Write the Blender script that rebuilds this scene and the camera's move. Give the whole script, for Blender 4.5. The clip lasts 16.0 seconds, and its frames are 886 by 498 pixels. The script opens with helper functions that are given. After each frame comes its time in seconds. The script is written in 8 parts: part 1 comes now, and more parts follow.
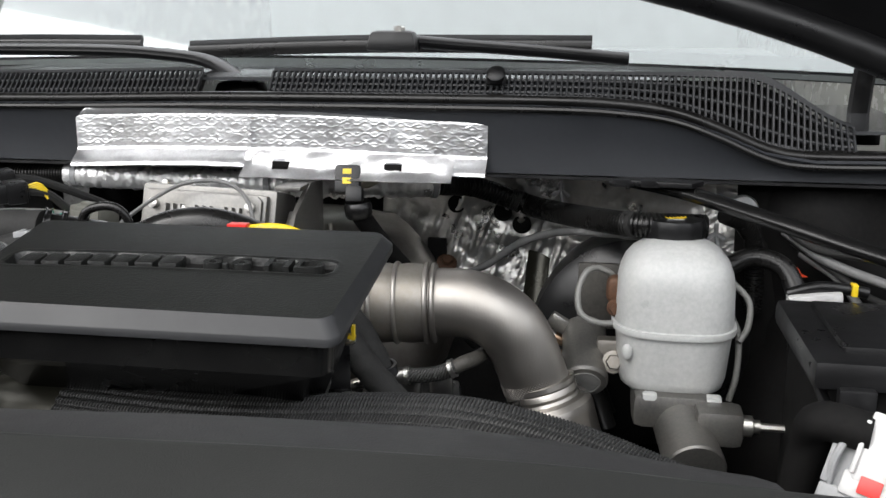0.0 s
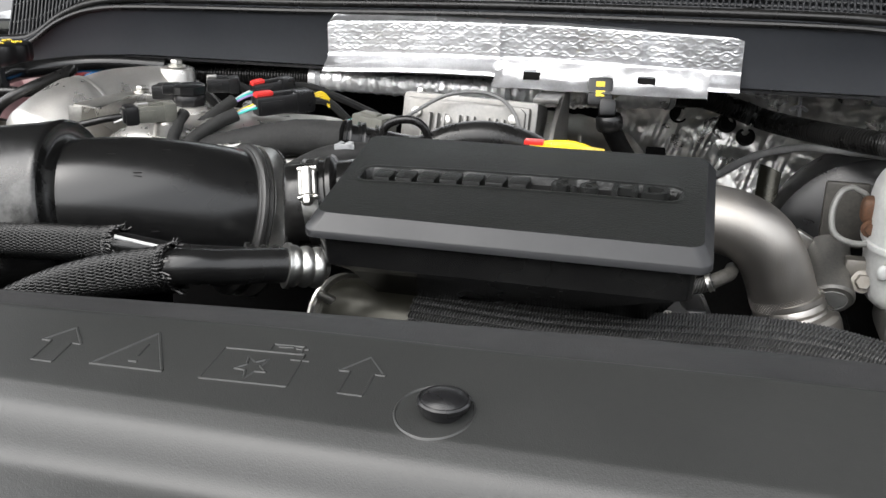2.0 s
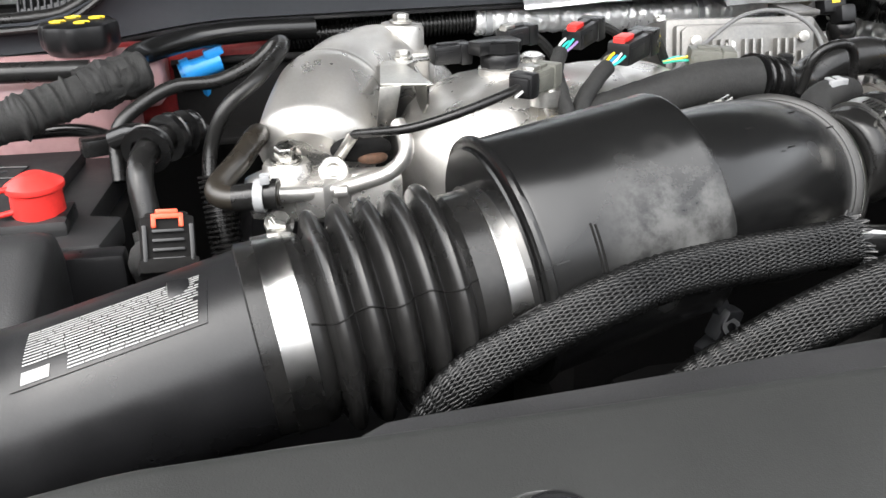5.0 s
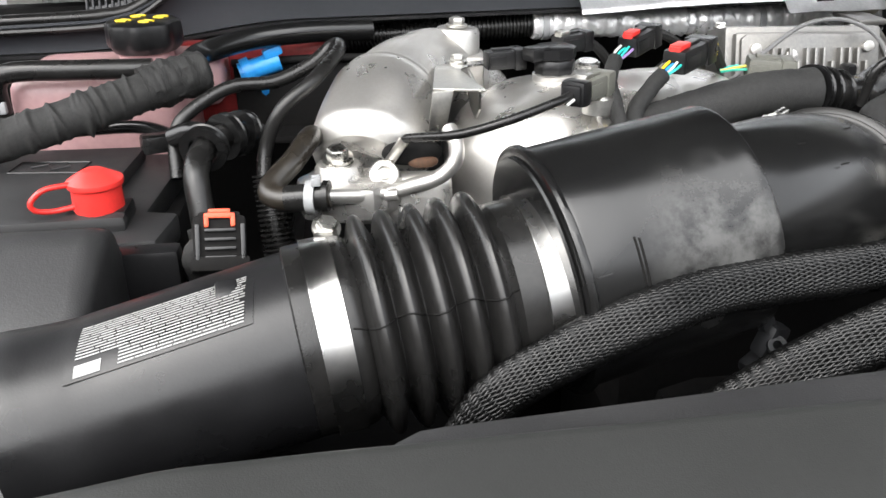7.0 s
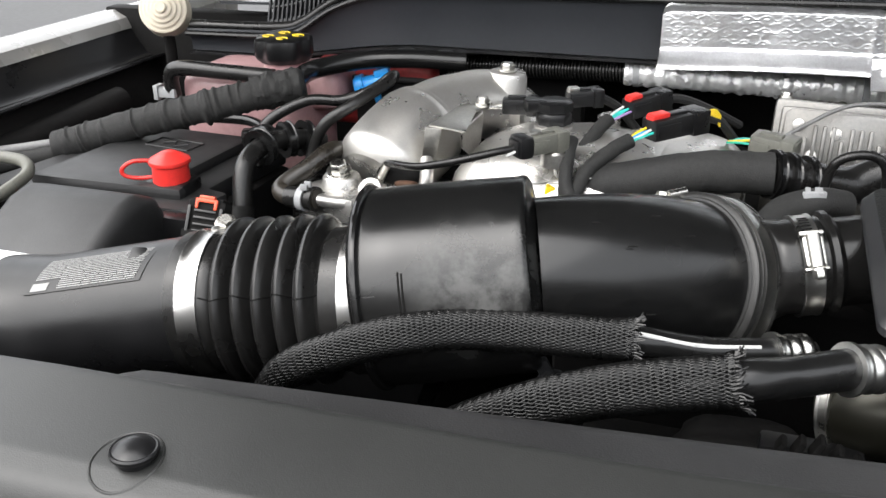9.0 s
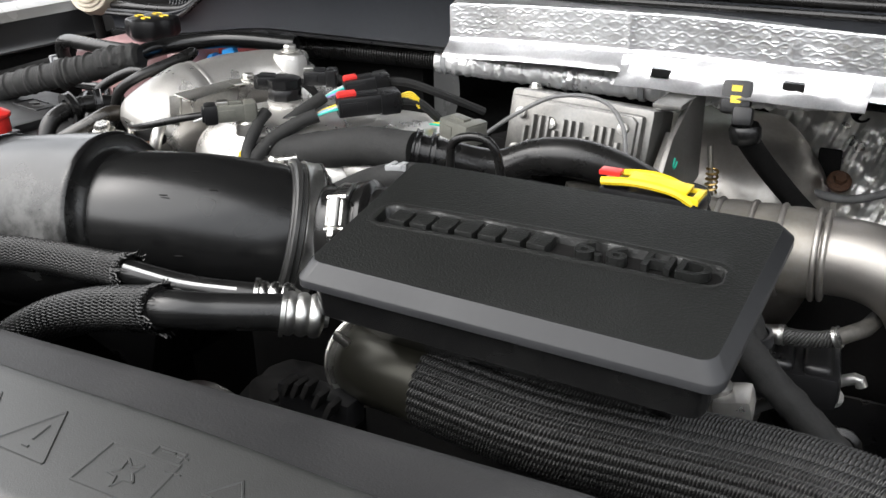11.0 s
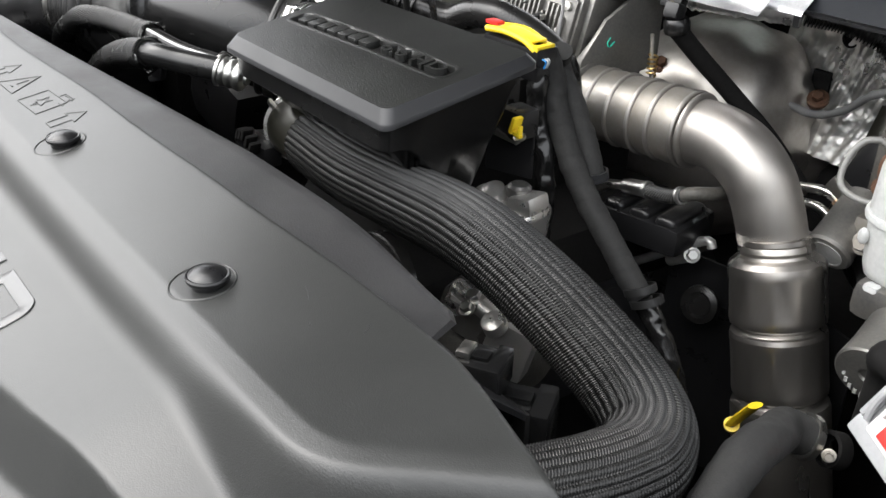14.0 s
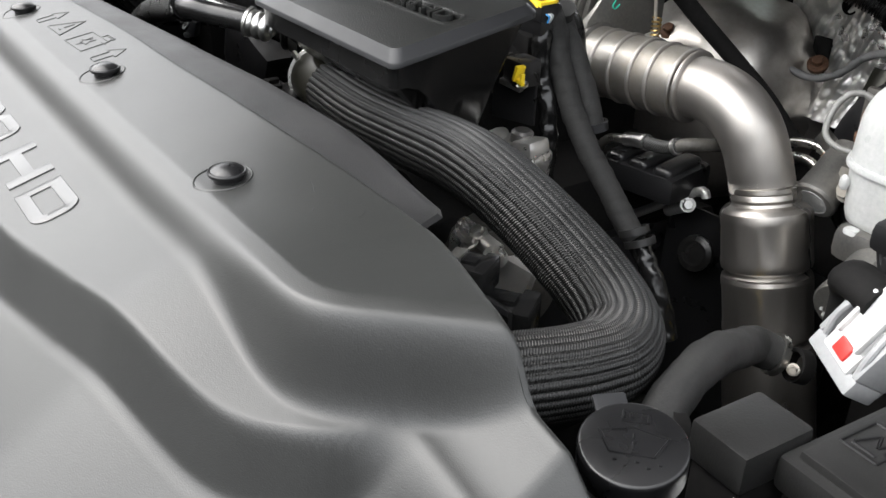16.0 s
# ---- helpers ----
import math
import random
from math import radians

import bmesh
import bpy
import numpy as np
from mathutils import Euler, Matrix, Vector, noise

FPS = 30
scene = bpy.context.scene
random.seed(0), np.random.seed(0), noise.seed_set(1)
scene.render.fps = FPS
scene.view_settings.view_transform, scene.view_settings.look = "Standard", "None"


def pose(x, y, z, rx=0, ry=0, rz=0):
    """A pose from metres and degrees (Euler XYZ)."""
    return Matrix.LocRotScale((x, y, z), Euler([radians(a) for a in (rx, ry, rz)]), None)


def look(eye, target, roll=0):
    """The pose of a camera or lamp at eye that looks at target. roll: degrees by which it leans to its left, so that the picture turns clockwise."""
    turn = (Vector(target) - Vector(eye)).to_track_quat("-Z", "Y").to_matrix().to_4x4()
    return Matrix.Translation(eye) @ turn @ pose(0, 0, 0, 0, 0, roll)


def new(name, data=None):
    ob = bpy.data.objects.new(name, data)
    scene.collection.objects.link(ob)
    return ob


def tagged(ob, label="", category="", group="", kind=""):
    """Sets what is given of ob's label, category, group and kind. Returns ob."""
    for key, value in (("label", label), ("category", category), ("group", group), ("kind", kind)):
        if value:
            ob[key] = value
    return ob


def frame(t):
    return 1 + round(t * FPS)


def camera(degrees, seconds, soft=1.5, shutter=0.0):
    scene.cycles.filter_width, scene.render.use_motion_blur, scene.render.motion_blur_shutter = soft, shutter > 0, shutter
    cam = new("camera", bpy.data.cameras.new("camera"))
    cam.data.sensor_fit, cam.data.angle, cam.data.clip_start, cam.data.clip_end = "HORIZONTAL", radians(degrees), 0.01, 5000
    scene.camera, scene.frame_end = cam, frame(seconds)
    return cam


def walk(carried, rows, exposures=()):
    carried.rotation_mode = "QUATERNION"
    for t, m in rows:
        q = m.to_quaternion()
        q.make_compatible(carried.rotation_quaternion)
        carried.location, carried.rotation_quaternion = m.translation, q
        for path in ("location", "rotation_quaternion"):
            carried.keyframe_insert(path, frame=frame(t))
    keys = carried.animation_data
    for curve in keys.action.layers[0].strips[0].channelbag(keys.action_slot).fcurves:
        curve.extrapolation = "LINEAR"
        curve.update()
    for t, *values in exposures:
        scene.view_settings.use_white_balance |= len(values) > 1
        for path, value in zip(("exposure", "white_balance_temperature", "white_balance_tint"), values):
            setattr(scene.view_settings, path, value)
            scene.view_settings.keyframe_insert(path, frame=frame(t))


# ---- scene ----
cam = camera(50.7, 16.0)
PATH = [
    (0, (0.092, 0.133, 1.588), (-0.253, 2.054, 1.153), 0.3),
    (0.5, (0.111, 0.127, 1.592), (-0.296, 2.017, 1.08), 0.3),
    (1, (0.09, 0.128, 1.607), (-0.407, 1.982, 1.044), 0.4),
    (1.5, (0.01, 0.106, 1.615), (-0.533, 1.929, 0.996), 0.6),
    (2, (-0.084, 0.065, 1.621), (-0.596, 1.879, 0.954), 0.7),
    (2.5, (-0.203, 0.043, 1.614), (-0.637, 1.862, 0.905), 0.7),
    (3, (-0.29, 0.062, 1.618), (-0.687, 1.872, 0.865), 0.4),
    (3.5, (-0.401, 0.121, 1.617), (-0.727, 1.94, 0.853), 0.3),
    (4, (-0.515, 0.163, 1.591), (-0.711, 2.003, 0.831), -0.7),
    (4.5, (-0.644, 0.178, 1.585), (-0.623, 2.018, 0.802), -0.8),
    (5, (-0.804, 0.189, 1.603), (-0.524, 2.0, 0.803), -1.7),
    (5.2, (-0.847, 0.189, 1.603), (-0.502, 1.987, 0.798), -1.9),
    (7.3, (-0.767, 0.185, 1.611), (-0.719, 2.017, 0.809), -1.3),
    (7.5, (-0.716, 0.173, 1.604), (-0.821, 2.004, 0.805), -1.4),
    (8, (-0.61, 0.136, 1.616), (-0.886, 1.945, 0.808), -1.3),
    (8.5, (-0.518, 0.106, 1.655), (-0.97, 1.877, 0.844), -0.9),
    (9, (-0.446, 0.108, 1.683), (-1.042, 1.834, 0.867), -0.6),
    (9.5, (-0.334, 0.146, 1.703), (-1.028, 1.832, 0.881), -0.9),
    (10, (-0.195, 0.199, 1.692), (-0.995, 1.837, 0.869), -0.7),
    (10.2, (-0.144, 0.217, 1.681), (-0.981, 1.84, 0.865), -0.6),
    (12.3, (0.299, 0.242, 1.678), (-0.85, 1.64, 0.826), -0.9),
    (12.5, (0.345, 0.266, 1.677), (-0.826, 1.64, 0.816), -0.3),
    (13, (0.438, 0.3, 1.669), (-0.825, 1.567, 0.775), 0.4),
    (13.5, (0.503, 0.283, 1.671), (-0.839, 1.433, 0.733), 1.8),
    (14, (0.527, 0.268, 1.674), (-0.875, 1.347, 0.742), 1.8),
    (14.5, (0.519, 0.257, 1.677), (-0.913, 1.291, 0.738), 1.8),
    (15, (0.543, 0.253, 1.675), (-0.919, 1.241, 0.735), 1.3),
    (15.5, (0.587, 0.247, 1.652), (-0.868, 1.243, 0.706), 1.5),
    (16, (0.621, 0.236, 1.658), (-0.818, 1.254, 0.712), 1.8),
]
walk(cam, [(t, look(eye, target, roll)) for t, eye, target, roll in PATH],
     [(0.0, 1.7), (0.5, 1.75), (1.0, 1.65), (1.5, 1.7), (2.5, 2.4), (3.0, 2.6), (3.5, 2.65), (4.0, 2.5), (4.5, 2.45), (5.0, 2.45), (7.5, 2.3), (9.0, 2.0), (10.0, 1.85), (12.5, 2.45), (13.5, 2.4), (16.0, 2.4)])

# ---- world, sun, exposure ----
SUN_UP, SUN_ROUND = radians(56), radians(224)
world = bpy.data.worlds.new("sky")
scene.world = world
world.use_nodes = True
wn = world.node_tree
sky = wn.nodes.new("ShaderNodeTexSky")
sky.sky_type = "NISHITA"
sky.sun_disc = False
sky.sun_elevation, sky.sun_rotation = SUN_UP, SUN_ROUND
sky.air_density, sky.dust_density, sky.ozone_density = 1.0, 6.0, 0.6
pale = wn.nodes.new("ShaderNodeHueSaturation")
pale.inputs["Saturation"].default_value = 0.25
wn.links.new(sky.outputs[0], pale.inputs["Color"])
cloud = wn.nodes.new("ShaderNodeMix")
cloud.data_type = "RGBA"
cloud.inputs["Factor"].default_value = 0.6
cloud.inputs["B"].default_value = (7.2, 7.35, 7.6, 1)
wn.links.new(pale.outputs[0], cloud.inputs["A"])
wn.links.new(cloud.outputs["Result"], wn.nodes["Background"].inputs["Color"])
wn.nodes["Background"].inputs["Strength"].default_value = 0.11
sun = new("sun", bpy.data.lights.new("sun", "SUN"))
sun.data.energy, sun.data.angle, sun.data.color = 1.15, radians(105), (1.0, 0.98, 0.955)
sun.matrix_world = look((math.sin(SUN_ROUND) * 10, math.cos(SUN_ROUND) * 10, math.tan(SUN_UP) * 10), (0, 0, 0))


# ---- materials ----
def shade(name, color, rough=0.5, metal=0.0, vary=0.15, grain=40.0, bump=0.0, bump_scale=300.0, rough_vary=0.1, spec=0.5,
          dirt_or_tone=None, coat=0.0, stretch=(1, 1, 1)):
    """Principled surface with two scales of variation and fine relief."""
    m = bpy.data.materials.new(name)
    m.use_nodes = True
    nt = m.node_tree
    b = nt.nodes["Principled BSDF"]
    b.inputs["Metallic"].default_value = metal
    b.inputs["Specular IOR Level"].default_value = spec
    b.inputs["Coat Weight"].default_value = coat
    b.inputs["Coat Roughness"].default_value = 0.1
    co = nt.nodes.new("ShaderNodeTexCoord")
    mp = nt.nodes.new("ShaderNodeMapping")
    mp.inputs["Scale"].default_value = stretch
    nt.links.new(co.outputs["Object"], mp.inputs["Vector"])
    fine, wide = nt.nodes.new("ShaderNodeTexNoise"), nt.nodes.new("ShaderNodeTexNoise")
    for n, s, d in ((fine, grain * 6, 6), (wide, grain * 0.35, 4)):
        n.inputs["Scale"].default_value = s
        n.inputs["Detail"].default_value = d
        n.inputs["Roughness"].default_value = 0.6
        nt.links.new(mp.outputs[0], n.inputs["Vector"])
    add = nt.nodes.new("ShaderNodeMath")
    add.operation = "ADD"
    nt.links.new(fine.outputs["Fac"], add.inputs[0])
    nt.links.new(wide.outputs["Fac"], add.inputs[1])
    ramp = nt.nodes.new("ShaderNodeMapRange")
    ramp.inputs["From Min"].default_value, ramp.inputs["From Max"].default_value = 0.6, 1.4
    nt.links.new(add.outputs[0], ramp.inputs["Value"])
    mix = nt.nodes.new("ShaderNodeMix")
    mix.data_type = "RGBA"
    other = dirt_or_tone or [min(1, c * (1 + 2 * vary)) for c in color]
    mix.inputs["A"].default_value = (*[c * (1 - vary) for c in color], 1)
    mix.inputs["B"].default_value = (*other, 1)
    nt.links.new(ramp.outputs[0], mix.inputs["Factor"])
    nt.links.new(mix.outputs["Result"], b.inputs["Base Color"])
    rr = nt.nodes.new("ShaderNodeMapRange")
    rr.inputs["From Min"].default_value, rr.inputs["From Max"].default_value = 0.3, 0.7
    rr.inputs["To Min"].default_value, rr.inputs["To Max"].default_value = max(0.02, rough - rough_vary), min(1, rough + rough_vary)
    nt.links.new(wide.outputs["Fac"], rr.inputs["Value"])
    nt.links.new(rr.outputs[0], b.inputs["Roughness"])
    if bump:
        relief = nt.nodes.new("ShaderNodeTexNoise")
        relief.inputs["Scale"].default_value, relief.inputs["Detail"].default_value = bump_scale, 3
        nt.links.new(mp.outputs[0], relief.inputs["Vector"])
        bp = nt.nodes.new("ShaderNodeBump")
        bp.inputs["Strength"].default_value, bp.inputs["Distance"].default_value = bump, 0.0006
        nt.links.new(relief.outputs["Fac"], bp.inputs["Height"])
        nt.links.new(bp.outputs[0], b.inputs["Normal"])
    return m


def braid(name, dark, light, rows, pitch, rough=0.45):
    """Woven sleeve: chevrons along the hose, from the tube's own length and turn coordinates."""
    m = bpy.data.materials.new(name)
    m.use_nodes = True
    nt = m.node_tree
    b = nt.nodes["Principled BSDF"]
    b.inputs["Roughness"].default_value = rough

    def calc(op, a, c=None):
        n = nt.nodes.new("ShaderNodeMath")
        n.operation = op
        for i, v in enumerate((a, c)):
            if v is None:
                continue
            if isinstance(v, (int, float)):
                n.inputs[i].default_value = v
            else:
                nt.links.new(v, n.inputs[i])
        return n.outputs[0]
    uv = nt.nodes.new("ShaderNodeUVMap")
    uv.uv_map = "turn"
    sep = nt.nodes.new("ShaderNodeSeparateXYZ")
    nt.links.new(uv.outputs[0], sep.inputs[0])
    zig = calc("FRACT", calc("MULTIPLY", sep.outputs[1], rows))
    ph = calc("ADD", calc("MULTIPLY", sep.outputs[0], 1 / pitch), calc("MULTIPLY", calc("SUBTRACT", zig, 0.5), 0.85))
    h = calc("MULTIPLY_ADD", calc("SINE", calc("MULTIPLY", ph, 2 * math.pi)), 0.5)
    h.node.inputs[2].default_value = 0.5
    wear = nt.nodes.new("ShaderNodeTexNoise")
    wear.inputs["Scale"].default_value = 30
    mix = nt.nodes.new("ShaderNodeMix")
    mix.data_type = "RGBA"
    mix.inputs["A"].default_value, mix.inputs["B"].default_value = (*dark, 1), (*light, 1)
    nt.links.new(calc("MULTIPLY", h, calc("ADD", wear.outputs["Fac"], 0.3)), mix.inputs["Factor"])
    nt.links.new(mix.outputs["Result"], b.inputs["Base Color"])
    bp = nt.nodes.new("ShaderNodeBump")
    bp.inputs["Strength"].default_value, bp.inputs["Distance"].default_value = 0.8, 0.0012
    nt.links.new(h, bp.inputs["Height"])
    nt.links.new(bp.outputs[0], b.inputs["Normal"])
    return m


LETTER = shade("smooth_raised_lettering", (0.034, 0.0345, 0.035), 0.36, spec=0.66, vary=0.06, grain=30, rough_vary=0.02)
GREY_PLASTIC = shade("grained_black_plastic", (0.017, 0.0176, 0.0170), 0.40, spec=0.49, vary=0.10, grain=30, bump=0.22, bump_scale=1100, rough_vary=0.02)
COVER_TOP = shade("grained_engine_cover_plastic", (0.006, 0.0064, 0.006), 0.40, vary=0.15, grain=30, bump=0.9, bump_scale=650, rough_vary=0.05)
COVER_RIM = shade("smooth_grey_plastic", (0.016, 0.0165, 0.018), 0.42, spec=0.42, vary=0.08, grain=30)
BLACK = shade("black_plastic", (0.007, 0.007, 0.0075), 0.33, spec=0.40, vary=0.2, grain=50, bump=0.1, bump_scale=700)
SATIN = shade("satin_black_plastic", (0.004, 0.004, 0.0044), 0.23, spec=0.46, vary=0.3, grain=18, rough_vary=0.07, dirt_or_tone=(0.010, 0.010, 0.0098))
RUBBER = shade("black_rubber", (0.005, 0.005, 0.005), 0.28, spec=0.38, vary=0.3, grain=40, rough_vary=0.1, dirt_or_tone=(0.017, 0.0165, 0.016))
FLANGE = shade("dusty_black_rubber", (0.014, 0.014, 0.0138), 0.42, spec=0.5, vary=0.3, grain=40, rough_vary=0.08, dirt_or_tone=(0.028, 0.0275, 0.0265))
MATT = shade("dull_black", (0.004, 0.004, 0.0045), 0.8, vary=0.4, grain=30, spec=0.15, dirt_or_tone=(0.010, 0.0095, 0.009))
CLOTH = shade("cloth_tape", (0.013, 0.013, 0.0135), 0.75, spec=0.35, vary=0.35, grain=60, bump=0.7, bump_scale=900, dirt_or_tone=(0.026, 0.026, 0.025))
PANEL = shade("dark_cowl_plastic", (0.021, 0.023, 0.027), 0.5, vary=0.1, grain=25, bump=0.15, bump_scale=900, rough_vary=0.05)
GRILLE = shade("dark_grille_plastic", (0.022, 0.023, 0.025), 0.5, vary=0.15)
FOIL = shade("aluminium_foil", (0.78, 0.785, 0.80), 0.36, 0.95, vary=0.10, grain=60, bump=0.35, bump_scale=220, rough_vary=0.06)
FOIL_DULL = shade("crumpled_foil", (0.74, 0.74, 0.73), 0.33, 0.85, vary=0.15, grain=30, bump=1.0, bump_scale=110, rough_vary=0.10, dirt_or_tone=(0.50, 0.49, 0.465))
FOIL_WRAP = shade("foil_wrapping", (0.92, 0.92, 0.92), 0.32, 0.55, vary=0.1, grain=60, bump=0.9, bump_scale=160, rough_vary=0.12)
FERRULE = shade("aluminium_ferrule", (0.46, 0.46, 0.445), 0.33, 1.0, vary=0.12, grain=60)
CAST = shade("cast_aluminium", (0.70, 0.69, 0.672), 0.33, 0.84, vary=0.14, grain=70, bump=0.28, bump_scale=1400, rough_vary=0.14, dirt_or_tone=(0.53, 0.51, 0.475))
CAST_DARK = shade("weathered_cast_aluminium", (0.19, 0.19, 0.187), 0.42, 0.80, vary=0.2, grain=50, bump=0.35, bump_scale=700, dirt_or_tone=(0.25, 0.24, 0.222))
# Darker cast metal for parts down in the bay; their dimness is in the colour.
DIM_CAST = shade("dim_cast_metal", (0.05, 0.048, 0.045), 0.55, 0.3, vary=0.4, grain=40, bump=0.6, dirt_or_tone=(0.09, 0.085, 0.075))
STEEL = shade("brushed_stainless", (0.50, 0.482, 0.46), 0.47, 1.0, vary=0.20, grain=28, rough_vary=0.10, stretch=(1, 1, 0.25), bump=0.18, bump_scale=500, dirt_or_tone=(0.39, 0.365, 0.335))
PLATED = shade("plated_rod", (0.34, 0.34, 0.33), 0.38, 0.7, vary=0.15, grain=60)
# Upright streaks in this colour imitate surroundings mirrored in the coupler.
CAN = shade("reflection_streak_stainless", (0.78, 0.755, 0.72), 0.32, 0.97, vary=0.45, grain=50, rough_vary=0.12, stretch=(1, 1, 0.02), dirt_or_tone=(0.40, 0.375, 0.345))
STEEL_WORN = shade("stained_steel", (0.42, 0.41, 0.39), 0.50, 0.85, vary=0.3, grain=34, rough_vary=0.12, dirt_or_tone=(0.25, 0.225, 0.19), bump=0.15, bump_scale=300)
TURBO = shade("stamped_heat_shield_steel", (0.58, 0.56, 0.53), 0.40, 0.9, vary=0.22, grain=22, rough_vary=0.14, dirt_or_tone=(0.36, 0.33, 0.29), bump=0.2, bump_scale=120)
LID = shade("faded_black_plastic", (0.016, 0.016, 0.0165), 0.5, vary=0.15, grain=40, bump=0.3, bump_scale=700)
BOX_LID = shade("dusty_black_plastic", (0.011, 0.011, 0.0108), 0.44, spec=0.46, vary=0.2, grain=40, bump=0.3, bump_scale=700)
BRIGHT = shade("bright_clamp_steel", (0.44, 0.435, 0.425), 0.26, 1.0, vary=0.06, grain=40)
ZINC = shade("zinc_plated_steel", (0.54, 0.53, 0.50), 0.32, 1.0, vary=0.15, grain=60)
IRON = shade("rusty_iron", (0.09, 0.065, 0.05), 0.65, 0.5, vary=0.4, grain=60, bump=0.6, dirt_or_tone=(0.16, 0.075, 0.04))
BROWN = shade("brownish_black_pipe", (0.012, 0.010, 0.008), 0.30, vary=0.3, grain=30, dirt_or_tone=(0.026, 0.022, 0.017))
OLIVE_ALU = shade("tarnished_aluminium_tube", (0.042, 0.041, 0.031), 0.30, 0.6, vary=0.35, grain=25, dirt_or_tone=(0.022, 0.021, 0.016))
MILK = shade("milky_plastic", (0.42, 0.43, 0.426), 0.36, vary=0.12, grain=32, dirt_or_tone=(0.53, 0.535, 0.525), bump=0.2, bump_scale=350)
MILK.node_tree.nodes["Principled BSDF"].inputs["Subsurface Weight"].default_value = 0.25
MILK.node_tree.nodes["Principled BSDF"].inputs["Subsurface Radius"].default_value = (0.02, 0.02, 0.018)
PINK = shade("pink_tinted_tank", (0.40, 0.23, 0.24), 0.35, vary=0.12, grain=20, dirt_or_tone=(0.48, 0.30, 0.30))
RED = shade("red_plastic", (0.62, 0.03, 0.025), 0.35, vary=0.12, grain=40)
RED_PAINT = shade("dark_red_liquid_tank", (0.16, 0.012, 0.012), 0.4, vary=0.3, grain=30)
YELLOW = shade("yellow_plastic", (0.78, 0.56, 0.02), 0.4, vary=0.1, grain=40)
PURPLE = shade("purple_paint_mark", (0.25, 0.16, 0.36), 0.5, vary=0.2)
BLUE = shade("blue_plastic", (0.02, 0.25, 0.62), 0.35, vary=0.1)
TEAL = shade("teal_wire", (0.02, 0.42, 0.36), 0.4, vary=0.1)
PIPE_GREY = shade("grey_coated_pipe", (0.15, 0.15, 0.142), 0.4, vary=0.15, grain=60)
GREY_CONN = shade("grey_connector", (0.105, 0.105, 0.090), 0.5, vary=0.12, grain=60)
LIGHT_GREY = shade("light_grey_plastic", (0.27, 0.275, 0.28), 0.5, vary=0.08)
WHITE = shade("white_plastic", (0.52, 0.52, 0.515), 0.4, vary=0.04)
PAPER = shade("white_label", (0.75, 0.75, 0.74), 0.5, vary=0.05)
INK = shade("black_ink", (0.012, 0.012, 0.012), 0.5, vary=0.1)
DIM_PRINT = shade("worn_white_print", (0.25, 0.25, 0.245), 0.5, vary=0.25)
PALE_PRINT = shade("pale_print", (0.24, 0.24, 0.235), 0.5, vary=0.1)
PAINT = shade("silver_car_paint", (0.23, 0.226, 0.215), 0.25, vary=0.03, coat=0.8)
WIRE_GREY = shade("grey_cable", (0.13, 0.13, 0.13), 0.55, vary=0.15)
CREAM = shade("cream_rubber", (0.55, 0.5, 0.4), 0.6, vary=0.1)
ORANGE = shade("orange_plastic", (0.70, 0.075, 0.025), 0.4, vary=0.1)
GREEN = shade("green_paint_mark", (0.02, 0.4, 0.28), 0.5, vary=0.1)
BRASS = shade("brass", (0.5, 0.35, 0.14), 0.35, 1.0, vary=0.2)
COPPERY = shade("tinned_copper", (0.55, 0.38, 0.26), 0.35, 1.0, vary=0.2)
DARK_GROUND = shade("dark_unseen_ground", (0.055, 0.055, 0.056), 0.85, vary=0.2, grain=3, bump=0.6, bump_scale=60)
UNSEEN_WALL = shade("dark_unseen_wall", (0.075, 0.074, 0.072), 0.8, vary=0.15, grain=2, bump=0.3, bump_scale=30)
COWL_GLOSS = shade("glossy_black_glass_edge", (0.05, 0.052, 0.055), 0.12, vary=0.1, grain=10)
HEADLINER = shade("pale_cabin_lining", (0.80, 0.84, 0.83), 0.8, vary=0.1)
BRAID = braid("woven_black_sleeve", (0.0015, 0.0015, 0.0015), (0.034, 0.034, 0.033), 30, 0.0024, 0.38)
BRAID_PALE = braid("worn_fuel_braid", (0.006, 0.006, 0.006), (0.085, 0.085, 0.082), 10, 0.0035, 0.4)
NET = shade("black_nylon_strand", (0.003, 0.003, 0.003), 0.28, vary=0.3, grain=60, dirt_or_tone=(0.006, 0.006, 0.006), spec=0.34)
SCUFF = shade("scuffed_gloss_plastic", (0.004, 0.004, 0.0044), 0.24, spec=0.5, vary=0.3, grain=20, rough_vary=0.06, dirt_or_tone=(0.009, 0.009, 0.0088))


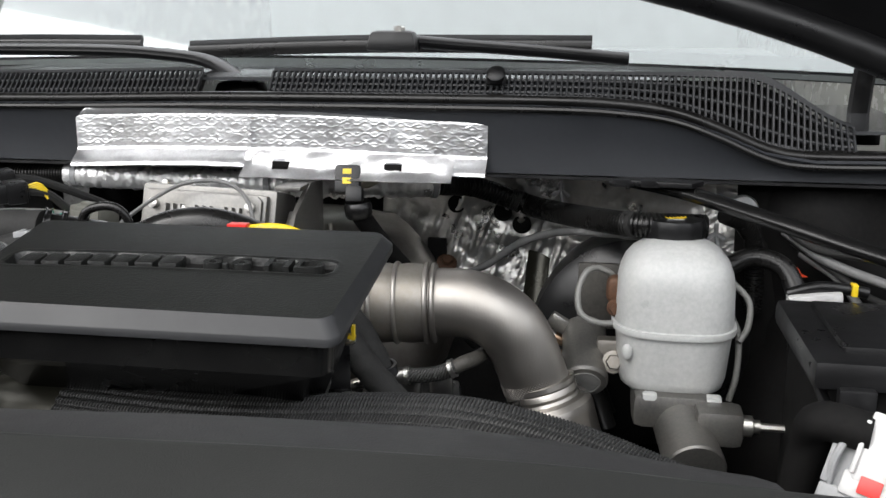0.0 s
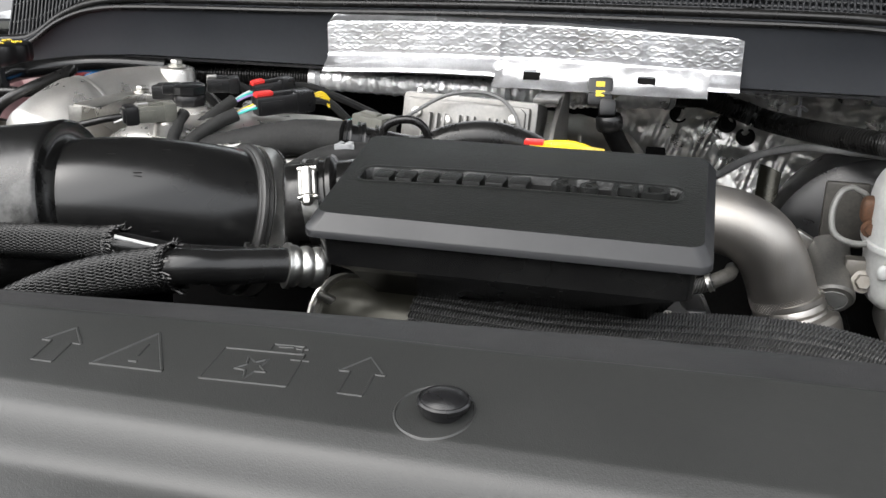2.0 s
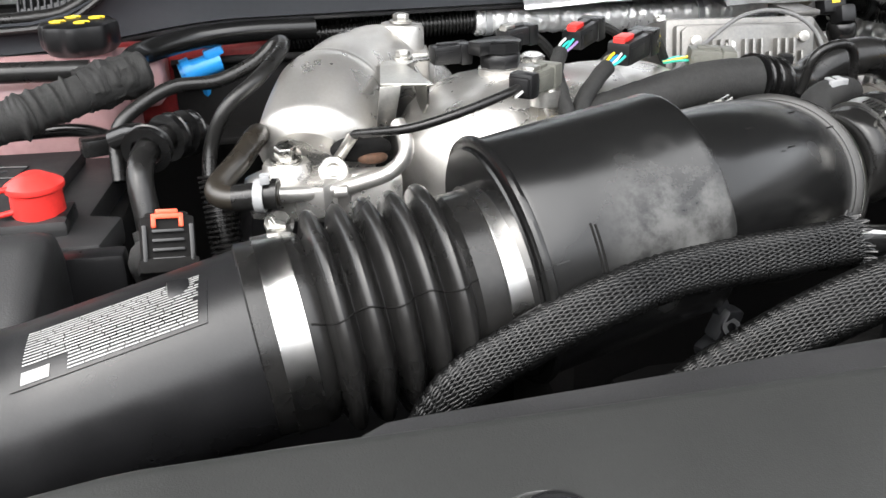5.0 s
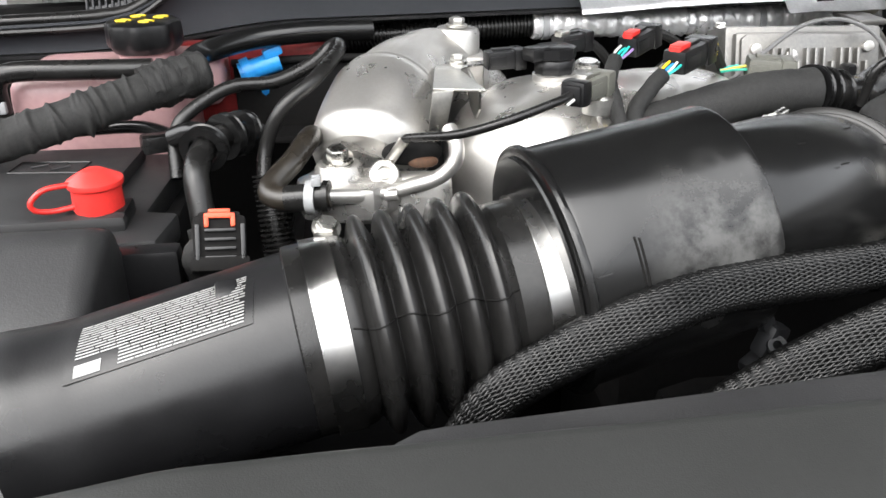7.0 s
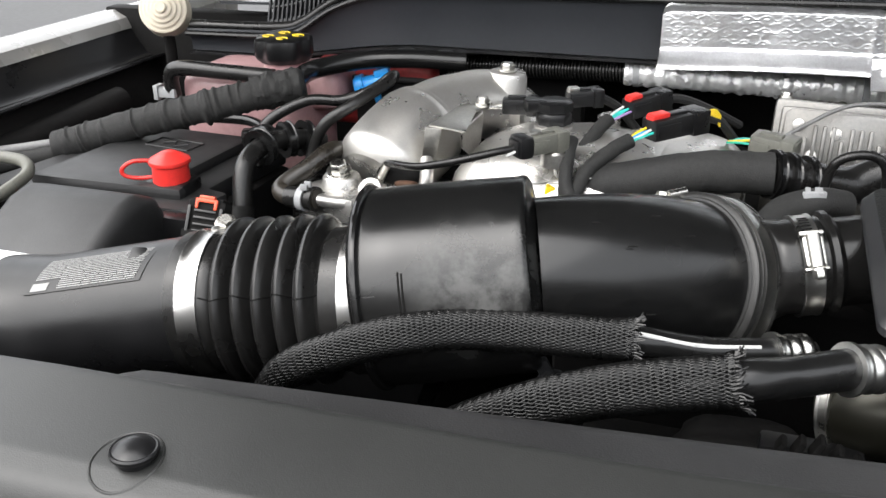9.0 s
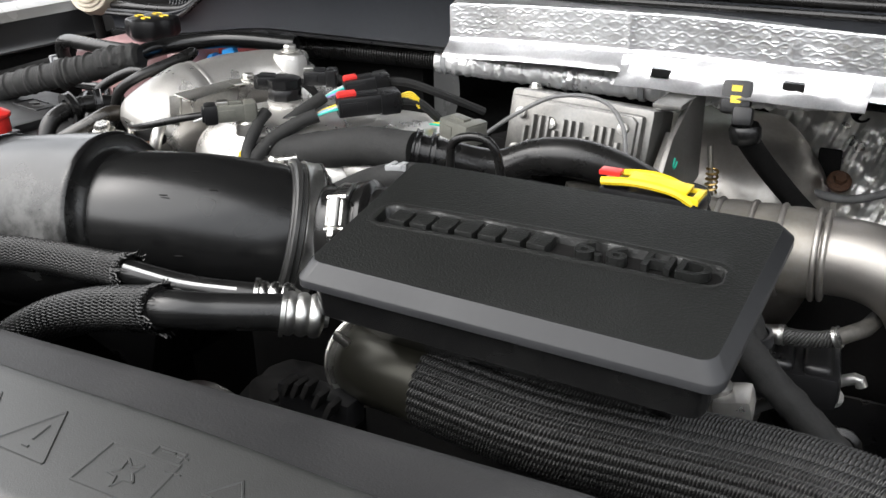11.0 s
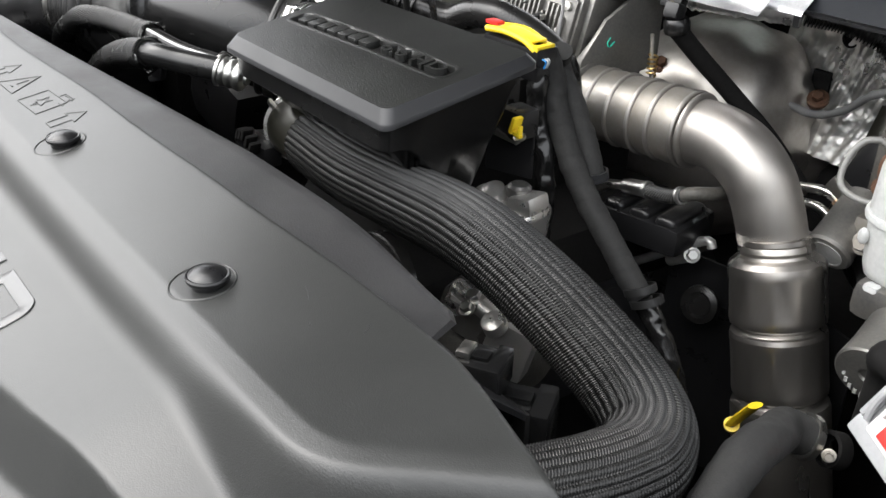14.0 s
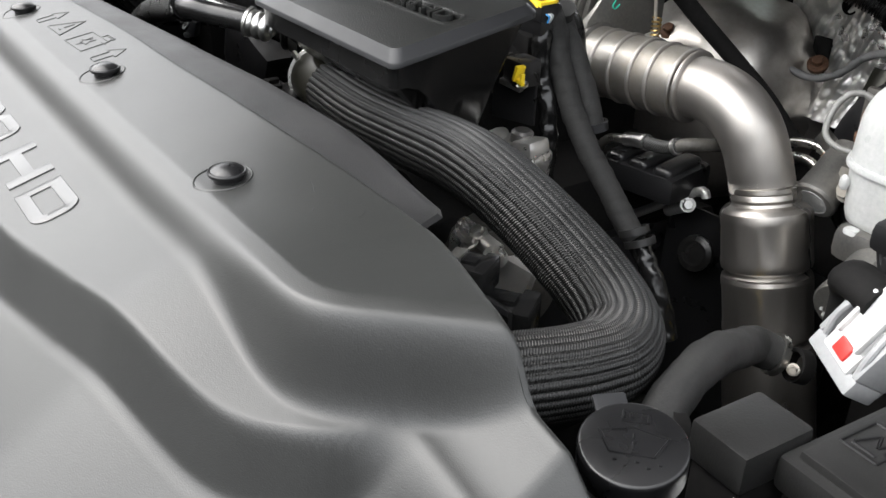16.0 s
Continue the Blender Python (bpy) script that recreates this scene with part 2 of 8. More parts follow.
def rubbed(m, centre, reach, color, rough):
    """Cloudy pale rub marks round one worn spot of a dark moulding."""
    nt = m.node_tree
    b = nt.nodes["Principled BSDF"]
    co = nt.nodes.new("ShaderNodeNewGeometry")
    far = nt.nodes.new("ShaderNodeVectorMath")
    far.operation = "DISTANCE"
    far.inputs[1].default_value = centre
    nt.links.new(co.outputs["Position"], far.inputs[0])
    near = nt.nodes.new("ShaderNodeMapRange")
    near.interpolation_type = "SMOOTHSTEP"
    near.inputs["From Min"].default_value, near.inputs["From Max"].default_value = reach, reach * 0.25
    nt.links.new(far.outputs["Value"], near.inputs["Value"])
    cl = nt.nodes.new("ShaderNodeTexNoise")
    cl.inputs["Scale"].default_value, cl.inputs["Detail"].default_value, cl.inputs["Roughness"].default_value = 38, 8, 0.68
    nt.links.new(co.outputs["Position"], cl.inputs["Vector"])
    cut = nt.nodes.new("ShaderNodeMapRange")
    cut.interpolation_type = "SMOOTHSTEP"
    cut.inputs["From Min"].default_value, cut.inputs["From Max"].default_value = 0.40, 0.66
    nt.links.new(cl.outputs["Fac"], cut.inputs["Value"])
    f = nt.nodes.new("ShaderNodeMath")
    f.operation = "MULTIPLY"
    nt.links.new(near.outputs[0], f.inputs[0])
    nt.links.new(cut.outputs[0], f.inputs[1])
    for socket, kind, value in (("Base Color", "RGBA", (*color, 1)), ("Roughness", "FLOAT", rough)):
        mix = nt.nodes.new("ShaderNodeMix")
        mix.data_type = kind
        a, b2 = [i for i in mix.inputs if i.name == "A" and i.type == ("RGBA" if kind == "RGBA" else "VALUE")][0], [i for i in mix.inputs if i.name == "B" and i.type == ("RGBA" if kind == "RGBA" else "VALUE")][0]
        nt.links.new(b.inputs[socket].links[0].from_socket, a)
        b2.default_value = value
        nt.links.new(f.outputs[0], [i for i in mix.inputs if i.name == "Factor" and i.type == "VALUE"][0])
        nt.links.new([o for o in mix.outputs if o.name == "Result" and o.type == ("RGBA" if kind == "RGBA" else "VALUE")][0], b.inputs[socket])


rubbed(SCUFF, (-0.600, 0.632, 1.408), 0.062, (0.075, 0.075, 0.073), 0.5)
GLASS = bpy.data.materials.new("windscreen_glass")
GLASS.use_nodes = True
gb = GLASS.node_tree.nodes["Principled BSDF"]
gb.inputs["Base Color"].default_value = (0.80, 0.90, 0.87, 1)
gb.inputs["Roughness"].default_value, gb.inputs["Transmission Weight"].default_value, gb.inputs["IOR"].default_value = 0.02, 1.0, 2.2


# ---- building helpers ----
def thing(name, label, category, at=(0, 0, 0), group="", kind=""):
    ob = new(name)
    ob.location = at
    ob.empty_display_size = 0.02
    return tagged(ob, label, category, group, kind)


def base_of(ob):
    p = Vector((0, 0, 0))
    while ob is not None:
        p += ob.location
        ob = ob.parent
    return p


def part(name, bm, material, parent=None, label="", sharp=38):
    bm.normal_update()
    lim = radians(sharp)
    for e in bm.edges:
        if len(e.link_faces) == 2 and e.calc_face_angle(0) > lim:
            e.smooth = False
    for f in bm.faces:
        f.smooth = True
    if parent is not None:
        bmesh.ops.translate(bm, verts=bm.verts, vec=-base_of(parent))
    me = bpy.data.meshes.new(name)
    bm.to_mesh(me)
    bm.free()
    me.materials.append(material)
    ob = new(name, me)
    if parent is not None:
        ob.parent = parent
    if label:
        ob["label"] = label
    return ob


def solo(name, bm, material, label, category, group="", kind="", at=None, sharp=38):
    """A thing that is one mesh, its origin at its own middle."""
    c = Vector(at) if at else sum((v.co for v in bm.verts), Vector()) / len(bm.verts)
    bmesh.ops.translate(bm, verts=bm.verts, vec=-c)
    ob = part(name, bm, material, None, "", sharp)
    ob.location = c
    return tagged(ob, label, category, group, kind)


def join(*bms):
    out = bmesh.new()
    for b in bms:
        me = bpy.data.meshes.new("tmp")
        b.to_mesh(me)
        b.free()
        out.from_mesh(me)
        bpy.data.meshes.remove(me)
    return out


def curve(pts, n):
    """n+1 points of a smooth line through pts, evenly in its own parameter."""
    P = [Vector(p) for p in pts]
    if len(P) == 2:
        return [P[0].lerp(P[1], i / n) for i in range(n + 1)]
    Q = [2 * P[0] - P[1], *P, 2 * P[-1] - P[-2]]
    ls = [0.0]
    for a, b in zip(P, P[1:]):
        ls.append(ls[-1] + (b - a).length)
    out = []
    for i in range(n + 1):
        s = ls[-1] * i / n
        k = max(j for j in range(len(P) - 1) if ls[j] <= s + 1e-9)
        t = min(1, (s - ls[k]) / max(1e-9, ls[k + 1] - ls[k]))
        p0, p1, p2, p3 = Q[k:k + 4]
        out.append(0.5 * ((2 * p1) + (p2 - p0) * t + (2 * p0 - 5 * p1 + 4 * p2 - p3) * t * t + (3 * p1 - p0 - 3 * p2 + p3) * t ** 3))
    return out


def frames(line):
    """Side and up vectors along a line, carried without twist."""
    T = [(line[min(i + 1, len(line) - 1)] - line[max(i - 1, 0)]).normalized() for i in range(len(line))]
    u = T[0].orthogonal().normalized() if abs(T[0].z) > 0.95 else T[0].cross(Vector((0, 0, 1))).normalized()
    res = []
    for t in T:
        u = (u - t * u.dot(t)).normalized()
        res.append((t, u, t.cross(u)))
    return res


def tube(pts, r, seg=16, n=None, cap=True, ribs=0, rib_depth=0.0, flat=1.0, profile=None):
    """Round hose through pts. r: a number or a function of the share of the length. profile: radius factor by share and turn."""
    n = n or max(8, 6 * (len(pts) - 1))
    line = curve(pts, n)
    fr = frames(line)
    bm = bmesh.new()
    uvl = bm.loops.layers.uv.new("turn")
    rings, run = [], 0.0
    lens = [0.0]
    for a, b in zip(line, line[1:]):
        lens.append(lens[-1] + (b - a).length)
    for i, (p, (t, u, v)) in enumerate(zip(line, fr)):
        s = i / n
        rad = r(s) if callable(r) else r
        ring = []
        for k in range(seg):
            a = 2 * math.pi * k / seg
            q = rad * (1 + (rib_depth * math.cos(ribs * a) if ribs else 0))
            if profile:
                q *= profile(s, a)
            ring.append(bm.verts.new(p + u * (q * math.cos(a)) + v * (q * math.sin(a) * flat)))
        rings.append(ring)
    for i in range(n):
        for k in range(seg):
            k2 = (k + 1) % seg
            f = bm.faces.new((rings[i][k], rings[i][k2], rings[i + 1][k2], rings[i + 1][k]))
            for lp, (uu, vv) in zip(f.loops, ((lens[i], k / seg), (lens[i], (k + 1) / seg), (lens[i + 1], (k + 1) / seg), (lens[i + 1], k / seg))):
                lp[uvl].uv = (uu, vv)
    if cap:
        bm.faces.new(rings[0][::-1])
        bm.faces.new(rings[-1])
    bmesh.ops.recalc_face_normals(bm, faces=bm.faces)
    return bm


def lathe(profile, at=(0, 0, 0), axis=(0, 0, 1), seg=32, shape=None):
    """Turned body. profile: (radius, height) rows along the axis. shape: radius factor by angle."""
    bm = bmesh.new()
    rot = Vector((0, 0, 1)).rotation_difference(Vector(axis).normalized()).to_matrix()
    rings = []
    for r, h in profile:
        if r < 1e-6:
            rings.append([bm.verts.new(rot @ Vector((0, 0, h)) + Vector(at))])
        else:
            rings.append([bm.verts.new(rot @ Vector((r * (shape(a, h) if shape else 1) * math.cos(a), r * (shape(a, h) if shape else 1) * math.sin(a), h)) + Vector(at))
                          for a in (2 * math.pi * k / seg for k in range(seg))])
    for a, b in zip(rings, rings[1:]):
        if len(a) == 1 and len(b) == 1:
            continue
        for k in range(seg):
            k2 = (k + 1) % seg
            if len(a) == 1:
                bm.faces.new((a[0], b[k2], b[k]))
            elif len(b) == 1:
                bm.faces.new((a[k], a[k2], b[0]))
            else:
                bm.faces.new((a[k], a[k2], b[k2], b[k]))
    for ring, turn in ((rings[0], -1), (rings[-1], 1)):
        if len(ring) > 1 and profile[0] != profile[-1]:
            bm.faces.new(ring[::turn])
    bmesh.ops.recalc_face_normals(bm, faces=bm.faces)
    return bm


def ring_band(r0, r1, h, at, axis, seg=40, lip=0.0):
    """A strap round a pipe, with turned lips."""
    prof = [(r0, -h / 2), (r1 + lip, -h / 2), (r1 + lip, -h / 2 + 0.0008), (r1, -h / 2 + 0.002), (r1, h / 2 - 0.002), (r1 + lip, h / 2 - 0.0008), (r1 + lip, h / 2), (r0, h / 2), (r0, -h / 2)]
    return lathe(prof, at, axis, seg)


def box(at, size, bevel=0.003, turn=(0, 0, 0), taper=1.0, segs=2):
    bm = bmesh.new()
    bmesh.ops.create_cube(bm, size=1)
    for v in bm.verts:
        k = taper if v.co.z > 0 else 1
        v.co = Vector((v.co.x * size[0] * k, v.co.y * size[1] * k, v.co.z * size[2]))
    if bevel:
        bmesh.ops.bevel(bm, geom=bm.edges[:], offset=min(bevel, min(size) * 0.45), segments=segs, affect="EDGES", profile=0.6)
    bmesh.ops.transform(bm, matrix=pose(*at, *turn), verts=bm.verts)
    return bm


def prism(outline, z0, z1, bevel=0.002, plane="z", segs=2):
    """Outline (two coordinates a point) raised from z0 to z1 along an axis, with rounded rims."""
    bm = bmesh.new()
    put = {"z": lambda a, b, c: (a, b, c), "y": lambda a, b, c: (a, c, b), "x": lambda a, b, c: (c, a, b)}[plane]
    lo = [bm.verts.new(put(a, b, z0)) for a, b in outline]
    hi = [bm.verts.new(put(a, b, z1)) for a, b in outline]
    n = len(outline)
    bm.faces.new(lo[::-1])
    bm.faces.new(hi)
    for k in range(n):
        bm.faces.new((lo[k], lo[(k + 1) % n], hi[(k + 1) % n], hi[k]))
    bmesh.ops.recalc_face_normals(bm, faces=bm.faces)
    if bevel:
        bmesh.ops.bevel(bm, geom=[e for e in bm.edges if len(e.link_faces) == 2 and e.calc_face_angle(0) > 0.6], offset=bevel, segments=segs, affect="EDGES", profile=0.6)
    return bm


def sheet(f, us, vs, thick=0.003):
    """A skin through f(u, v), with thickness downwards."""
    bm = bmesh.new()
    top = [[bm.verts.new(f(u, v)) for v in vs] for u in us]
    for i in range(len(us) - 1):
        for k in range(len(vs) - 1):
            bm.faces.new((top[i][k], top[i + 1][k], top[i + 1][k + 1], top[i][k + 1]))
    bm.normal_update()
    if thick:
        low = [[bm.verts.new(v.co - v.normal * thick) for v in row] for row in top]
        for i in range(len(us) - 1):
            for k in range(len(vs) - 1):
                bm.faces.new((low[i][k], low[i][k + 1], low[i + 1][k + 1], low[i + 1][k]))
        rim = [(i, 0) for i in range(len(us))] + [(len(us) - 1, k) for k in range(1, len(vs))]
        rim += [(i, len(vs) - 1) for i in range(len(us) - 2, -1, -1)] + [(0, k) for k in range(len(vs) - 2, 0, -1)]
        for a, b in zip(rim, rim[1:] + rim[:1]):
            bm.faces.new((top[a[0]][a[1]], low[a[0]][a[1]], low[b[0]][b[1]], top[b[0]][b[1]]))
    bmesh.ops.recalc_face_normals(bm, faces=bm.faces)
    return bm


def span(a, b, n):
    return [a + (b - a) * i / n for i in range(n + 1)]


def step(x, a, b):
    t = max(0.0, min(1.0, (x - a) / (b - a)))
    return t * t * (3 - 2 * t)


def moved(bm, m):
    bmesh.ops.transform(bm, matrix=m, verts=bm.verts)
    return bm


def hexbolt(at, axis=(0, 0, 1), size=0.012, washer=True):
    r = size / 2 / math.cos(math.pi / 6)
    bms = [lathe([(r * 0.98, 0.002), (r, 0.0025), (r, size * 0.55), (r * 0.85, size * 0.65), (0, size * 0.65)], at, axis, 6)]
    if washer:
        bms.append(lathe([(size * 0.8, 0), (size * 0.8, 0.0022), (size * 0.4, 0.003), (0, 0.003)], at, axis, 20))
    return join(*bms)


def writing(body, size, m, depth=0.0006, bold=0.0):
    """Raised characters in the built-in font, as a mesh, with their middle at the pose m."""
    cu = bpy.data.curves.new("text", "FONT")
    cu.body, cu.size, cu.extrude, cu.offset, cu.align_x, cu.align_y = body, size, depth, bold, "CENTER", "CENTER"
    ob = bpy.data.objects.new("text", cu)
    scene.collection.objects.link(ob)
    me = bpy.data.meshes.new_from_object(ob.evaluated_get(bpy.context.evaluated_depsgraph_get()))
    bm = bmesh.new()
    bm.from_mesh(me)
    bpy.data.objects.remove(ob)
    bpy.data.curves.remove(cu)
    bpy.data.meshes.remove(me)
    return moved(bm, m)


def taped(pts, r, wraps=None, seg=20, rough=0.06):
    """Hose or loom under spiral tape: overlapping turns and small creases."""
    ln = sum((Vector(b) - Vector(a)).length for a, b in zip(pts, pts[1:]))
    wraps = wraps or ln / 0.017
    f = lambda s, a: 1 + 0.045 * ((s * wraps + a / (2 * math.pi)) % 1.0) + rough * noise.noise(Vector((s * wraps * 1.3, math.cos(a) * 1.6, math.sin(a) * 1.6 + r * 700)))
    return tube(pts, r, seg, max(24, int(wraps * 9)), profile=f)


def blob(at, radii, power=2.5, seg=40, rings=24, rough=0.0, seed=0.0):
    bm = bmesh.new()
    rows = []
    for i in range(rings + 1):
        b = -math.pi / 2 + math.pi * i / rings
        row = []
        for k in range(seg):
            a = 2 * math.pi * k / seg
            f = lambda v: math.copysign(abs(v) ** (2 / power), v)
            q = Vector((f(math.cos(b)) * f(math.cos(a)), f(math.cos(b)) * f(math.sin(a)), f(math.sin(b))))
            if rough:
                q *= 1 + rough * noise.noise(q * 3 + Vector((seed, 0, 0)))
            row.append(bm.verts.new(Vector(at) + Vector((q.x * radii[0], q.y * radii[1], q.z * radii[2]))))
        rows.append(row)
    for a, b in zip(rows, rows[1:]):
        for k in range(seg):
            bm.faces.new((a[k], a[(k + 1) % seg], b[(k + 1) % seg], b[k]))
    bmesh.ops.remove_doubles(bm, verts=bm.verts, dist=1e-6)
    bmesh.ops.recalc_face_normals(bm, faces=bm.faces)
    return bm


# ---- setting ----
def corrugated(pts, r, pitch, depth=0.0018, seg=20, slope=1.0):
    ln = sum((Vector(b) - Vector(a)).length for a, b in zip(pts, pts[1:]))
    k = max(4, int(ln / pitch))
    wave = lambda s: r + depth * (1 if (s * k) % 1 < 0.45 else -1) * slope
    return tube(pts, wave, seg, k * 8)


# Ground is unseen; its dark colour is chosen to dim reflections in front faces.
ground = bmesh.new()
bmesh.ops.create_grid(ground, x_segments=24, y_segments=24, size=120)
solo("ground", ground, DARK_GROUND, "unseen ground under the truck, darkened to cut reflected light", "ground", kind="structure", at=(0, 0, 0))

# Unseen dark walls added to keep low sky out of the reflections.
solo("wall_unseen_front", box((0, -9.0, 2.0), (26, 0.3, 4.0), 0.02), UNSEEN_WALL, "unseen dark wall added in front to block low sky", "wall", kind="structure")
for x, side in ((-11.0, "left"), (11.0, "right")):
    solo("wall_unseen_" + side, box((x, -1.0, 2.0), (0.3, 15.7, 4.0), 0.02), UNSEEN_WALL, "unseen dark wall added at the side to block low sky", "wall", kind="structure")

bay_floor = box((-0.38, 0.85, 0.62), (2.0, 1.6, 0.02), 0)
solo("floor", bay_floor, MATT, "dull black undertray below the engine bay", "floor", kind="structure")
solo("wall_front", box((-0.38, 0.30, 0.93), (1.95, 0.05, 0.62), 0.004), MATT, "black radiator carrier closing the bay", "wall", kind="structure")


def crumpled(x, z):
    q = Vector((x * 9, z * 9, 0.3))
    return 0.03 * (noise.noise(q) + 0.5 * noise.noise(q * 2.7) + 0.3 * abs(noise.noise(q * 6))) + 0.006 * abs(noise.noise(q * 15))


def firewall_y(x, z):
    return 1.46 + 0.10 * step(x, -0.15, -0.5) - 0.28 * step(x, 0.05, 0.34) - 0.12 * step(1.28 - z, 0, 0.25)


firewall = sheet(lambda u, v: Vector((u, firewall_y(u, v) + 0.05 + crumpled(u, v), v)), span(-0.80, 0.50, 60), span(0.62, 1.47, 40), 0.006)
solo("wall_back", firewall, MATT, "dull black uneven firewall", "wall", kind="structure")
solo("wall_back_side", box((-1.02, 1.30, 1.05), (0.72, 0.03, 0.80), 0.004), MATT, "black firewall behind the coolant tank", "wall", kind="structure")


def fender(side):
    s = 1 if side == "right" else -1
    cx = -0.38
    prof = [(0.80, 0.62), (0.86, 0.95), (0.89, 1.20), (0.905, 1.34), (0.93, 1.38), (0.95, 1.385)]
    inner = sheet(lambda u, v: Vector((cx + s * (prof[int(u)][0] - 0.03 * step(v, 0.55, 0.2) * 0), v, prof[int(u)][1] + 0.004 * noise.noise(Vector((u, v * 5, s))))),
                  list(range(len(prof))), span(0.02, 1.36, 24), 0.004)
    t = thing("fender_" + side, "silver painted fender with a black inner panel", "fender", (cx + s * 0.97, 0.8, 1.0), kind="structure")
    part("inner_panel", inner, MATT, t, "black inner fender panel")
    out = [(0.960, 1.420), (0.966, 1.434), (0.985, 1.444), (1.01, 1.440), (1.05, 1.40), (1.07, 1.28), (1.08, 1.0), (1.07, 0.7)]
    part("outer_panel", sheet(lambda u, v: Vector((cx + s * out[int(u)][0], v, out[int(u)][1] - 0.035 * step(0.5 - v, 0, 0.7))), list(range(len(out))), span(-0.2, 1.75, 30), 0.003), PAINT, t)
    part("gutter", sheet(lambda u, v: Vector((cx + s * (0.905 + 0.057 * u), v, 1.385 + 0.036 * u * u - 0.012 * math.sin(u * math.pi))), span(0, 1, 8), span(0.02, 1.36, 12), 0.003), BLACK, t, "black rubber edge trim")
    return t


fender("left")
fender("right")

# cowl: black upright panel with a rubber seal along its top
TOP = [(-1.19, 1.444), (-1.06, 1.447), (-1.02, 1.456), (-0.97, 1.486), (-0.91, 1.505), (-0.82, 1.511), (-0.60, 1.514), (-0.35, 1.519), (0.0, 1.520), (0.10, 1.517), (0.16, 1.509), (0.21, 1.492), (0.26, 1.471), (0.31, 1.463), (0.44, 1.465)]


def cowl_top(x):
    for (a, za), (b, zb) in zip(TOP, TOP[1:]):
        if x <= b:
            return za + (zb - za) * max(0, (x - a) / (b - a))
    return TOP[-1][1]


cowl = thing("cowl", "dark grey plastic cowl panel with rubber bonnet seal", "cowl panel", (-0.38, 1.21, 1.44), kind="structure")
part("cowl_panel", sheet(lambda u, v: Vector((u, 1.205 + 0.012 * (1 - v) + 0.004 * math.sin(v * 3), 1.437 - 0.025 * step(-u, 0.85, 1.1) + (cowl_top(u) - 0.004 - 1.437 + 0.025 * step(-u, 0.85, 1.1)) * v)), span(-1.19, 0.44, 90), span(0, 1, 10), 0.004), PANEL, cowl)
part("lower_flange", sheet(lambda u, v: Vector((u, 1.208 + 0.05 * v, 1.436 - 0.025 * step(-u, 0.85, 1.1) - 0.003 * v)), span(-1.19, 0.44, 50), span(0, 1, 3), 0.003), BLACK, cowl)
part("seal", tube([(x, 1.222, z + 0.001) for x, z in TOP], 0.0085, 12, 120, flat=0.8), RUBBER, cowl, "black rubber bulb seal")
part("seal_lip", tube([(x, 1.205, z - 0.008) for x, z in TOP], 0.0035, 8, 120), RUBBER, cowl, "thin seal lip")
for x in (-0.865, -0.815, 0.105, 0.135):
    part("push_clip", lathe([(0.014, 0), (0.014, 0.003), (0.010, 0.006), (0, 0.0065)], (x, 1.19, 1.431), (0, 0, 1), 20), BLACK, cowl)

# windscreen, dash and cabin behind it
wind = lambda u, v: Vector((u, 1.47 + 0.10 * (1 - ((u + 0.38) / 0.85) ** 2) * 0.6 + 0.95 * v, 1.545 + 0.02 * (1 - ((u + 0.38) / 0.85) ** 2) + 0.52 * v))
screen = thing("window_1", "raked windscreen glass reflecting a pale sky", "windscreen", (-0.38, 1.9, 1.6), kind="structure")
pane = part("pane", sheet(wind, span(-1.27, 0.51, 30), span(0, 1, 10), 0.005), GLASS, screen)
pane.visible_shadow = False
part("dark_band", sheet(lambda u, v: wind(u, 0.05 * v) + Vector((0, 0.006, -0.012)), span(-1.27, 0.51, 30), span(0, 1, 3), 0.002), BLACK, screen, "black printed band")
solo("dashboard", sheet(lambda u, v: Vector((u, 1.62 + 0.75 * v, 1.545 + 0.035 * math.sin(v * 2.4) - 0.01 * v)), span(-1.12, 0.36, 30), span(0, 1, 10), 0.01), shade("dash_top", (0.10, 0.10, 0.10), 0.6, vary=0.15, bump=0.3), "grey grained dashboard top behind the windscreen", "dashboard", kind="structure")
cab = thing("cabin", "cabin shell behind the windscreen, rear wall paled to brighten the glass", "cabin", (-0.38, 2.9, 1.2), kind="structure")
# Rear wall made pale in place of sky reflected in the windscreen.
part("rear_wall", box((-0.38, 3.9, 1.48), (1.96, 0.04, 1.30), 0), HEADLINER, cab)
part("roof", sheet(lambda u, v: Vector((u, 2.42 + 1.5 * v, 2.09 + 0.06 * math.sin(v * 2.6) - 0.05 * ((u + 0.38) / 0.85) ** 2)), span(-1.27, 0.51, 14), span(0, 1, 8), 0.02), PAINT, cab)
for s in (-1, 1):
    part("pillar", tube([(-0.38 + s * 0.92, 1.46, 1.535), (-0.38 + s * 0.87, 2.45, 2.06)], 0.035, 12, 8), PAINT, cab)
    part("door", box((-0.38 + s * 0.95, 2.85, 1.46), (0.06, 2.1, 1.20), 0.01), PAINT, cab)


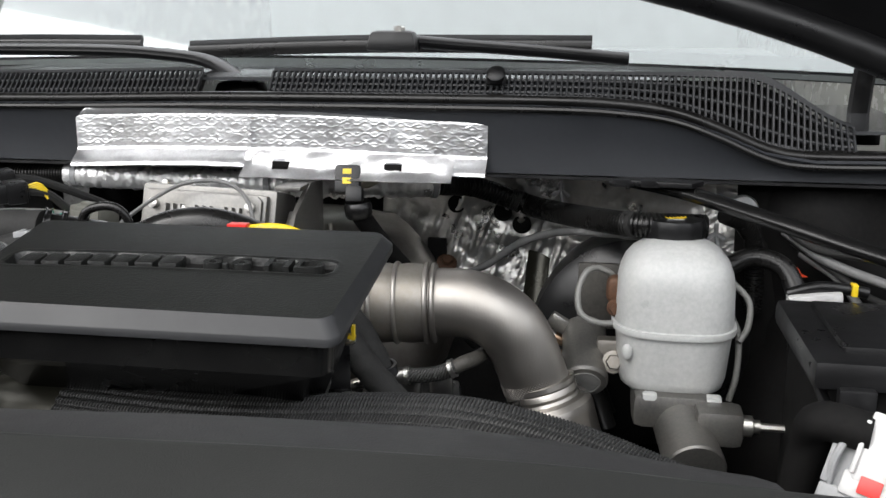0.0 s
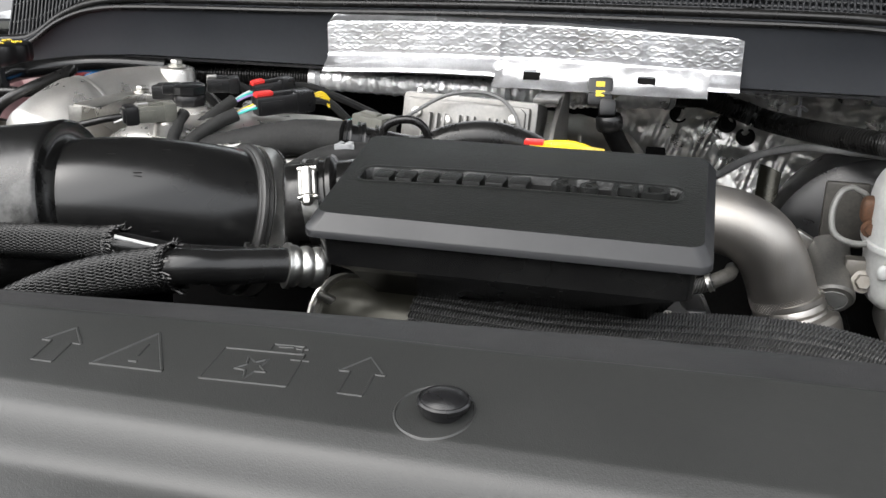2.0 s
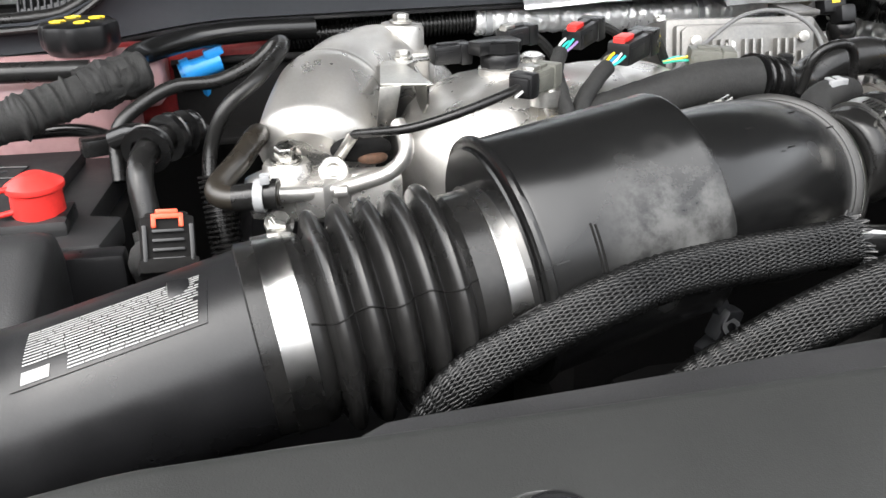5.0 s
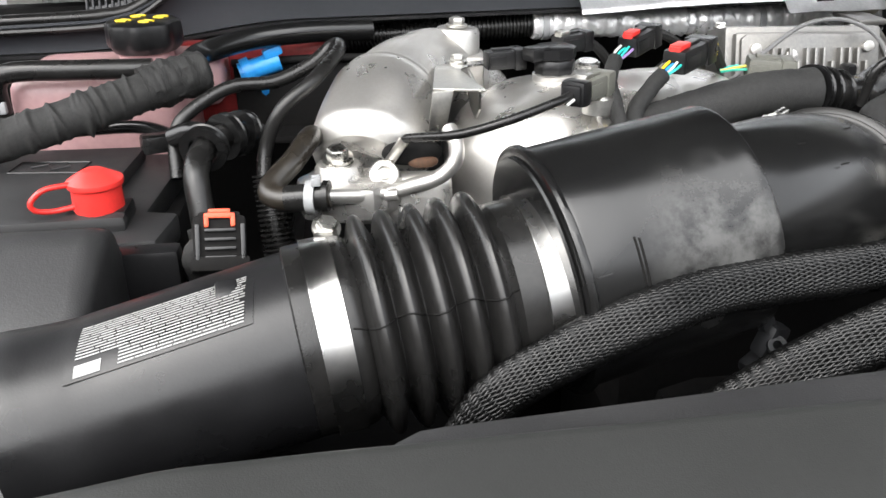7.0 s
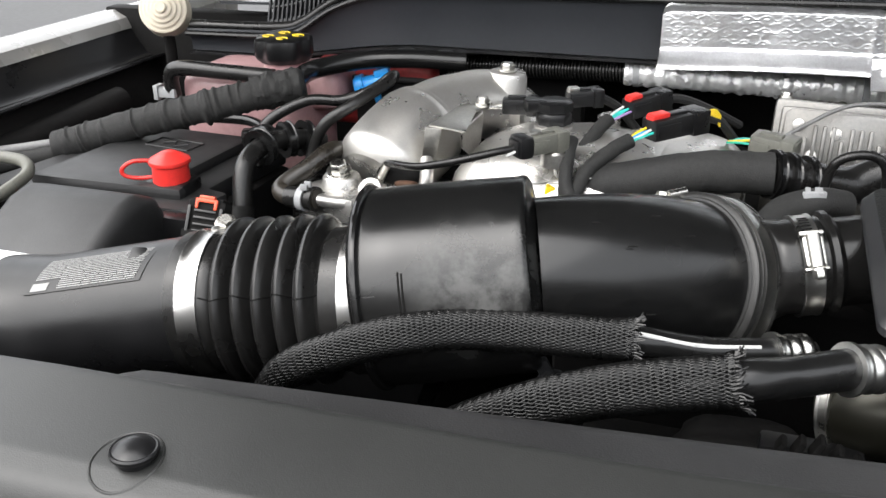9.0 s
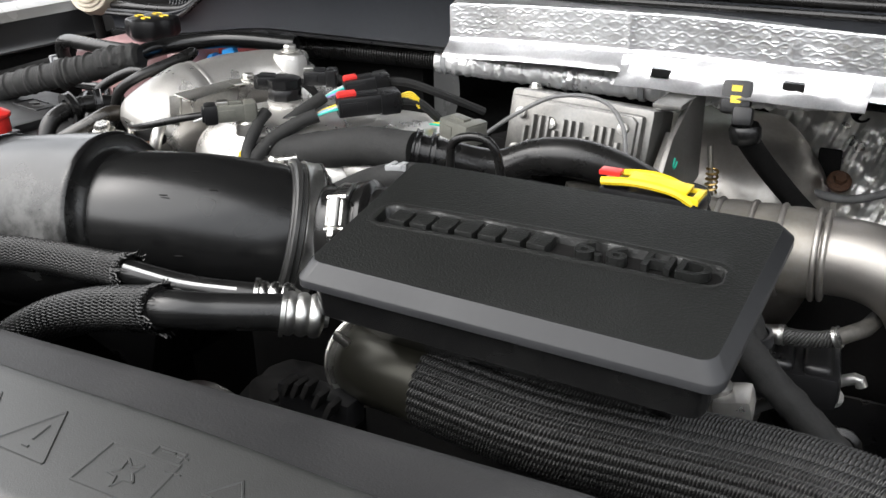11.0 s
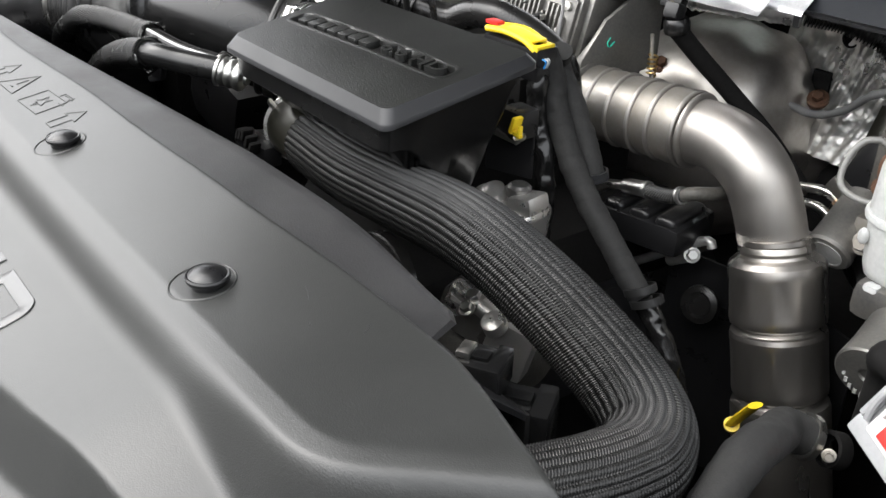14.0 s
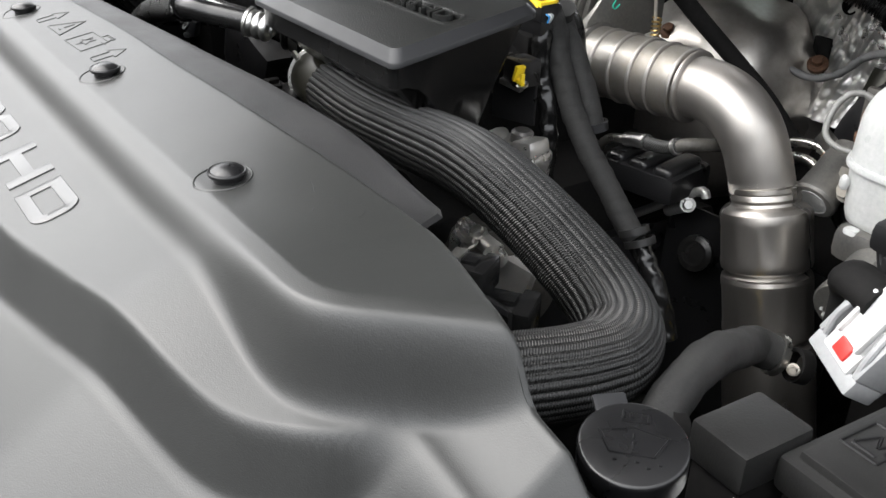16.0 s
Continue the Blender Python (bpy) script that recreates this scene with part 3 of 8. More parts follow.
def grille(x0, x1, slot_from, slot_to):
    g = thing("cowl_grille", "dark plastic air grille with narrow bars below the windscreen", "grille", (0.5 * (x0 + x1), 1.3, 1.51), group="cowl grilles")
    back_z = lambda x: 1.549 - 0.006 * step(-x, 0.4, 0.7) - 0.058 * step(x, 0.235, 0.375) - 0.03 * step(-x, 0.99, 1.10)
    surf = lambda u, v: Vector((u, 1.236 + 0.026 * v, cowl_top(u) + 0.002 + (back_z(u) - cowl_top(u) - 0.002) * v))
    part("backing", sheet(lambda u, v: surf(u, v) + Vector((0, 0.010, -0.005)), span(x0, x1, 40), span(0, 1, 4), 0.002), MATT, g, "dark backing")
    part("frame", join(sheet(lambda u, v: surf(u, 0.94 + 0.12 * v) + Vector((0, 0, 0.003)), span(x0, x1, 50), span(0, 1, 3), 0.003),
                       sheet(lambda u, v: surf(u, 0.06 * v) + Vector((0, 0, 0.002)), span(x0, x1, 50), span(0, 1, 2), 0.004)), GRILLE, g)
    count = int((x1 - x0) / 0.0068)
    mesh = None
    for i in range(count + 1):
        x = x0 + (x1 - x0) * i / count
        bar = bpy.data.objects.new("slat", mesh) if mesh else None
        if mesh is None:
            b = box((0, 0, 0), (0.0026, 0.04, 0.006), 0.0005, segs=1)
            first = part("slat", b, GRILLE)
            mesh, bar = first.data, first
        else:
            scene.collection.objects.link(bar)
        a, c = surf(x, 0), surf(x, 1)
        bar.parent = g
        bar.matrix_local = Matrix.Translation((a + c) / 2 - base_of(g)) @ (c - a).to_track_quat("Y", "Z").to_matrix().to_4x4() @ Matrix.Diagonal((1, (c - a).length / 0.04, 1, 1))
    for v in (0.30, 0.66) if x1 < 0 else (0.25, 0.5, 0.75):
        pts = [surf(x, v) + Vector((0, 0.001, 0)) for x in span(x0, x1, 24)]
        part("cross_bar", tube(pts, 0.0022, 6, 40), GRILLE, g)
    if slot_to > slot_from:
        part("blank_plate", sheet(lambda u, v: surf(u, 0.1 + 0.8 * v) + Vector((0, 0.0045, -0.002)), span(slot_from, slot_to, 20), span(0, 1, 3), 0.003), PANEL, g, "closed part of the grille")
    return g


grille(-1.08, -0.42, -0.7, -0.72)
grille(-0.325, 0.36, -0.275, 0.09)
solo("cowl_clip", join(lathe([(0.011, -0.004), (0.011, 0.004), (0.008, 0.006), (0, 0.006)], (-0.045, 1.243, 1.549), (0, -0.8, 0.6), 20), box((-0.045, 1.248, 1.543), (0.024, 0.014, 0.010), 0.002)), BLACK, "round black plastic clip on the cowl grille", "clip")


solo("cowl_tray", sheet(lambda u, v: Vector((u, 1.264 + 0.278 * v, min(1.546, cowl_top(u) + 0.030) - 0.004 + 0.012 * v)), span(-1.17, 0.44, 40), span(0, 1, 5), 0.004), COWL_GLOSS, "glossy dark lower edge of the windscreen", "cowl tray", kind="structure")


def wiper(name, arm, blade, head):
    w = thing("windscreen_wiper", name, "wiper", arm[0], group="windscreen wipers")
    part("arm", tube(arm, 0.0145, 12, 30, flat=0.6), BLACK, w)
    part("blade", tube(blade, 0.006, 8, 24, flat=1.5), RUBBER, w, "rubber wiper blade")
    part("spoiler", tube([Vector(p) + Vector((0, 0.004, 0.010)) for p in blade], 0.0035, 6, 24, flat=2.0), GRILLE, w, "slotted blade spoiler")
    part("pivot_cap", box(head, (0.075, 0.04, 0.028), 0.009, (0, 0, 0), 0.8), BLACK, w, "moulded pivot cap")
    part("pivot_nut", lathe([(0.008, 0), (0.008, 0.006), (0.006, 0.008), (0, 0.008)], Vector(head) + Vector((0.008, 0, 0.012)), (0, 0, 1), 6), ZINC, w)
    return w


wiper("black wiper arm with a rubber blade resting on the windscreen", [(-0.20, 1.41, 1.588), (-0.12, 1.43, 1.582), (0.0, 1.44, 1.574), (0.11, 1.44, 1.565)],
      [(-0.52, 1.44, 1.570), (-0.35, 1.45, 1.577), (-0.2, 1.45, 1.580), (0.06, 1.45, 1.580)], (-0.205, 1.40, 1.587))
wiper("black wiper arm rising out of the cowl", [(-0.39, 1.33, 1.530), (-0.46, 1.38, 1.557), (-0.54, 1.40, 1.567), (-0.66, 1.41, 1.572), (-0.95, 1.42, 1.572)],
      [(-0.60, 1.45, 1.578), (-0.8, 1.45, 1.578), (-1.05, 1.44, 1.572)], (-0.395, 1.325, 1.520))

# open bonnet overhead
hood = thing("bonnet", "open truck bonnet with black underside, hinged above the cowl", "bonnet", (-0.38, 1.35, 1.6))


def hood_at(u, v, lift=0.0):
    d = u + 0.38
    return Vector((u, 1.37 - 0.86 * v, 1.70 - 0.245 * d * d + 0.90 * v + lift + 0.02 * math.sin(v * 3)))


part("inner_skin", sheet(lambda u, v: hood_at(u, v), span(-1.33, 0.57, 24), span(0, 1, 16), 0.004), BLACK, hood)
part("outer_skin", sheet(lambda u, v: hood_at(u, v) + Vector((0, 0.04, 0.03)), span(-1.35, 0.59, 24), span(0, 1, 16), 0.004), PAINT, hood)
part("rear_rib", tube([hood_at(x, 0.03) - Vector((0, 0.01, 0.008)) for x in span(-1.31, 0.55, 8)], 0.022, 10, 30), BLACK, hood)
for s in (-1, 1):
    part("hinge", join(tube([hood_at(-0.38 + s * 0.78, 0.16), (-0.38 + s * 0.79, 1.42, 1.58), (-0.38 + s * 0.785, 1.44, 1.47)], 0.014, 8, 16, flat=0.5),
                       box((-0.38 + s * 0.785, 1.42, 1.478), (0.03, 0.10, 0.03), 0.004)), BLACK, hood)

brace = thing("brace_bar", "black steel brace bar from cowl to fender", "brace bar", (0.15, 1.19, 1.44))
part("bar", tube([(0.115, 1.250, 1.428), (0.175, 1.195, 1.424), (0.26, 1.12, 1.409), (0.345, 1.05, 1.392), (0.50, 0.90, 1.37), (0.545, 0.86, 1.365)], 0.0110, 16, 40, flat=0.75), SATIN, brace)
part("foot", box((0.545, 0.86, 1.362), (0.05, 0.06, 0.012), 0.003), SATIN, brace)
part("bracket", prism([(0.10, 1.19), (0.18, 1.175), (0.195, 1.20), (0.105, 1.23)], 1.431, 1.437, 0.001), BLACK, brace)


# ---- foil heat shield on the cowl ----
def emboss(x, z):
    k = z / 0.0066 + 0.32 * math.sin(2 * math.pi * x / 0.021) + 0.2 * math.sin(x * 60 + z * 30)
    row = math.floor(k)
    k2 = z / 0.0066 + 0.32 * math.sin(2 * math.pi * x / 0.021 + math.pi * (row % 2)) + 0.35 * noise.noise(Vector((x * 40, z * 40, 2)))
    d = abs((k2 % 1) - 0.5)
    return step(0.17 - d, 0, 0.14) * (0.70 + 0.6 * noise.noise(Vector((x * 40, z * 40, 9))))


shield = thing("heat_shield", "embossed bright aluminium foil heat shield on the cowl", "heat shield", (-0.3, 1.2, 1.44))


def shield_at(u, v):
    x = -0.557 + 0.507 * u
    z = 1.4405 + 0.069 * v
    y = 1.190 + 0.022 * u - 0.020 * (1 - step(v, 0, 0.32)) + 0.012 * step(v, 0.85, 1.0)
    fade = step(v, 0.26, 0.36) * step(1 - v, 0, 0.08) * step(u, 0, 0.015) * step(1 - u, 0, 0.02)
    crease = 0.002 * math.exp(-((x + 0.335) / 0.004) ** 2) + 0.0015 * math.exp(-((x + 0.165) / 0.005) ** 2)
    corner = 0.007 * (max(0, 0.02 - min(u, 1 - u)) / 0.02) ** 2 * (max(0, v - 0.8) / 0.2) + 0.006 * step(abs(u - 0.42), 0.1, 0.6)
    return Vector((x, y - 0.00045 * emboss(x, z) * fade - crease + 0.0020 * noise.noise(Vector((x * 18, z * 18, 0))) + 0.0007 * abs(noise.noise(Vector((x * 90, z * 90, 4)))), z - corner))


part("plate", sheet(shield_at, span(0, 1, 420), span(0, 1, 90), 0.0012), FOIL, shield)
# Black blocks behind the two slots take the place of shade there.
for x in (-0.290, -0.155):
    part("slot_shadow", box((x, 1.178, 1.4445), (0.021, 0.003, 0.008), 0.001), MATT, shield, "dull black block standing in for shade behind the slot")


def slot_plate():
    xs = span(-0.335, -0.085, 60)
    us = sorted(set(xs + [-0.300, -0.280, -0.165, -0.145]))
    vs = [0, 0.08, 0.3, 0.42, 0.62, 0.7, 0.85, 1.0]
    f = lambda u, v: Vector((u, 1.165 + 0.02 * (u + 0.3) + 0.004 * noise.noise(Vector((u * 25, v * 2, 5))) + 0.003 * abs(noise.noise(Vector((u * 60, v * 4, 8)))) + 0.022 * v - 0.006 * (1 - step(v, 0, 0.2)), 1.430 + 0.028 * v + 0.003 * noise.noise(Vector((u * 9, 1, 1)))))
    bm = sheet(f, us, vs, 0)
    kill = [fc for fc in bm.faces if any(a < fc.calc_center_median().x < b for a, b in ((-0.300, -0.280), (-0.165, -0.145))) and 1.4405 < fc.calc_center_median().z < 1.4490]
    bmesh.ops.delete(bm, geom=kill, context="FACES")
    bmesh.ops.solidify(bm, geom=bm.faces[:], thickness=0.0012)
    return bm


part("slotted_flange", slot_plate(), FOIL, shield, "smooth foil flange with two slots")
wrap = thing("foil_wrapped_pipe", "loom wrapped in crinkled aluminium foil under the cowl", "foil sleeve", (-0.35, 1.25, 1.41))
part("sleeve", tube([(-0.60, 1.232, 1.417), (-0.48, 1.238, 1.414), (-0.36, 1.245, 1.411), (-0.25, 1.265, 1.408), (-0.13, 1.325, 1.404)], lambda s: 0.0148 + 0.0022 * noise.noise(Vector((s * 60, 0, 0))), 40, 420,
                    profile=lambda s, a: 1 + 0.13 * abs(noise.noise(Vector((s * 60, math.cos(a) * 2.5, math.sin(a) * 2.5)))) + 0.10 * abs(noise.noise(Vector((s * 150, math.cos(a) * 6, math.sin(a) * 6))))), FOIL_WRAP, wrap)
for p, q in (((-0.586, 1.233, 1.417), (1, 0.05, 0)), ((-0.332, 1.247, 1.410), (1, 0.1, 0)), ((-0.135, 1.322, 1.404), (1, 0.5, 0))):
    part("cable_tie", ring_band(0.0145, 0.0175, 0.007, p, q, 20), LIGHT_GREY, wrap)
part("foam_pad", tube([(-0.222, 1.245, 1.425), (-0.205, 1.235, 1.418), (-0.19, 1.245, 1.424)], 0.008, 8, 8), CREAM, wrap, "yellowed foam pad")
loom = solo("corrugated_loom", corrugated([(-0.127, 1.327, 1.404), (-0.085, 1.355, 1.398), (-0.03, 1.375, 1.378), (0.0, 1.36, 1.372), (0.05, 1.28, 1.378), (0.118, 1.185, 1.388), (0.2, 1.20, 1.385)], 0.0125, 0.0042), RUBBER, "black corrugated loom tube along the firewall", "corrugated tube", group="corrugated looms")
for p, q in (((-0.030, 1.375, 1.378), (0.5, -0.1, -0.2)), ((0.118, 1.185, 1.388), (0.5, -0.45, 0.05))):
    part("tape_band", ring_band(0.0115, 0.0142, 0.014, p, q, 24, lip=0.0008), CLOTH, loom, "cloth tape band")
solo("corrugated_loom", corrugated([(-0.595, 1.233, 1.417), (-0.66, 1.236, 1.415), (-0.75, 1.24, 1.412), (-0.86, 1.25, 1.405)], 0.0115, 0.0042), RUBBER, "black corrugated loom tube leaving the foil sleeve", "corrugated tube", group="corrugated looms")


# ---- radiator cover across the front ----
CREASE = [Vector((-1.3, 0.425)), Vector((0.0, 0.425))] + [p.to_2d() for p in curve([(0.06, 0.425, 0), (0.12, 0.425, 0), (0.19, 0.4245, 0), (0.226, 0.4255, 0), (0.244, 0.431, 0), (0.257, 0.4425, 0), (0.278, 0.469, 0), (0.301, 0.498, 0), (0.33, 0.535, 0)], 64)]
SHELF = [Vector((-1.3, 0.309)), Vector((-0.5, 0.309))] + [p.to_2d() for p in curve([(-0.35, 0.309, 0), (-0.20, 0.311, 0), (-0.05, 0.319, 0), (0.036, 0.332, 0), (0.107, 0.343, 0), (0.185, 0.356, 0), (0.235, 0.370, 0), (0.263, 0.389, 0), (0.283, 0.411, 0), (0.293, 0.438, 0), (0.298, 0.47, 0), (0.30, 0.54, 0)], 90)]


def outside(line, x, y):
    """Distance to the front and right of a line; minus behind it."""
    best, sign = 9.0, 1
    for a, b in zip(line, line[1:]):
        if min(a.x, b.x) - best > x or max(a.x, b.x) + best < x:
            continue
        ex, ey = b.x - a.x, b.y - a.y
        t = max(0.0, min(1.0, ((x - a.x) * ex + (y - a.y) * ey) / (ex * ex + ey * ey)))
        wx, wy = x - a.x - ex * t, y - a.y - ey * t
        q = math.hypot(wx, wy)
        if q < best:
            best, sign = q, 1 if ex * wy - ey * wx < 0 else -1
    return best * sign


def along(rows, d):
    """Smooth run through (distance, drop) rows."""
    if d <= rows[0][0]:
        return rows[0][1]
    for (a, za), (b, zb) in zip(rows, rows[1:]):
        if d <= b:
            return za + (zb - za) * (d - a) / (b - a)
    return rows[-1][1] + (d - rows[-1][0]) * (rows[-1][1] - rows[-2][1]) / (rows[-1][0] - rows[-2][0])


ROLL = [(-0.002, 0.0), (0.0, 0.0001), (0.0015, 0.0005), (0.006, 0.0016), (0.0105, 0.0028), (0.0130, 0.0038), (0.0155, 0.0054), (0.0180, 0.0078), (0.0205, 0.0109), (0.0230, 0.0146), (0.0255, 0.0182), (0.0280, 0.0210), (0.0305, 0.0229), (0.033, 0.0241), (0.036, 0.0251), (0.040, 0.0263), (0.06, 0.0323)]
FALL = [(-0.0015, 0.0), (-0.0004, 0.0002), (0.0006, 0.0010), (0.003, 0.0052), (0.0150, 0.0350), (0.0165, 0.0372), (0.019, 0.0386), (0.024, 0.0400), (0.05, 0.0510)]


def rad_rear(x):
    y = 0.494 + 0.008 * step(x, -0.50, -0.25) + 0.004 * step(x, -0.2, 0.0) + 0.016 * step(x, 0.0, 0.18) - 0.025 * step(x, 0.20, 0.335)
    return y - 0.15 * max(0, -0.88 - x)


def plateau(x, y):
    k = step(x, 0.0, 0.2)
    return 1.3985 + 0.02 * (min(x, 0.2) + 0.19) + (0.18 - 0.23 * k) * (min(0.515, max(0.40, y)) - 0.44) - 0.02 * max(0, -0.82 - x)


def rad_z(x, y):
    e = outside(CREASE, x, y)
    z = plateau(x, y) - along(ROLL, e) - 0.034 * step(x, 0.12, 0.27) * (1 - step(y, 0.45, 0.53)) * step(e, 0.011, 0.034)
    d = outside(SHELF, x, y)
    if d > -0.002:
        z -= along(FALL, d) * (1 - step(y, 0.400, 0.448) * step(x, 0.24, 0.27))
    return z - 0.7 * max(0, x - 0.366)


rad = thing("radiator_cover", "large grained black plastic cover over the radiator", "radiator cover", (-0.35, 0.4, 1.3))
RAD_X = span(-1.08, 0.08, 90) + span(0.084, 0.42, 100)
RAD_Y = span(0.10, 0.27, 8) + span(0.274, 0.300, 7) + span(0.3015, 0.4400, 108) + span(0.444, 0.472, 9)


def rad_at(x, v):
    rear = rad_rear(x)
    y = v if v <= 0.472 else 0.472 + (rear - 0.472) * (v - 0.472)
    e = rear - y
    return Vector((x, y, rad_z(x, y) - (0.0070 * (1 - e / 0.006) ** 2 if e < 0.006 else 0)))


part("panel", sheet(rad_at, RAD_X, RAD_Y + [0.472 + f for f in (0.15, 0.30, 0.45, 0.60, 0.75, 0.82, 0.86, 0.90, 0.94, 0.97, 1.0)], 0.003), GREY_PLASTIC, rad, sharp=80)


def flange_at(x, v):
    far = min(0.562, 0.5155 + 0.068 * (x + 0.79)) - 0.005 * step(x, 0.05, 0.17)
    near = rad_rear(x) - 0.004
    k = min(1.0, (x + 0.8005) / 0.022) ** 0.5 * min(1.0, (0.1835 - x) / 0.014) ** 0.5
    return Vector((x, near + (far - near) * v * k, rad_z(x, rad_rear(x)) - 0.0090 - 0.003 * v - 0.004 * step(v, 0.88, 1.0)))


# Same plastic as the panel; a duller, darker material imitates its shade.
part("rear_flange", sheet(flange_at, span(-0.800, 0.183, 98), [0, 0.25, 0.5, 0.75, 0.88, 0.94, 1.0], 0.010), LID, rad, "lower rear flange of the cover")
part("skirt", sheet(lambda x, v: Vector((x, rad_rear(x) - 0.001, rad_z(x, rad_rear(x)) - 0.006 - 0.07 * v)), span(-1.08, -0.79, 12), span(0, 1, 3), 0.003), GREY_PLASTIC, rad)
part("side_skirt", sheet(lambda x, v: Vector((x, rad_rear(x) - 0.001, rad_z(x, rad_rear(x)) - 0.006 - 0.10 * v)), span(0.19, 0.42, 40), span(0, 1, 3), 0.003), GREY_PLASTIC, rad)


def on_cover(bm, lift=0.0):
    """Lays flat geometry, drawn at z from 0 up, on the cover's surface."""
    for v in bm.verts:
        v.co.z += rad_z(v.co.x, v.co.y) + lift
    return bm


def loop_letter(x0, x1, y0, y1, left, right, w):
    """Raised hollow letter: a flat bar of width w round a rectangle, its corners rounded by left and right."""
    def ring(d, z):
        out = []
        for cx, cy, r, a0 in ((x1 - d, y1 - d, right, 0), (x0 + d, y1 - d, left, 90), (x0 + d, y0 + d, left, 180), (x1 - d, y0 + d, right, 270)):
            r = max(r - d, 0.001)
            sx, sy = (1 if a0 in (0, 270) else -1), (1 if a0 < 180 else -1)
            for k in range(7):
                a = radians(a0 + 15 * k)
                out.append((cx - sx * r + r * math.cos(a), cy - sy * r + r * math.sin(a), z))
        return out
    bm = bmesh.new()
    loops = [[bm.verts.new(q) for q in ring(*dz)] for dz in ((0, -0.001), (0, 0.0007), (0.0005, 0.0011), (w - 0.0005, 0.0011), (w, 0.0007), (w, -0.001))]
    for a, b in zip(loops, loops[1:]):
        for k in range(len(a)):
            bm.faces.new((a[k], a[(k + 1) % len(a)], b[(k + 1) % len(b)], b[k]))
    return bm


LETTERS = [("character 0", loop_letter(-0.304, -0.251, 0.3360, 0.3715, 0.012, 0.012, 0.0095)), ("character 0", loop_letter(-0.247, -0.194, 0.3360, 0.3715, 0.012, 0.012, 0.0095)),
           ("character H", prism([(-0.161, 0.3365), (-0.148, 0.3365), (-0.148, 0.3490), (-0.106, 0.3490), (-0.106, 0.3365), (-0.093, 0.3365), (-0.093, 0.3715), (-0.106, 0.3715), (-0.106, 0.3590), (-0.148, 0.3590), (-0.148, 0.3715), (-0.161, 0.3715)], -0.001, 0.0011, 0.0004)),
           ("character D", loop_letter(-0.076, -0.0155, 0.3360, 0.3715, 0.0012, 0.013, 0.0100))]
for sign, letter in LETTERS:
    part("letter", on_cover(letter), LETTER, rad, "raised " + sign)
for k in range(2):
    part("letter", on_cover(box((-0.334 - 0.057 * k, 0.3537, 0), (0.050, 0.0355, 0.0022), 0.0008)), LETTER, rad, "raised block of lettering")


def stroke(pts, r=0.0009):
    return join(*[tube([(*a, 0), (*b, 0)], r, 6, 6) for a, b in zip(pts, pts[1:])])


def arrow(x, y):
    return stroke([(x - 0.0065, y), (x - 0.0065, y + 0.0175), (x - 0.0125, y + 0.0175), (x, y + 0.0315), (x + 0.0125, y + 0.0175), (x + 0.0065, y + 0.0175), (x + 0.0065, y), (x - 0.0065, y)], 0.0008)


part("arrow_mark", on_cover(arrow(-0.414, 0.4425)), GREY_PLASTIC, rad)
part("arrow_mark", on_cover(arrow(-0.239, 0.4480)), GREY_PLASTIC, rad)
part("triangle_mark", on_cover(join(stroke([(-0.386, 0.4455), (-0.343, 0.4465), (-0.3635, 0.4780), (-0.386, 0.4455)]), stroke([(-0.366, 0.4515), (-0.361, 0.4515)]), stroke([(-0.3635, 0.456), (-0.3635, 0.467)]))), GREY_PLASTIC, rad)
star = [(-0.2975 + (0.0095 if k % 2 else 0.0042) * math.cos(k * math.pi / 5 + 0.31), 0.4595 + (0.0095 if k % 2 else 0.0042) * math.sin(k * math.pi / 5 + 0.31)) for k in range(11)]
part("fan_mark", on_cover(join(*[stroke([p, q], 0.0007) for p, q in (((-0.291, 0.4785), (-0.283, 0.4795)), ((-0.281, 0.4785), (-0.274, 0.4788)), ((-0.280, 0.4690), (-0.270, 0.4695)))], stroke([(-0.321, 0.4455), (-0.273, 0.4475), (-0.2745, 0.4745), (-0.320, 0.4725), (-0.321, 0.4455)], 0.0008), stroke(star, 0.0008), stroke([(-0.295, 0.474), (-0.295, 0.4805), (-0.277, 0.4812), (-0.277, 0.4745)], 0.0008))), GREY_PLASTIC, rad)
for x, y in ((-0.729, 0.434), (-0.467, 0.441), (-0.190, 0.4455), (0.081, 0.4435)):
    z = rad_z(x, y)
    c = part("push_clip", lathe([(0.0100, -0.001), (0.0100, 0.0030), (0.0126, 0.0036), (0.0130, 0.0044), (0.0130, 0.0060), (0.0122, 0.0070), (0.0112, 0.0068), (0.0106, 0.0073), (0.0075, 0.0092), (0.0035, 0.0100), (0, 0.0102)], (x, y, z), (0.02, -0.02, 1), 40), BLACK, rad, "round black push clip")
    part("recess_rim", on_cover(lathe([(0.0183, -0.0006), (0.0186, 0.0003), (0.0192, 0.0007), (0.0198, 0.0004), (0.0203, -0.0008)], (x - 0.004, y - 0.002, 0), (0, 0, 1), 44)), GREY_PLASTIC, rad)

for x0, y0, x1, y1 in ((0.117, 0.486, 0.130, 0.481), (0.168, 0.497, 0.175, 0.488), (0.150, 0.470, 0.153, 0.468)):
    part("scratch", on_cover(tube([(x0, y0, 0), ((x0 + x1) / 2, (y0 + y1) / 2 + 0.0006, 0), (x1, y1, 0)], 0.0002, 5, 6)), COVER_RIM, rad)

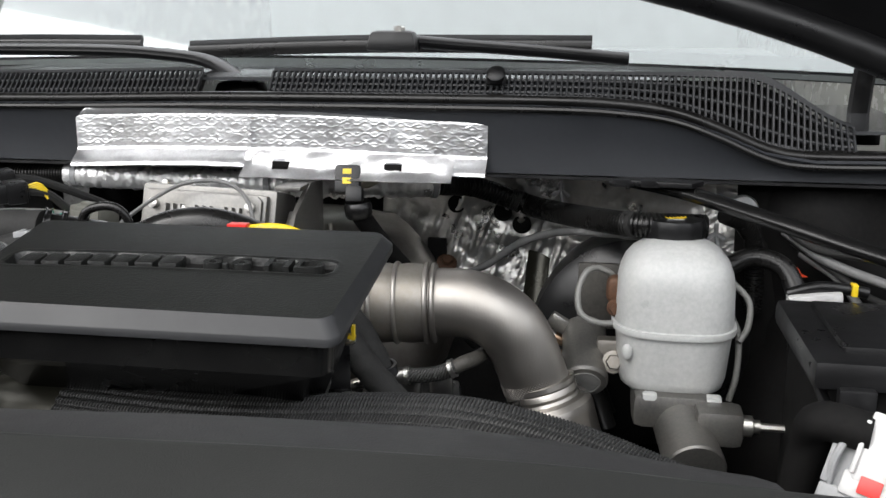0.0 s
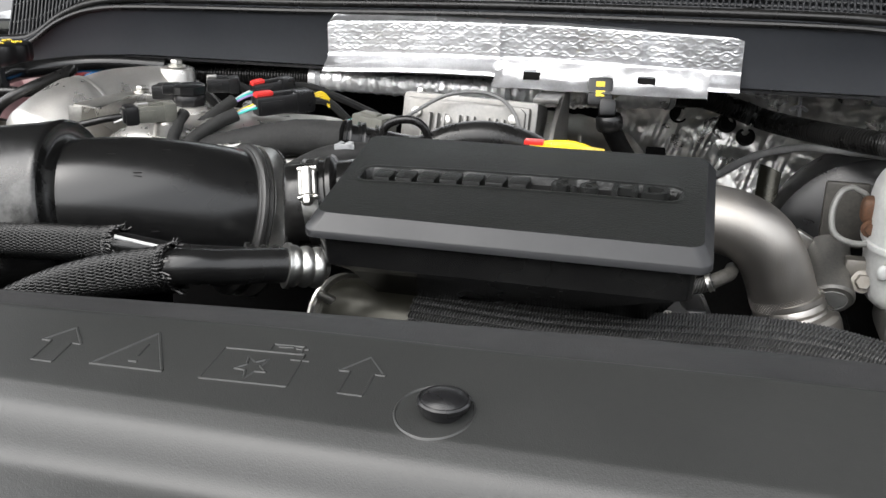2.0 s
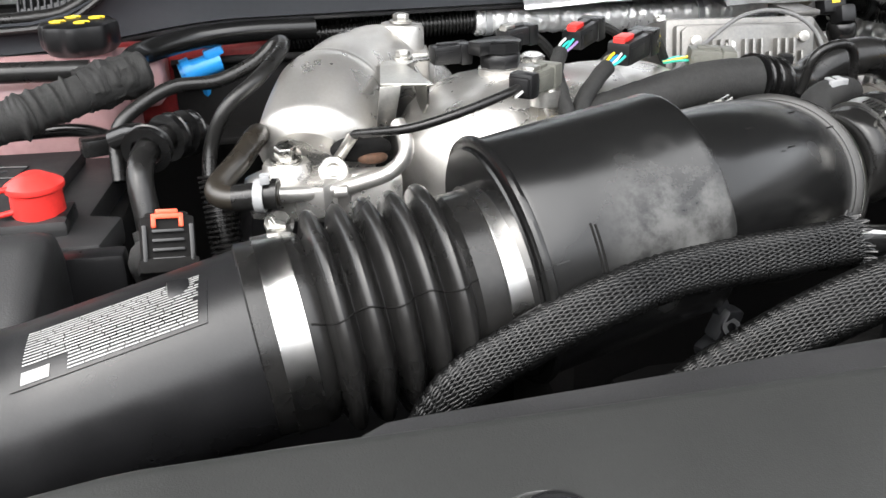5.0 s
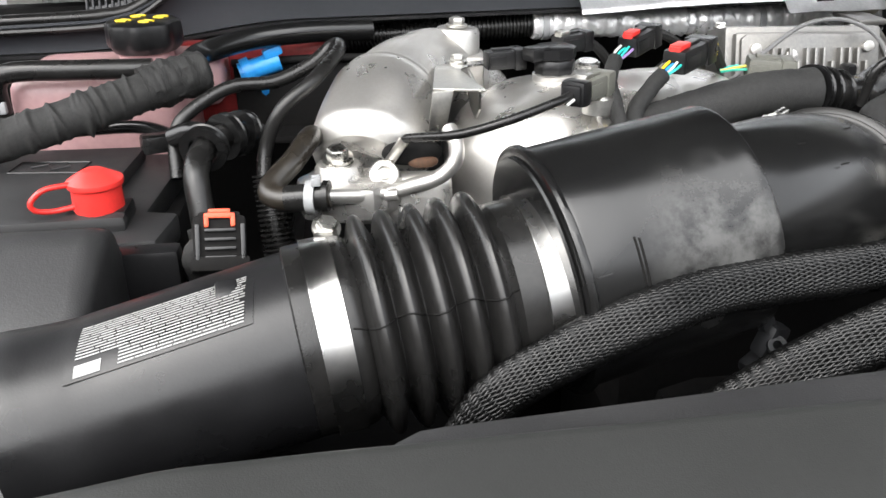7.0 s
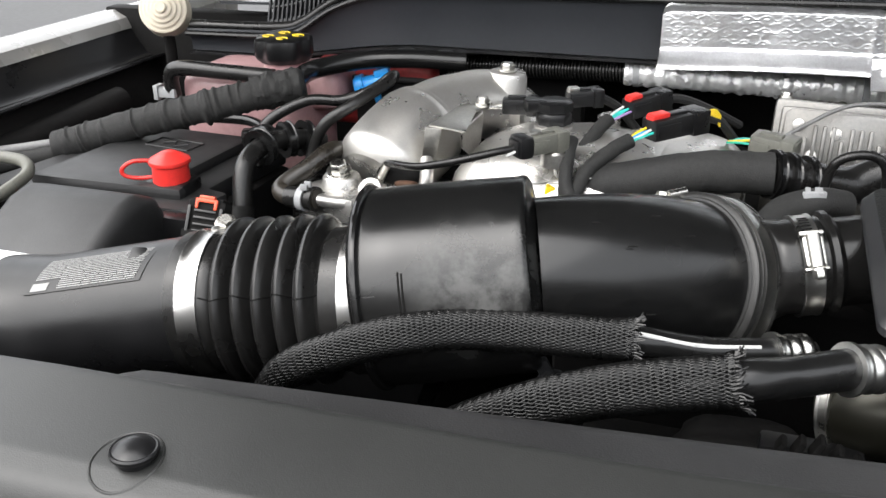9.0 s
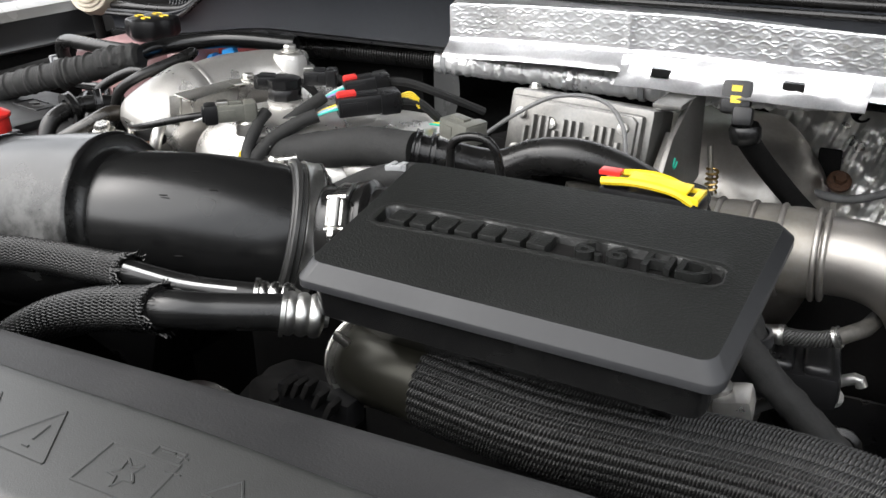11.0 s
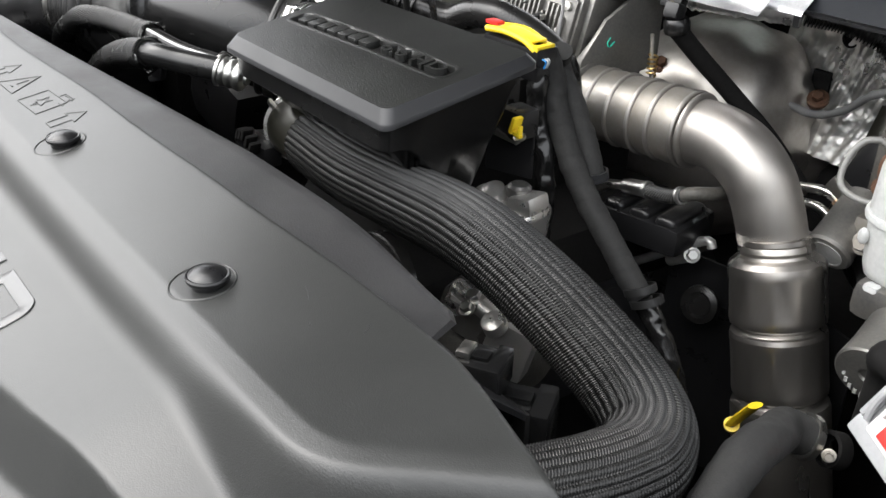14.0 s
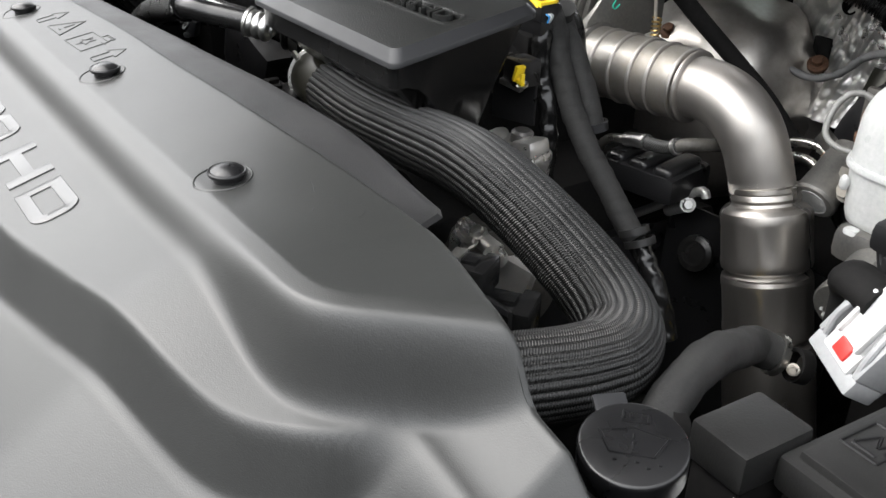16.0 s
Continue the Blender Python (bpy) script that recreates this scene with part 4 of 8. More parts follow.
# ---- engine cover ----
ec = thing("engine_cover", "black plastic engine cover with grey rim and sunken lettering", "engine cover", (-0.22, 0.74, 1.36))
TOPQ = [Vector(p) for p in ((-0.3510, 0.6675, 1.4185), (-0.0766, 0.6695, 1.4185), (-0.0790, 0.8255, 1.4420), (-0.3580, 0.8110, 1.4440))]
RIMQ = [Vector(p) for p in ((-0.3590, 0.6585, 1.4060), (-0.0692, 0.6640, 1.4065), (-0.0720, 0.8330, 1.4345), (-0.3650, 0.8190, 1.4345))]
CORNER = [(0.034 * (1 - math.sin(a)), 0.062 * (1 - math.cos(a))) for a in span(0, math.pi / 2, 8)]
AROUND = [(u, v) for u, v in CORNER[::-1]] + [(u, 0.0) for u in span(0.06, 0.94, 14)] + [(1 - u, v) for u, v in CORNER] + [(1.0, v) for v in span(0.1, 0.9, 10)]
AROUND += [(1 - u, 1 - v) for u, v in CORNER[::-1]] + [(u, 1.0) for u in span(0.94, 0.06, 14)] + [(u, 1 - v) for u, v in CORNER] + [(0.0, v) for v in span(0.9, 0.1, 10)]
quad = lambda q, u, v: (q[0] * (1 - u) + q[1] * u) * (1 - v) + (q[3] * (1 - u) + q[2] * u) * v


row_y = lambda x: 0.736 + 0.055 * (x + 0.3355)


def recess(p):
    y0 = row_y(p.x) - 0.0108
    dx = min(p.x + 0.339, -0.097 - p.x)
    dy = min(p.y - y0, y0 + 0.0216 - p.y)
    c = 0.007
    if dx < c and dy < c:
        d = c - math.hypot(c - dx, c - dy)
    else:
        d = min(dx, dy)
    return 0.0070 * step(d, -0.0006, 0.0008) - 0.0006 * math.exp(-((d + 0.0035) / 0.0012) ** 2)


ux, vy = span(0, 1, 170), [0.062 * (1 - math.cos(a)) for a in span(0, math.pi / 2, 10)] + [0.15] + span(0.26, 0.62, 56) + [0.75, 0.85] + [1 - 0.062 * (1 - math.cos(a)) for a in span(math.pi / 2, 0, 10)]


def cover_top(u, v):
    c = max(0.0, 1 - min(v, 1 - v) / 0.062)
    e = 0.034 * (1 - math.sqrt(max(0.0, 1 - c * c)))
    u = e + u * (1 - 2 * e)
    p = quad(TOPQ, u, v)
    return p - Vector((0, 0, recess(p))) + Vector((0, 0, 0.002 * math.sin(u * math.pi) * math.sin(v * math.pi)))


part("top", sheet(cover_top, ux, vy, 0.002), COVER_TOP, ec)
rim = bmesh.new()
loop_t = [quad(TOPQ, u, v) for u, v in AROUND]
loop_r = [quad(RIMQ, u, v) for u, v in AROUND]
rows = [loop_t, [a.lerp(b, 0.06) + Vector((0, 0, 0.0006)) for a, b in zip(loop_t, loop_r)], [a.lerp(b, 0.94) for a, b in zip(loop_t, loop_r)], loop_r, [p - Vector((0, 0, 0.005)) for p in loop_r],
        [p.lerp(Vector((-0.22, 0.75, p.z)), 0.05) - Vector((0, 0, 0.006)) for p in loop_r]]
vr = [[rim.verts.new(p) for p in r] for r in rows]
for a, b in zip(vr, vr[1:]):
    for k in range(len(a)):
        rim.faces.new((a[k], b[k], b[(k + 1) % len(a)], a[(k + 1) % len(a)]))
bmesh.ops.recalc_face_normals(rim, faces=rim.faces)
part("rim", rim, COVER_RIM, ec, "grey bevelled rim")
body = bmesh.new()
lows = []
for k, (p, q) in enumerate(zip(loop_r, loop_r[1:] + loop_r[:1])):
    inn = p.lerp(Vector((-0.22, 0.75, p.z)), 0.06)
    back = step(p.y, 0.680, 0.785)
    deep = 1.379 - 0.084 * back
    low = p.lerp(Vector((-0.22, 0.755, p.z)), 0.075 + 0.295 * back)
    low.z = deep
    lows.append((inn - Vector((0, 0, 0.004)), inn.lerp(low, 0.5), low, low.lerp(Vector((-0.22, 0.755, deep - 0.012)), 0.12) - Vector((0, 0, 0.006))))
cols = [[body.verts.new(p) for p in c] for c in lows]
for a, b in zip(cols, cols[1:] + cols[:1]):
    for k in range(3):
        body.faces.new((a[k], a[k + 1], b[k + 1], b[k]))
body.faces.new([c[3] for c in cols])
bmesh.ops.recalc_face_normals(body, faces=body.faces)
part("skirt", body, SATIN, ec, "glossy black deep skirt")


def top_z(x, y):
    """Height of the cover's crowned top."""
    w = (y - 0.6685) / 0.1500
    u = (x + 0.3530) / 0.2745
    return quad(TOPQ, u, w).z + 0.002 * math.sin(u * math.pi) * math.sin(w * math.pi)


def on_top(bm, dz):
    for v in bm.verts:
        v.co.z += top_z(v.co.x, v.co.y) - 0.0070 + dz
    return bm


txt = writing("6.6 HD", 0.021, Matrix.Identity(4), 0.0030, 0.0004)
xs = [v.co.x for v in txt.verts]
lo, hi = min(xs), max(xs)
for v in txt.verts:
    f = (v.co.x - lo) / (hi - lo)
    v.co.x = -0.191 + f * 0.087
    v.co.y = row_y(v.co.x) + v.co.y * 0.98
part("letters", on_top(txt, 0.0054), COVER_TOP, ec, "raised characters reading 6.6 HD")
floor_x = span(-0.3375, -0.0985, 60)
# Sheet darker than the cover paints in the shade of the lettering recess.
part("recess_shade", sheet(lambda x, v: Vector((x, row_y(x) - 0.0106 + 0.0212 * v, top_z(x, row_y(x) - 0.0106 + 0.0212 * v) - 0.0060)), floor_x, span(0, 1, 4), 0.0004), MATT, ec, "dull black sheet standing in for shade in the lettering recess")
for k in range(7):
    x = -0.322 + k * 0.0178
    y = row_y(x)
    part("letter", on_top(prism([(x - 0.0074, y - 0.0074), (x + 0.0062, y - 0.0074), (x + 0.0078, y), (x + 0.0074, y + 0.0074), (x - 0.0062, y + 0.0074), (x - 0.0078, y)], 0, 0.0082, 0.0006), 0), COVER_TOP, ec, "raised block in the lettering")


# ---- intake: airbox, bellows, resonator and tube ----
P_BOX, P_C1, P_C2, P_R1, P_R2, P_T2, P_HC, P_END = (Vector(p) for p in (
    (-0.955, 0.637, 1.325), (-0.823, 0.661, 1.352), (-0.698, 0.6775, 1.3665), (-0.6936, 0.6835, 1.3735), (-0.5815, 0.7050, 1.3910), (-0.479, 0.779, 1.3665), (-0.400, 0.7834, 1.3883), (-0.350, 0.797, 1.395)))

duct = thing("air_cleaner", "black plastic air cleaner housing with a warning label", "air cleaner", (-1.05, 0.66, 1.25))
part("outlet_duct", tube([P_BOX + Vector((-0.035, -0.006, -0.006)), P_BOX, P_BOX.lerp(P_C1, 0.5), P_C1], lambda s: 0.0535 + 0.004 * (1 - step(s, 0.0, 0.3)), 48, 30), BLACK, duct)
part("stop_tab", box((-0.873, 0.642, 1.391), (0.012, 0.012, 0.012), 0.002, (30, 0, 8)), BLACK, duct)
part("housing", box((-1.09, 0.66, 1.18), (0.22, 0.30, 0.22), 0.03, segs=4), BLACK, duct)
part("lid", prism([(0.812, 1.26), (0.812, 1.352), (0.800, 1.372), (0.776, 1.381), (0.752, 1.378), (0.700, 1.352), (0.630, 1.312), (0.590, 1.27)], -1.10, -0.968, 0.014, "x", 4), LID, duct, "rounded lid sloping to the front")
part("side_label", sheet(lambda u, v: Vector((-1.075 + 0.055 * u, 0.664 + 0.030 * v, 1.3325 + 0.0170 * v)), span(0, 1, 4), span(0, 1, 2), 0.0006), PAPER, duct, "white paper label")


def duct_surface(x, ang, off=0.0):
    t = (x - P_BOX.x) / (P_C1.x - P_BOX.x)
    c = P_BOX.lerp(P_C1, t)
    r = 0.0535 + 0.004 * (1 - step((t * 0.79 + 0.21), 0, 0.3)) + off
    return c + Vector((0, -math.cos(ang), math.sin(ang))) * r


lab = sheet(lambda u, v: duct_surface(-0.952 + 0.094 * u, radians(48 + 38 * v), 0.0007), span(0, 1, 10), span(0, 1, 8), 0.0004)
label = part("warning_label", lab, BLACK, duct, "black label with rows of small pale print")
rng = random.Random(8)
for k in range(17):
    a0, u0 = 50.5 + 2.05 * k, 0.05 if k > 4 else 0.28
    words, u = [], u0
    while u < 0.93:
        w = min(rng.uniform(0.05, 0.20), 0.95 - u)
        words.append(sheet(lambda p, q: duct_surface(-0.952 + 0.094 * (u + w * p), radians(a0 + 0.80 * q), 0.0011), span(0, 1, 2), span(0, 1, 1), 0.0002))
        u += w + 0.007
    part("print_line", join(*words), DIM_PRINT, label)
part("print_mark", sheet(lambda u, v: duct_surface(-0.952 + 0.094 * (0.05 + 0.14 * u), radians(50 + 7 * v), 0.0011), span(0, 1, 3), span(0, 1, 2), 0.0002), PALE_PRINT, label)

bel = thing("intake_bellows", "ribbed black rubber intake bellows with two bright clamps", "intake hose", P_C1)
d = (P_C2 - P_C1)
L = d.length
prof = [(0.0535, -0.016), (0.0552, -0.015), (0.0552, 0.013), (0.0545, 0.016), (0.0530, 0.0195)]
for k in range(5):
    h = 0.0205 + k * 0.0160
    for f, r in ((0.0, 0.0515), (0.08, 0.0535), (0.18, 0.0588), (0.28, 0.0622), (0.40, 0.0640), (0.52, 0.0643), (0.64, 0.0632), (0.76, 0.0598), (0.88, 0.0545), (0.96, 0.0518)):
        prof.append((r, h + f * 0.0160))
prof += [(0.0530, 0.1020), (0.0545, 0.1035), (0.0548, L - 0.010), (0.0548, L + 0.010), (0.052, L + 0.013)]
part("bellows", lathe(prof, P_C1, d, 72), RUBBER, bel)
dn = d.normalized()
side_v = dn.cross(Vector((0, 0, 1))).normalized()
up_v = side_v.cross(dn)
seam_a = radians(28)
for q0, part_h in ((seam_a, (0.012, 0.112)), (seam_a - 2.1, (0.012, 0.112))):
    line_ = [P_C1 + dn * h + (side_v * math.cos(q0 + 0.03 * math.sin(h * 190)) + up_v * math.sin(q0 + 0.03 * math.sin(h * 190))) * (r + 0.0001) for r, h in prof if part_h[0] < h < part_h[1]]
    part("mould_seam", tube(line_, 0.00055, 6, 4 * len(line_)), MATT, bel)
for p, r in ((P_C1 + dn * 0.003, 0.0552), (P_C2 - dn * 0.001, 0.0552)):
    c = part("clamp", ring_band(r - 0.001, r + 0.0013, 0.0165, p, d, 72, lip=0.0004), BRIGHT, bel, "bright steel band clamp")
    up = Vector((0, 0.34, 0.94))
    part("clamp_bolt", join(hexbolt(p + up * (r + 0.005), (0.2, -0.5, 0.85), 0.0105), box(p + up * (r + 0.002), (0.014, 0.022, 0.007), 0.002), tube([p + up * (r + 0.003) + Vector((0.0, 0.010, -0.003)), p + up * (r + 0.004) + Vector((0.004, 0.020, -0.004))], 0.0022, 8, 3)), ZINC, c, "bright clamp bolt")


def loft(stations_, seg=64):
    """Skin through circles: rows of (centre, normal, radius)."""
    bm = bmesh.new()
    rings = []
    for c, n, r in stations_:
        n = Vector(n).normalized()
        u = n.cross(Vector((0, 0, 1))).normalized()
        v = u.cross(n)
        rings.append([bm.verts.new(Vector(c) + u * (r * math.cos(q)) + v * (r * math.sin(q))) for q in (2 * math.pi * k / seg for k in range(seg))])
    for p, q in zip(rings, rings[1:]):
        for k in range(seg):
            bm.faces.new((p[k], p[(k + 1) % seg], q[(k + 1) % seg], q[k]))
    bm.faces.new(rings[0][::-1])
    bm.faces.new(rings[-1])
    bmesh.ops.recalc_face_normals(bm, faces=bm.faces)
    return bm


def swept(c0, n0, r0, c1, n1, r1, n=24, pull=1.0, swell=0.0):
    """Circles along a smooth path from one ring to another."""
    c0, c1, n0, n1 = Vector(c0), Vector(c1), Vector(n0).normalized(), Vector(n1).normalized()
    g = (c1 - c0).length * pull
    out = []
    for i in range(n + 1):
        t = i / n
        p = c0 * (2 * t ** 3 - 3 * t * t + 1) + n0 * g * (t ** 3 - 2 * t * t + t) + c1 * (3 * t * t - 2 * t ** 3) + n1 * g * (t ** 3 - t * t)
        k = t * t * (3 - 2 * t)
        out.append((p, n0.lerp(n1, k), r0 + (r1 - r0) * k + swell * math.sin(math.pi * t)))
    return out


res = thing("intake_resonator", "satin black moulded intake resonator and tube", "resonator", P_R1)
N_CH = (P_R2 - P_R1).normalized()
L_CH = (P_R2 - P_R1).length
part("chamber", lathe([(0.050, 0.002), (0.0705, 0.002), (0.0728, 0.0035), (0.0735, 0.006), (0.0732, 0.03), (0.0722, 0.08), (0.0712, L_CH - 0.006), (0.0716, L_CH - 0.002), (0.0710, L_CH), (0.0690, L_CH + 0.0015), (0.062, L_CH + 0.001), (0.056, L_CH + 0.002), (0.052, L_CH + 0.006), (0.045, L_CH + 0.007)], P_R1, N_CH, 96), SCUFF, res)
part("chamber_rim", lathe([(0.060, -0.0035), (0.0735, -0.0030), (0.0760, -0.0020), (0.0768, 0.0), (0.0762, 0.0022), (0.0740, 0.0034), (0.060, 0.0034)], P_R1, N_CH, 120, shape=lambda q, h: 1 + 0.006 * noise.noise(Vector((math.cos(q) * 14, math.sin(q) * 14, h * 300)))), SATIN, res, "rough moulding flash")
part("neck_ring", lathe([(0.045, -0.006), (0.0700, -0.0058), (0.0712, -0.0045), (0.0700, -0.003), (0.045, -0.003)], P_R1, N_CH, 72), SATIN, res, "thin lip beside the clamp")
cu, cv = N_CH.cross(Vector((0, 0, 1))).normalized(), None
cv = cu.cross(N_CH)
for h, q0, q1 in ((0.031, 32, 2), (0.0335, 31, 0)):
    part("mould_line", tube([P_R1 + N_CH * h + (cu * math.cos(radians(q)) + cv * math.sin(radians(q))) * 0.0728 for q in span(q0, q1, 6)], 0.0009, 6, 12), MATT, res)
part("mould_tick", tube([P_R1 + N_CH * h + (cu * math.cos(radians(20)) + cv * math.sin(radians(20))) * 0.0733 for h in (0.006, 0.010, 0.014)], 0.0005, 6, 4), SATIN, res)
N_T = Vector((1, 1.05, -0.45)).normalized()
part("tube", loft(swept(P_R2 + N_CH * 0.002, (1, 0.30, 0.08), 0.0545, P_T2, N_T, 0.0615, 40, 0.9, 0.0015)), SATIN, res)
part("flange", lathe([(0.050, -0.0045), (0.0618, -0.0045), (0.0634, -0.0040), (0.0640, -0.0030), (0.0672, -0.0022), (0.0682, -0.0010), (0.0682, 0.0020), (0.0672, 0.0032), (0.0655, 0.0036), (0.0655, 0.0052), (0.0655, 0.0075), (0.0640, 0.0085), (0.050, 0.009)], P_T2, N_T, 80), FLANGE, res, "stepped rubber flange")
part("wide_clamp", ring_band(0.0620, 0.0672, 0.0125, P_T2 + N_T * 0.0145, N_T, 80, lip=0.0005), FERRULE, res, "bright wide clamp")
cuff_lip = [(0.050, 0.0205), (0.0672, 0.0208), (0.0684, 0.0218), (0.0684, 0.0232), (0.0668, 0.0242), (0.0645, 0.0248), (0.0650, 0.0258), (0.0640, 0.0270), (0.050, 0.0275)]
part("cuff_lip", lathe(cuff_lip, P_T2, N_T, 80), RUBBER, res, "double rubber lip")
N_HC = Vector((1, 0.27, 0.14)).normalized()
part("cuff", loft(swept(P_T2 + N_T * 0.026, N_T, 0.0600, P_HC - N_HC * 0.014, N_HC, 0.0352, 24, 0.9) + [(P_HC - N_HC * 0.010, N_HC, 0.0355), (P_HC + N_HC * 0.012, N_HC, 0.0355), (P_HC + N_HC * 0.014, N_HC, 0.0385), (P_HC + N_HC * 0.018, N_HC, 0.0390), (P_HC + N_HC * 0.021, N_HC, 0.0365), (P_HC + N_HC * 0.023, N_HC, 0.0330), (P_END, N_HC, 0.0325)]), RUBBER, res, "rubber elbow cuff")
for h, q in ((0.036, 62), (0.058, 42), (0.078, 66), (0.098, 48), (0.070, -8)):
    c = P_R2 + Vector((1, 0.42, 0.0)).normalized() * h
    o = Vector((0.38, -0.92, 0)).normalized() * math.cos(radians(q)) * 0.0555 + Vector((0, 0, 1)) * math.sin(radians(q)) * 0.0555
    part("dimple_mark", tube([c + o + Vector((e, e * 0.4, 0)) for e in (-0.003, 0, 0.003)], 0.0005, 6, 6), MATT, res)
hc = thing("hose_clamp", "bright worm-drive hose clamp on the rubber cuff", "hose clamp", P_HC)
part("band", ring_band(0.0355, 0.0372, 0.0135, P_HC, N_HC, 64, lip=0.0006), FERRULE, hc)
h_up = Vector((0, -0.80, 0.60))
h_up = (h_up - N_HC * h_up.dot(N_HC)).normalized()
h_al = h_up.cross(N_HC).normalized()
HM = Matrix((N_HC, h_al, h_up)).transposed().to_4x4()
HM.translation = P_HC + h_up * 0.0385
part("screw_housing", moved(join(box((0, 0, 0.0018), (0.0150, 0.0230, 0.0060), 0.0022, segs=3), tube([(0, -0.012, 0.0040), (0, 0.012, 0.0040)], 0.0052, 16, 4), box((0, 0.0135, 0.0), (0.0165, 0.003, 0.007), 0.001), box((0, -0.0125, 0.0), (0.0165, 0.002, 0.007), 0.001)), HM), ZINC, hc, "pressed screw housing")
part("screw", moved(join(lathe([(0.0046, 0), (0.0046, 0.006), (0.0036, 0.0072), (0, 0.0072)], (0, -0.013, 0.0042), (0, -1, 0), 6), lathe([(0.0052, 0), (0.0052, 0.0012), (0.0052, 0.0015)], (0, -0.0135, 0.0042), (0, -1, 0), 20)), HM), ZINC, hc)
for k in range(5):
    q = -(0.52 + 0.095 * k)
    o = h_up * math.cos(q) - h_al * math.sin(q)
    part("thread_slot", tube([P_HC + o * 0.0373 - N_HC * 0.0034, P_HC + o * 0.0373 + N_HC * 0.0034], 0.0006, 6, 2), MATT, hc)
wclip = P_T2 + N_T * 0.012 + Vector((-0.035, 0.022, 0.056))
solo("clamp_bolt", join(hexbolt(wclip, (0, 0.3, 1), 0.009), box(wclip, (0.020, 0.012, 0.005), 0.002, (12, -10, 30)), tube([wclip + Vector((0.004, 0.002, 0.003)), wclip + Vector((0.016, 0.012, 0.004))], 0.0035, 10, 3)), ZINC, "zinc bolt on the wide clamp", "bolt")

# ---- stainless charge pipe ----
cp = thing("charge_pipe", "brushed stainless charge pipe bending down into a stepped coupler", "charge pipe", (0.04, 1.1, 0.9))
elb = [(-0.115, 1.0955, 1.308), (-0.092, 1.0985, 1.3095), (-0.060, 1.100, 1.3100), (-0.032, 1.101, 1.303), (-0.0095, 1.1025, 1.287), (0.004, 1.106, 1.266), (0.0125, 1.108, 1.246), (0.0195, 1.110, 1.226), (0.026, 1.1105, 1.2085), (0.032, 1.111, 1.190)]
part("elbow", tube(elb, 0.0372, 48, 60), STEEL, cp)
turned = [(0.036, 0.014), (0.0388, 0.013), (0.0392, 0.008), (0.0385, 0.006), (0.0395, 0.004), (0.0405, 0.000), (0.0392, -0.004), (0.0405, -0.007), (0.046, -0.010), (0.0508, -0.015), (0.0522, -0.021), (0.0522, -0.027), (0.0522, -0.033), (0.0522, -0.068), (0.0522, -0.073), (0.0522, -0.078), (0.0515, -0.082), (0.0475, -0.0845),
          (0.0448, -0.0875), (0.0475, -0.0905), (0.0512, -0.092), (0.0525, -0.097), (0.0525, -0.103), (0.0525, -0.109), (0.0525, -0.149), (0.0525, -0.155), (0.0525, -0.160), (0.0518, -0.165), (0.0475, -0.168), (0.0448, -0.171), (0.0475, -0.174), (0.053, -0.177), (0.0545, -0.183), (0.0545, -0.33), (0.04, -0.33)]


def pressed(a, h):
    """Twelve flats pressed into the two upper cans."""
    w = max(step(h, -0.071, -0.066) * (1 - step(h, -0.034, -0.028)), step(h, -0.153, -0.148) * (1 - step(h, -0.110, -0.104)))
    q = math.pi / 12
    return 1 - 0.75 * w * (1 - math.cos(q) / math.cos(a % (2 * q) - q))


part("coupler", lathe(turned, (0.0285, 1.1100, 1.2105), (-0.28, 0.05, 0.955), 96, pressed), CAN, cp, "stepped stainless coupler with rolled beads", sharp=14)
kn_c, kn_a = Vector((0.0200, 1.1100, 1.2245)), Vector((0.33, 0.04, -0.94)).normalized()
kn_u = kn_a.cross(Vector((1, 0, 0))).normalized()
kn_v = kn_a.cross(kn_u)
knurl = []
for i in range(7):
    for k in range(34):
        q = 2 * math.pi * (k + 0.5 * (i % 2)) / 68 - 0.55
        knurl.append(lathe([(0.0009, 0), (0.0006, 0.0005), (0, 0.0006)], kn_c + kn_a * (0.0019 * i - 0.006) + (kn_u * math.cos(q) + kn_v * math.sin(q)) * 0.0371, kn_u * math.cos(q) + kn_v * math.sin(q), 5))
part("knurled_band", join(*knurl), STEEL, cp, "knurled band of small dots")
flex = [(-0.255, 1.084, 1.304), (-0.095, 1.0980, 1.3090)]
fx = (Vector(flex[-1]) - Vector(flex[0])).normalized()
RINGS = (0.0, 0.035, 0.066, 0.098, 0.125, 0.158)
worn = []
for a, b in zip(RINGS, RINGS[1:]):
    worn += [(0.0418 + 0.0018 * math.sin(math.pi * f), a + (b - a) * f) for f in (0.06, 0.14, 0.3, 0.5, 0.7, 0.86, 0.94)]
part("sleeve", lathe([(0.040, 0.0)] + worn + [(0.040, 0.161)], flex[0], fx, 56), STEEL_WORN, cp, "worn steel bellows sleeve in five bulges")
for h, r in zip(RINGS[1:] + (0.1655,), (0.0448, 0.0452, 0.0456, 0.0456, 0.0452, 0.0440)):
    part("bead", lathe([(0.040, -0.003), (r - 0.0012, -0.0024), (r, -0.0010), (r, 0.0010), (r - 0.0012, 0.0024), (0.040, 0.003)], Vector(flex[0]) + fx * h, fx, 56), STEEL, cp, "rolled steel bead")
part("mouth_ear", join(box((-0.266, 1.066, 1.340), (0.018, 0.022, 0.016), 0.004, (20, 0, 10)), hexbolt((-0.262, 1.056, 1.346), (0.3, -0.6, 0.7), 0.012), tube([(-0.270, 1.060, 1.318), (-0.262, 1.050, 1.336)], 0.005, 10, 4)), IRON, cp, "rusty clamp ear")
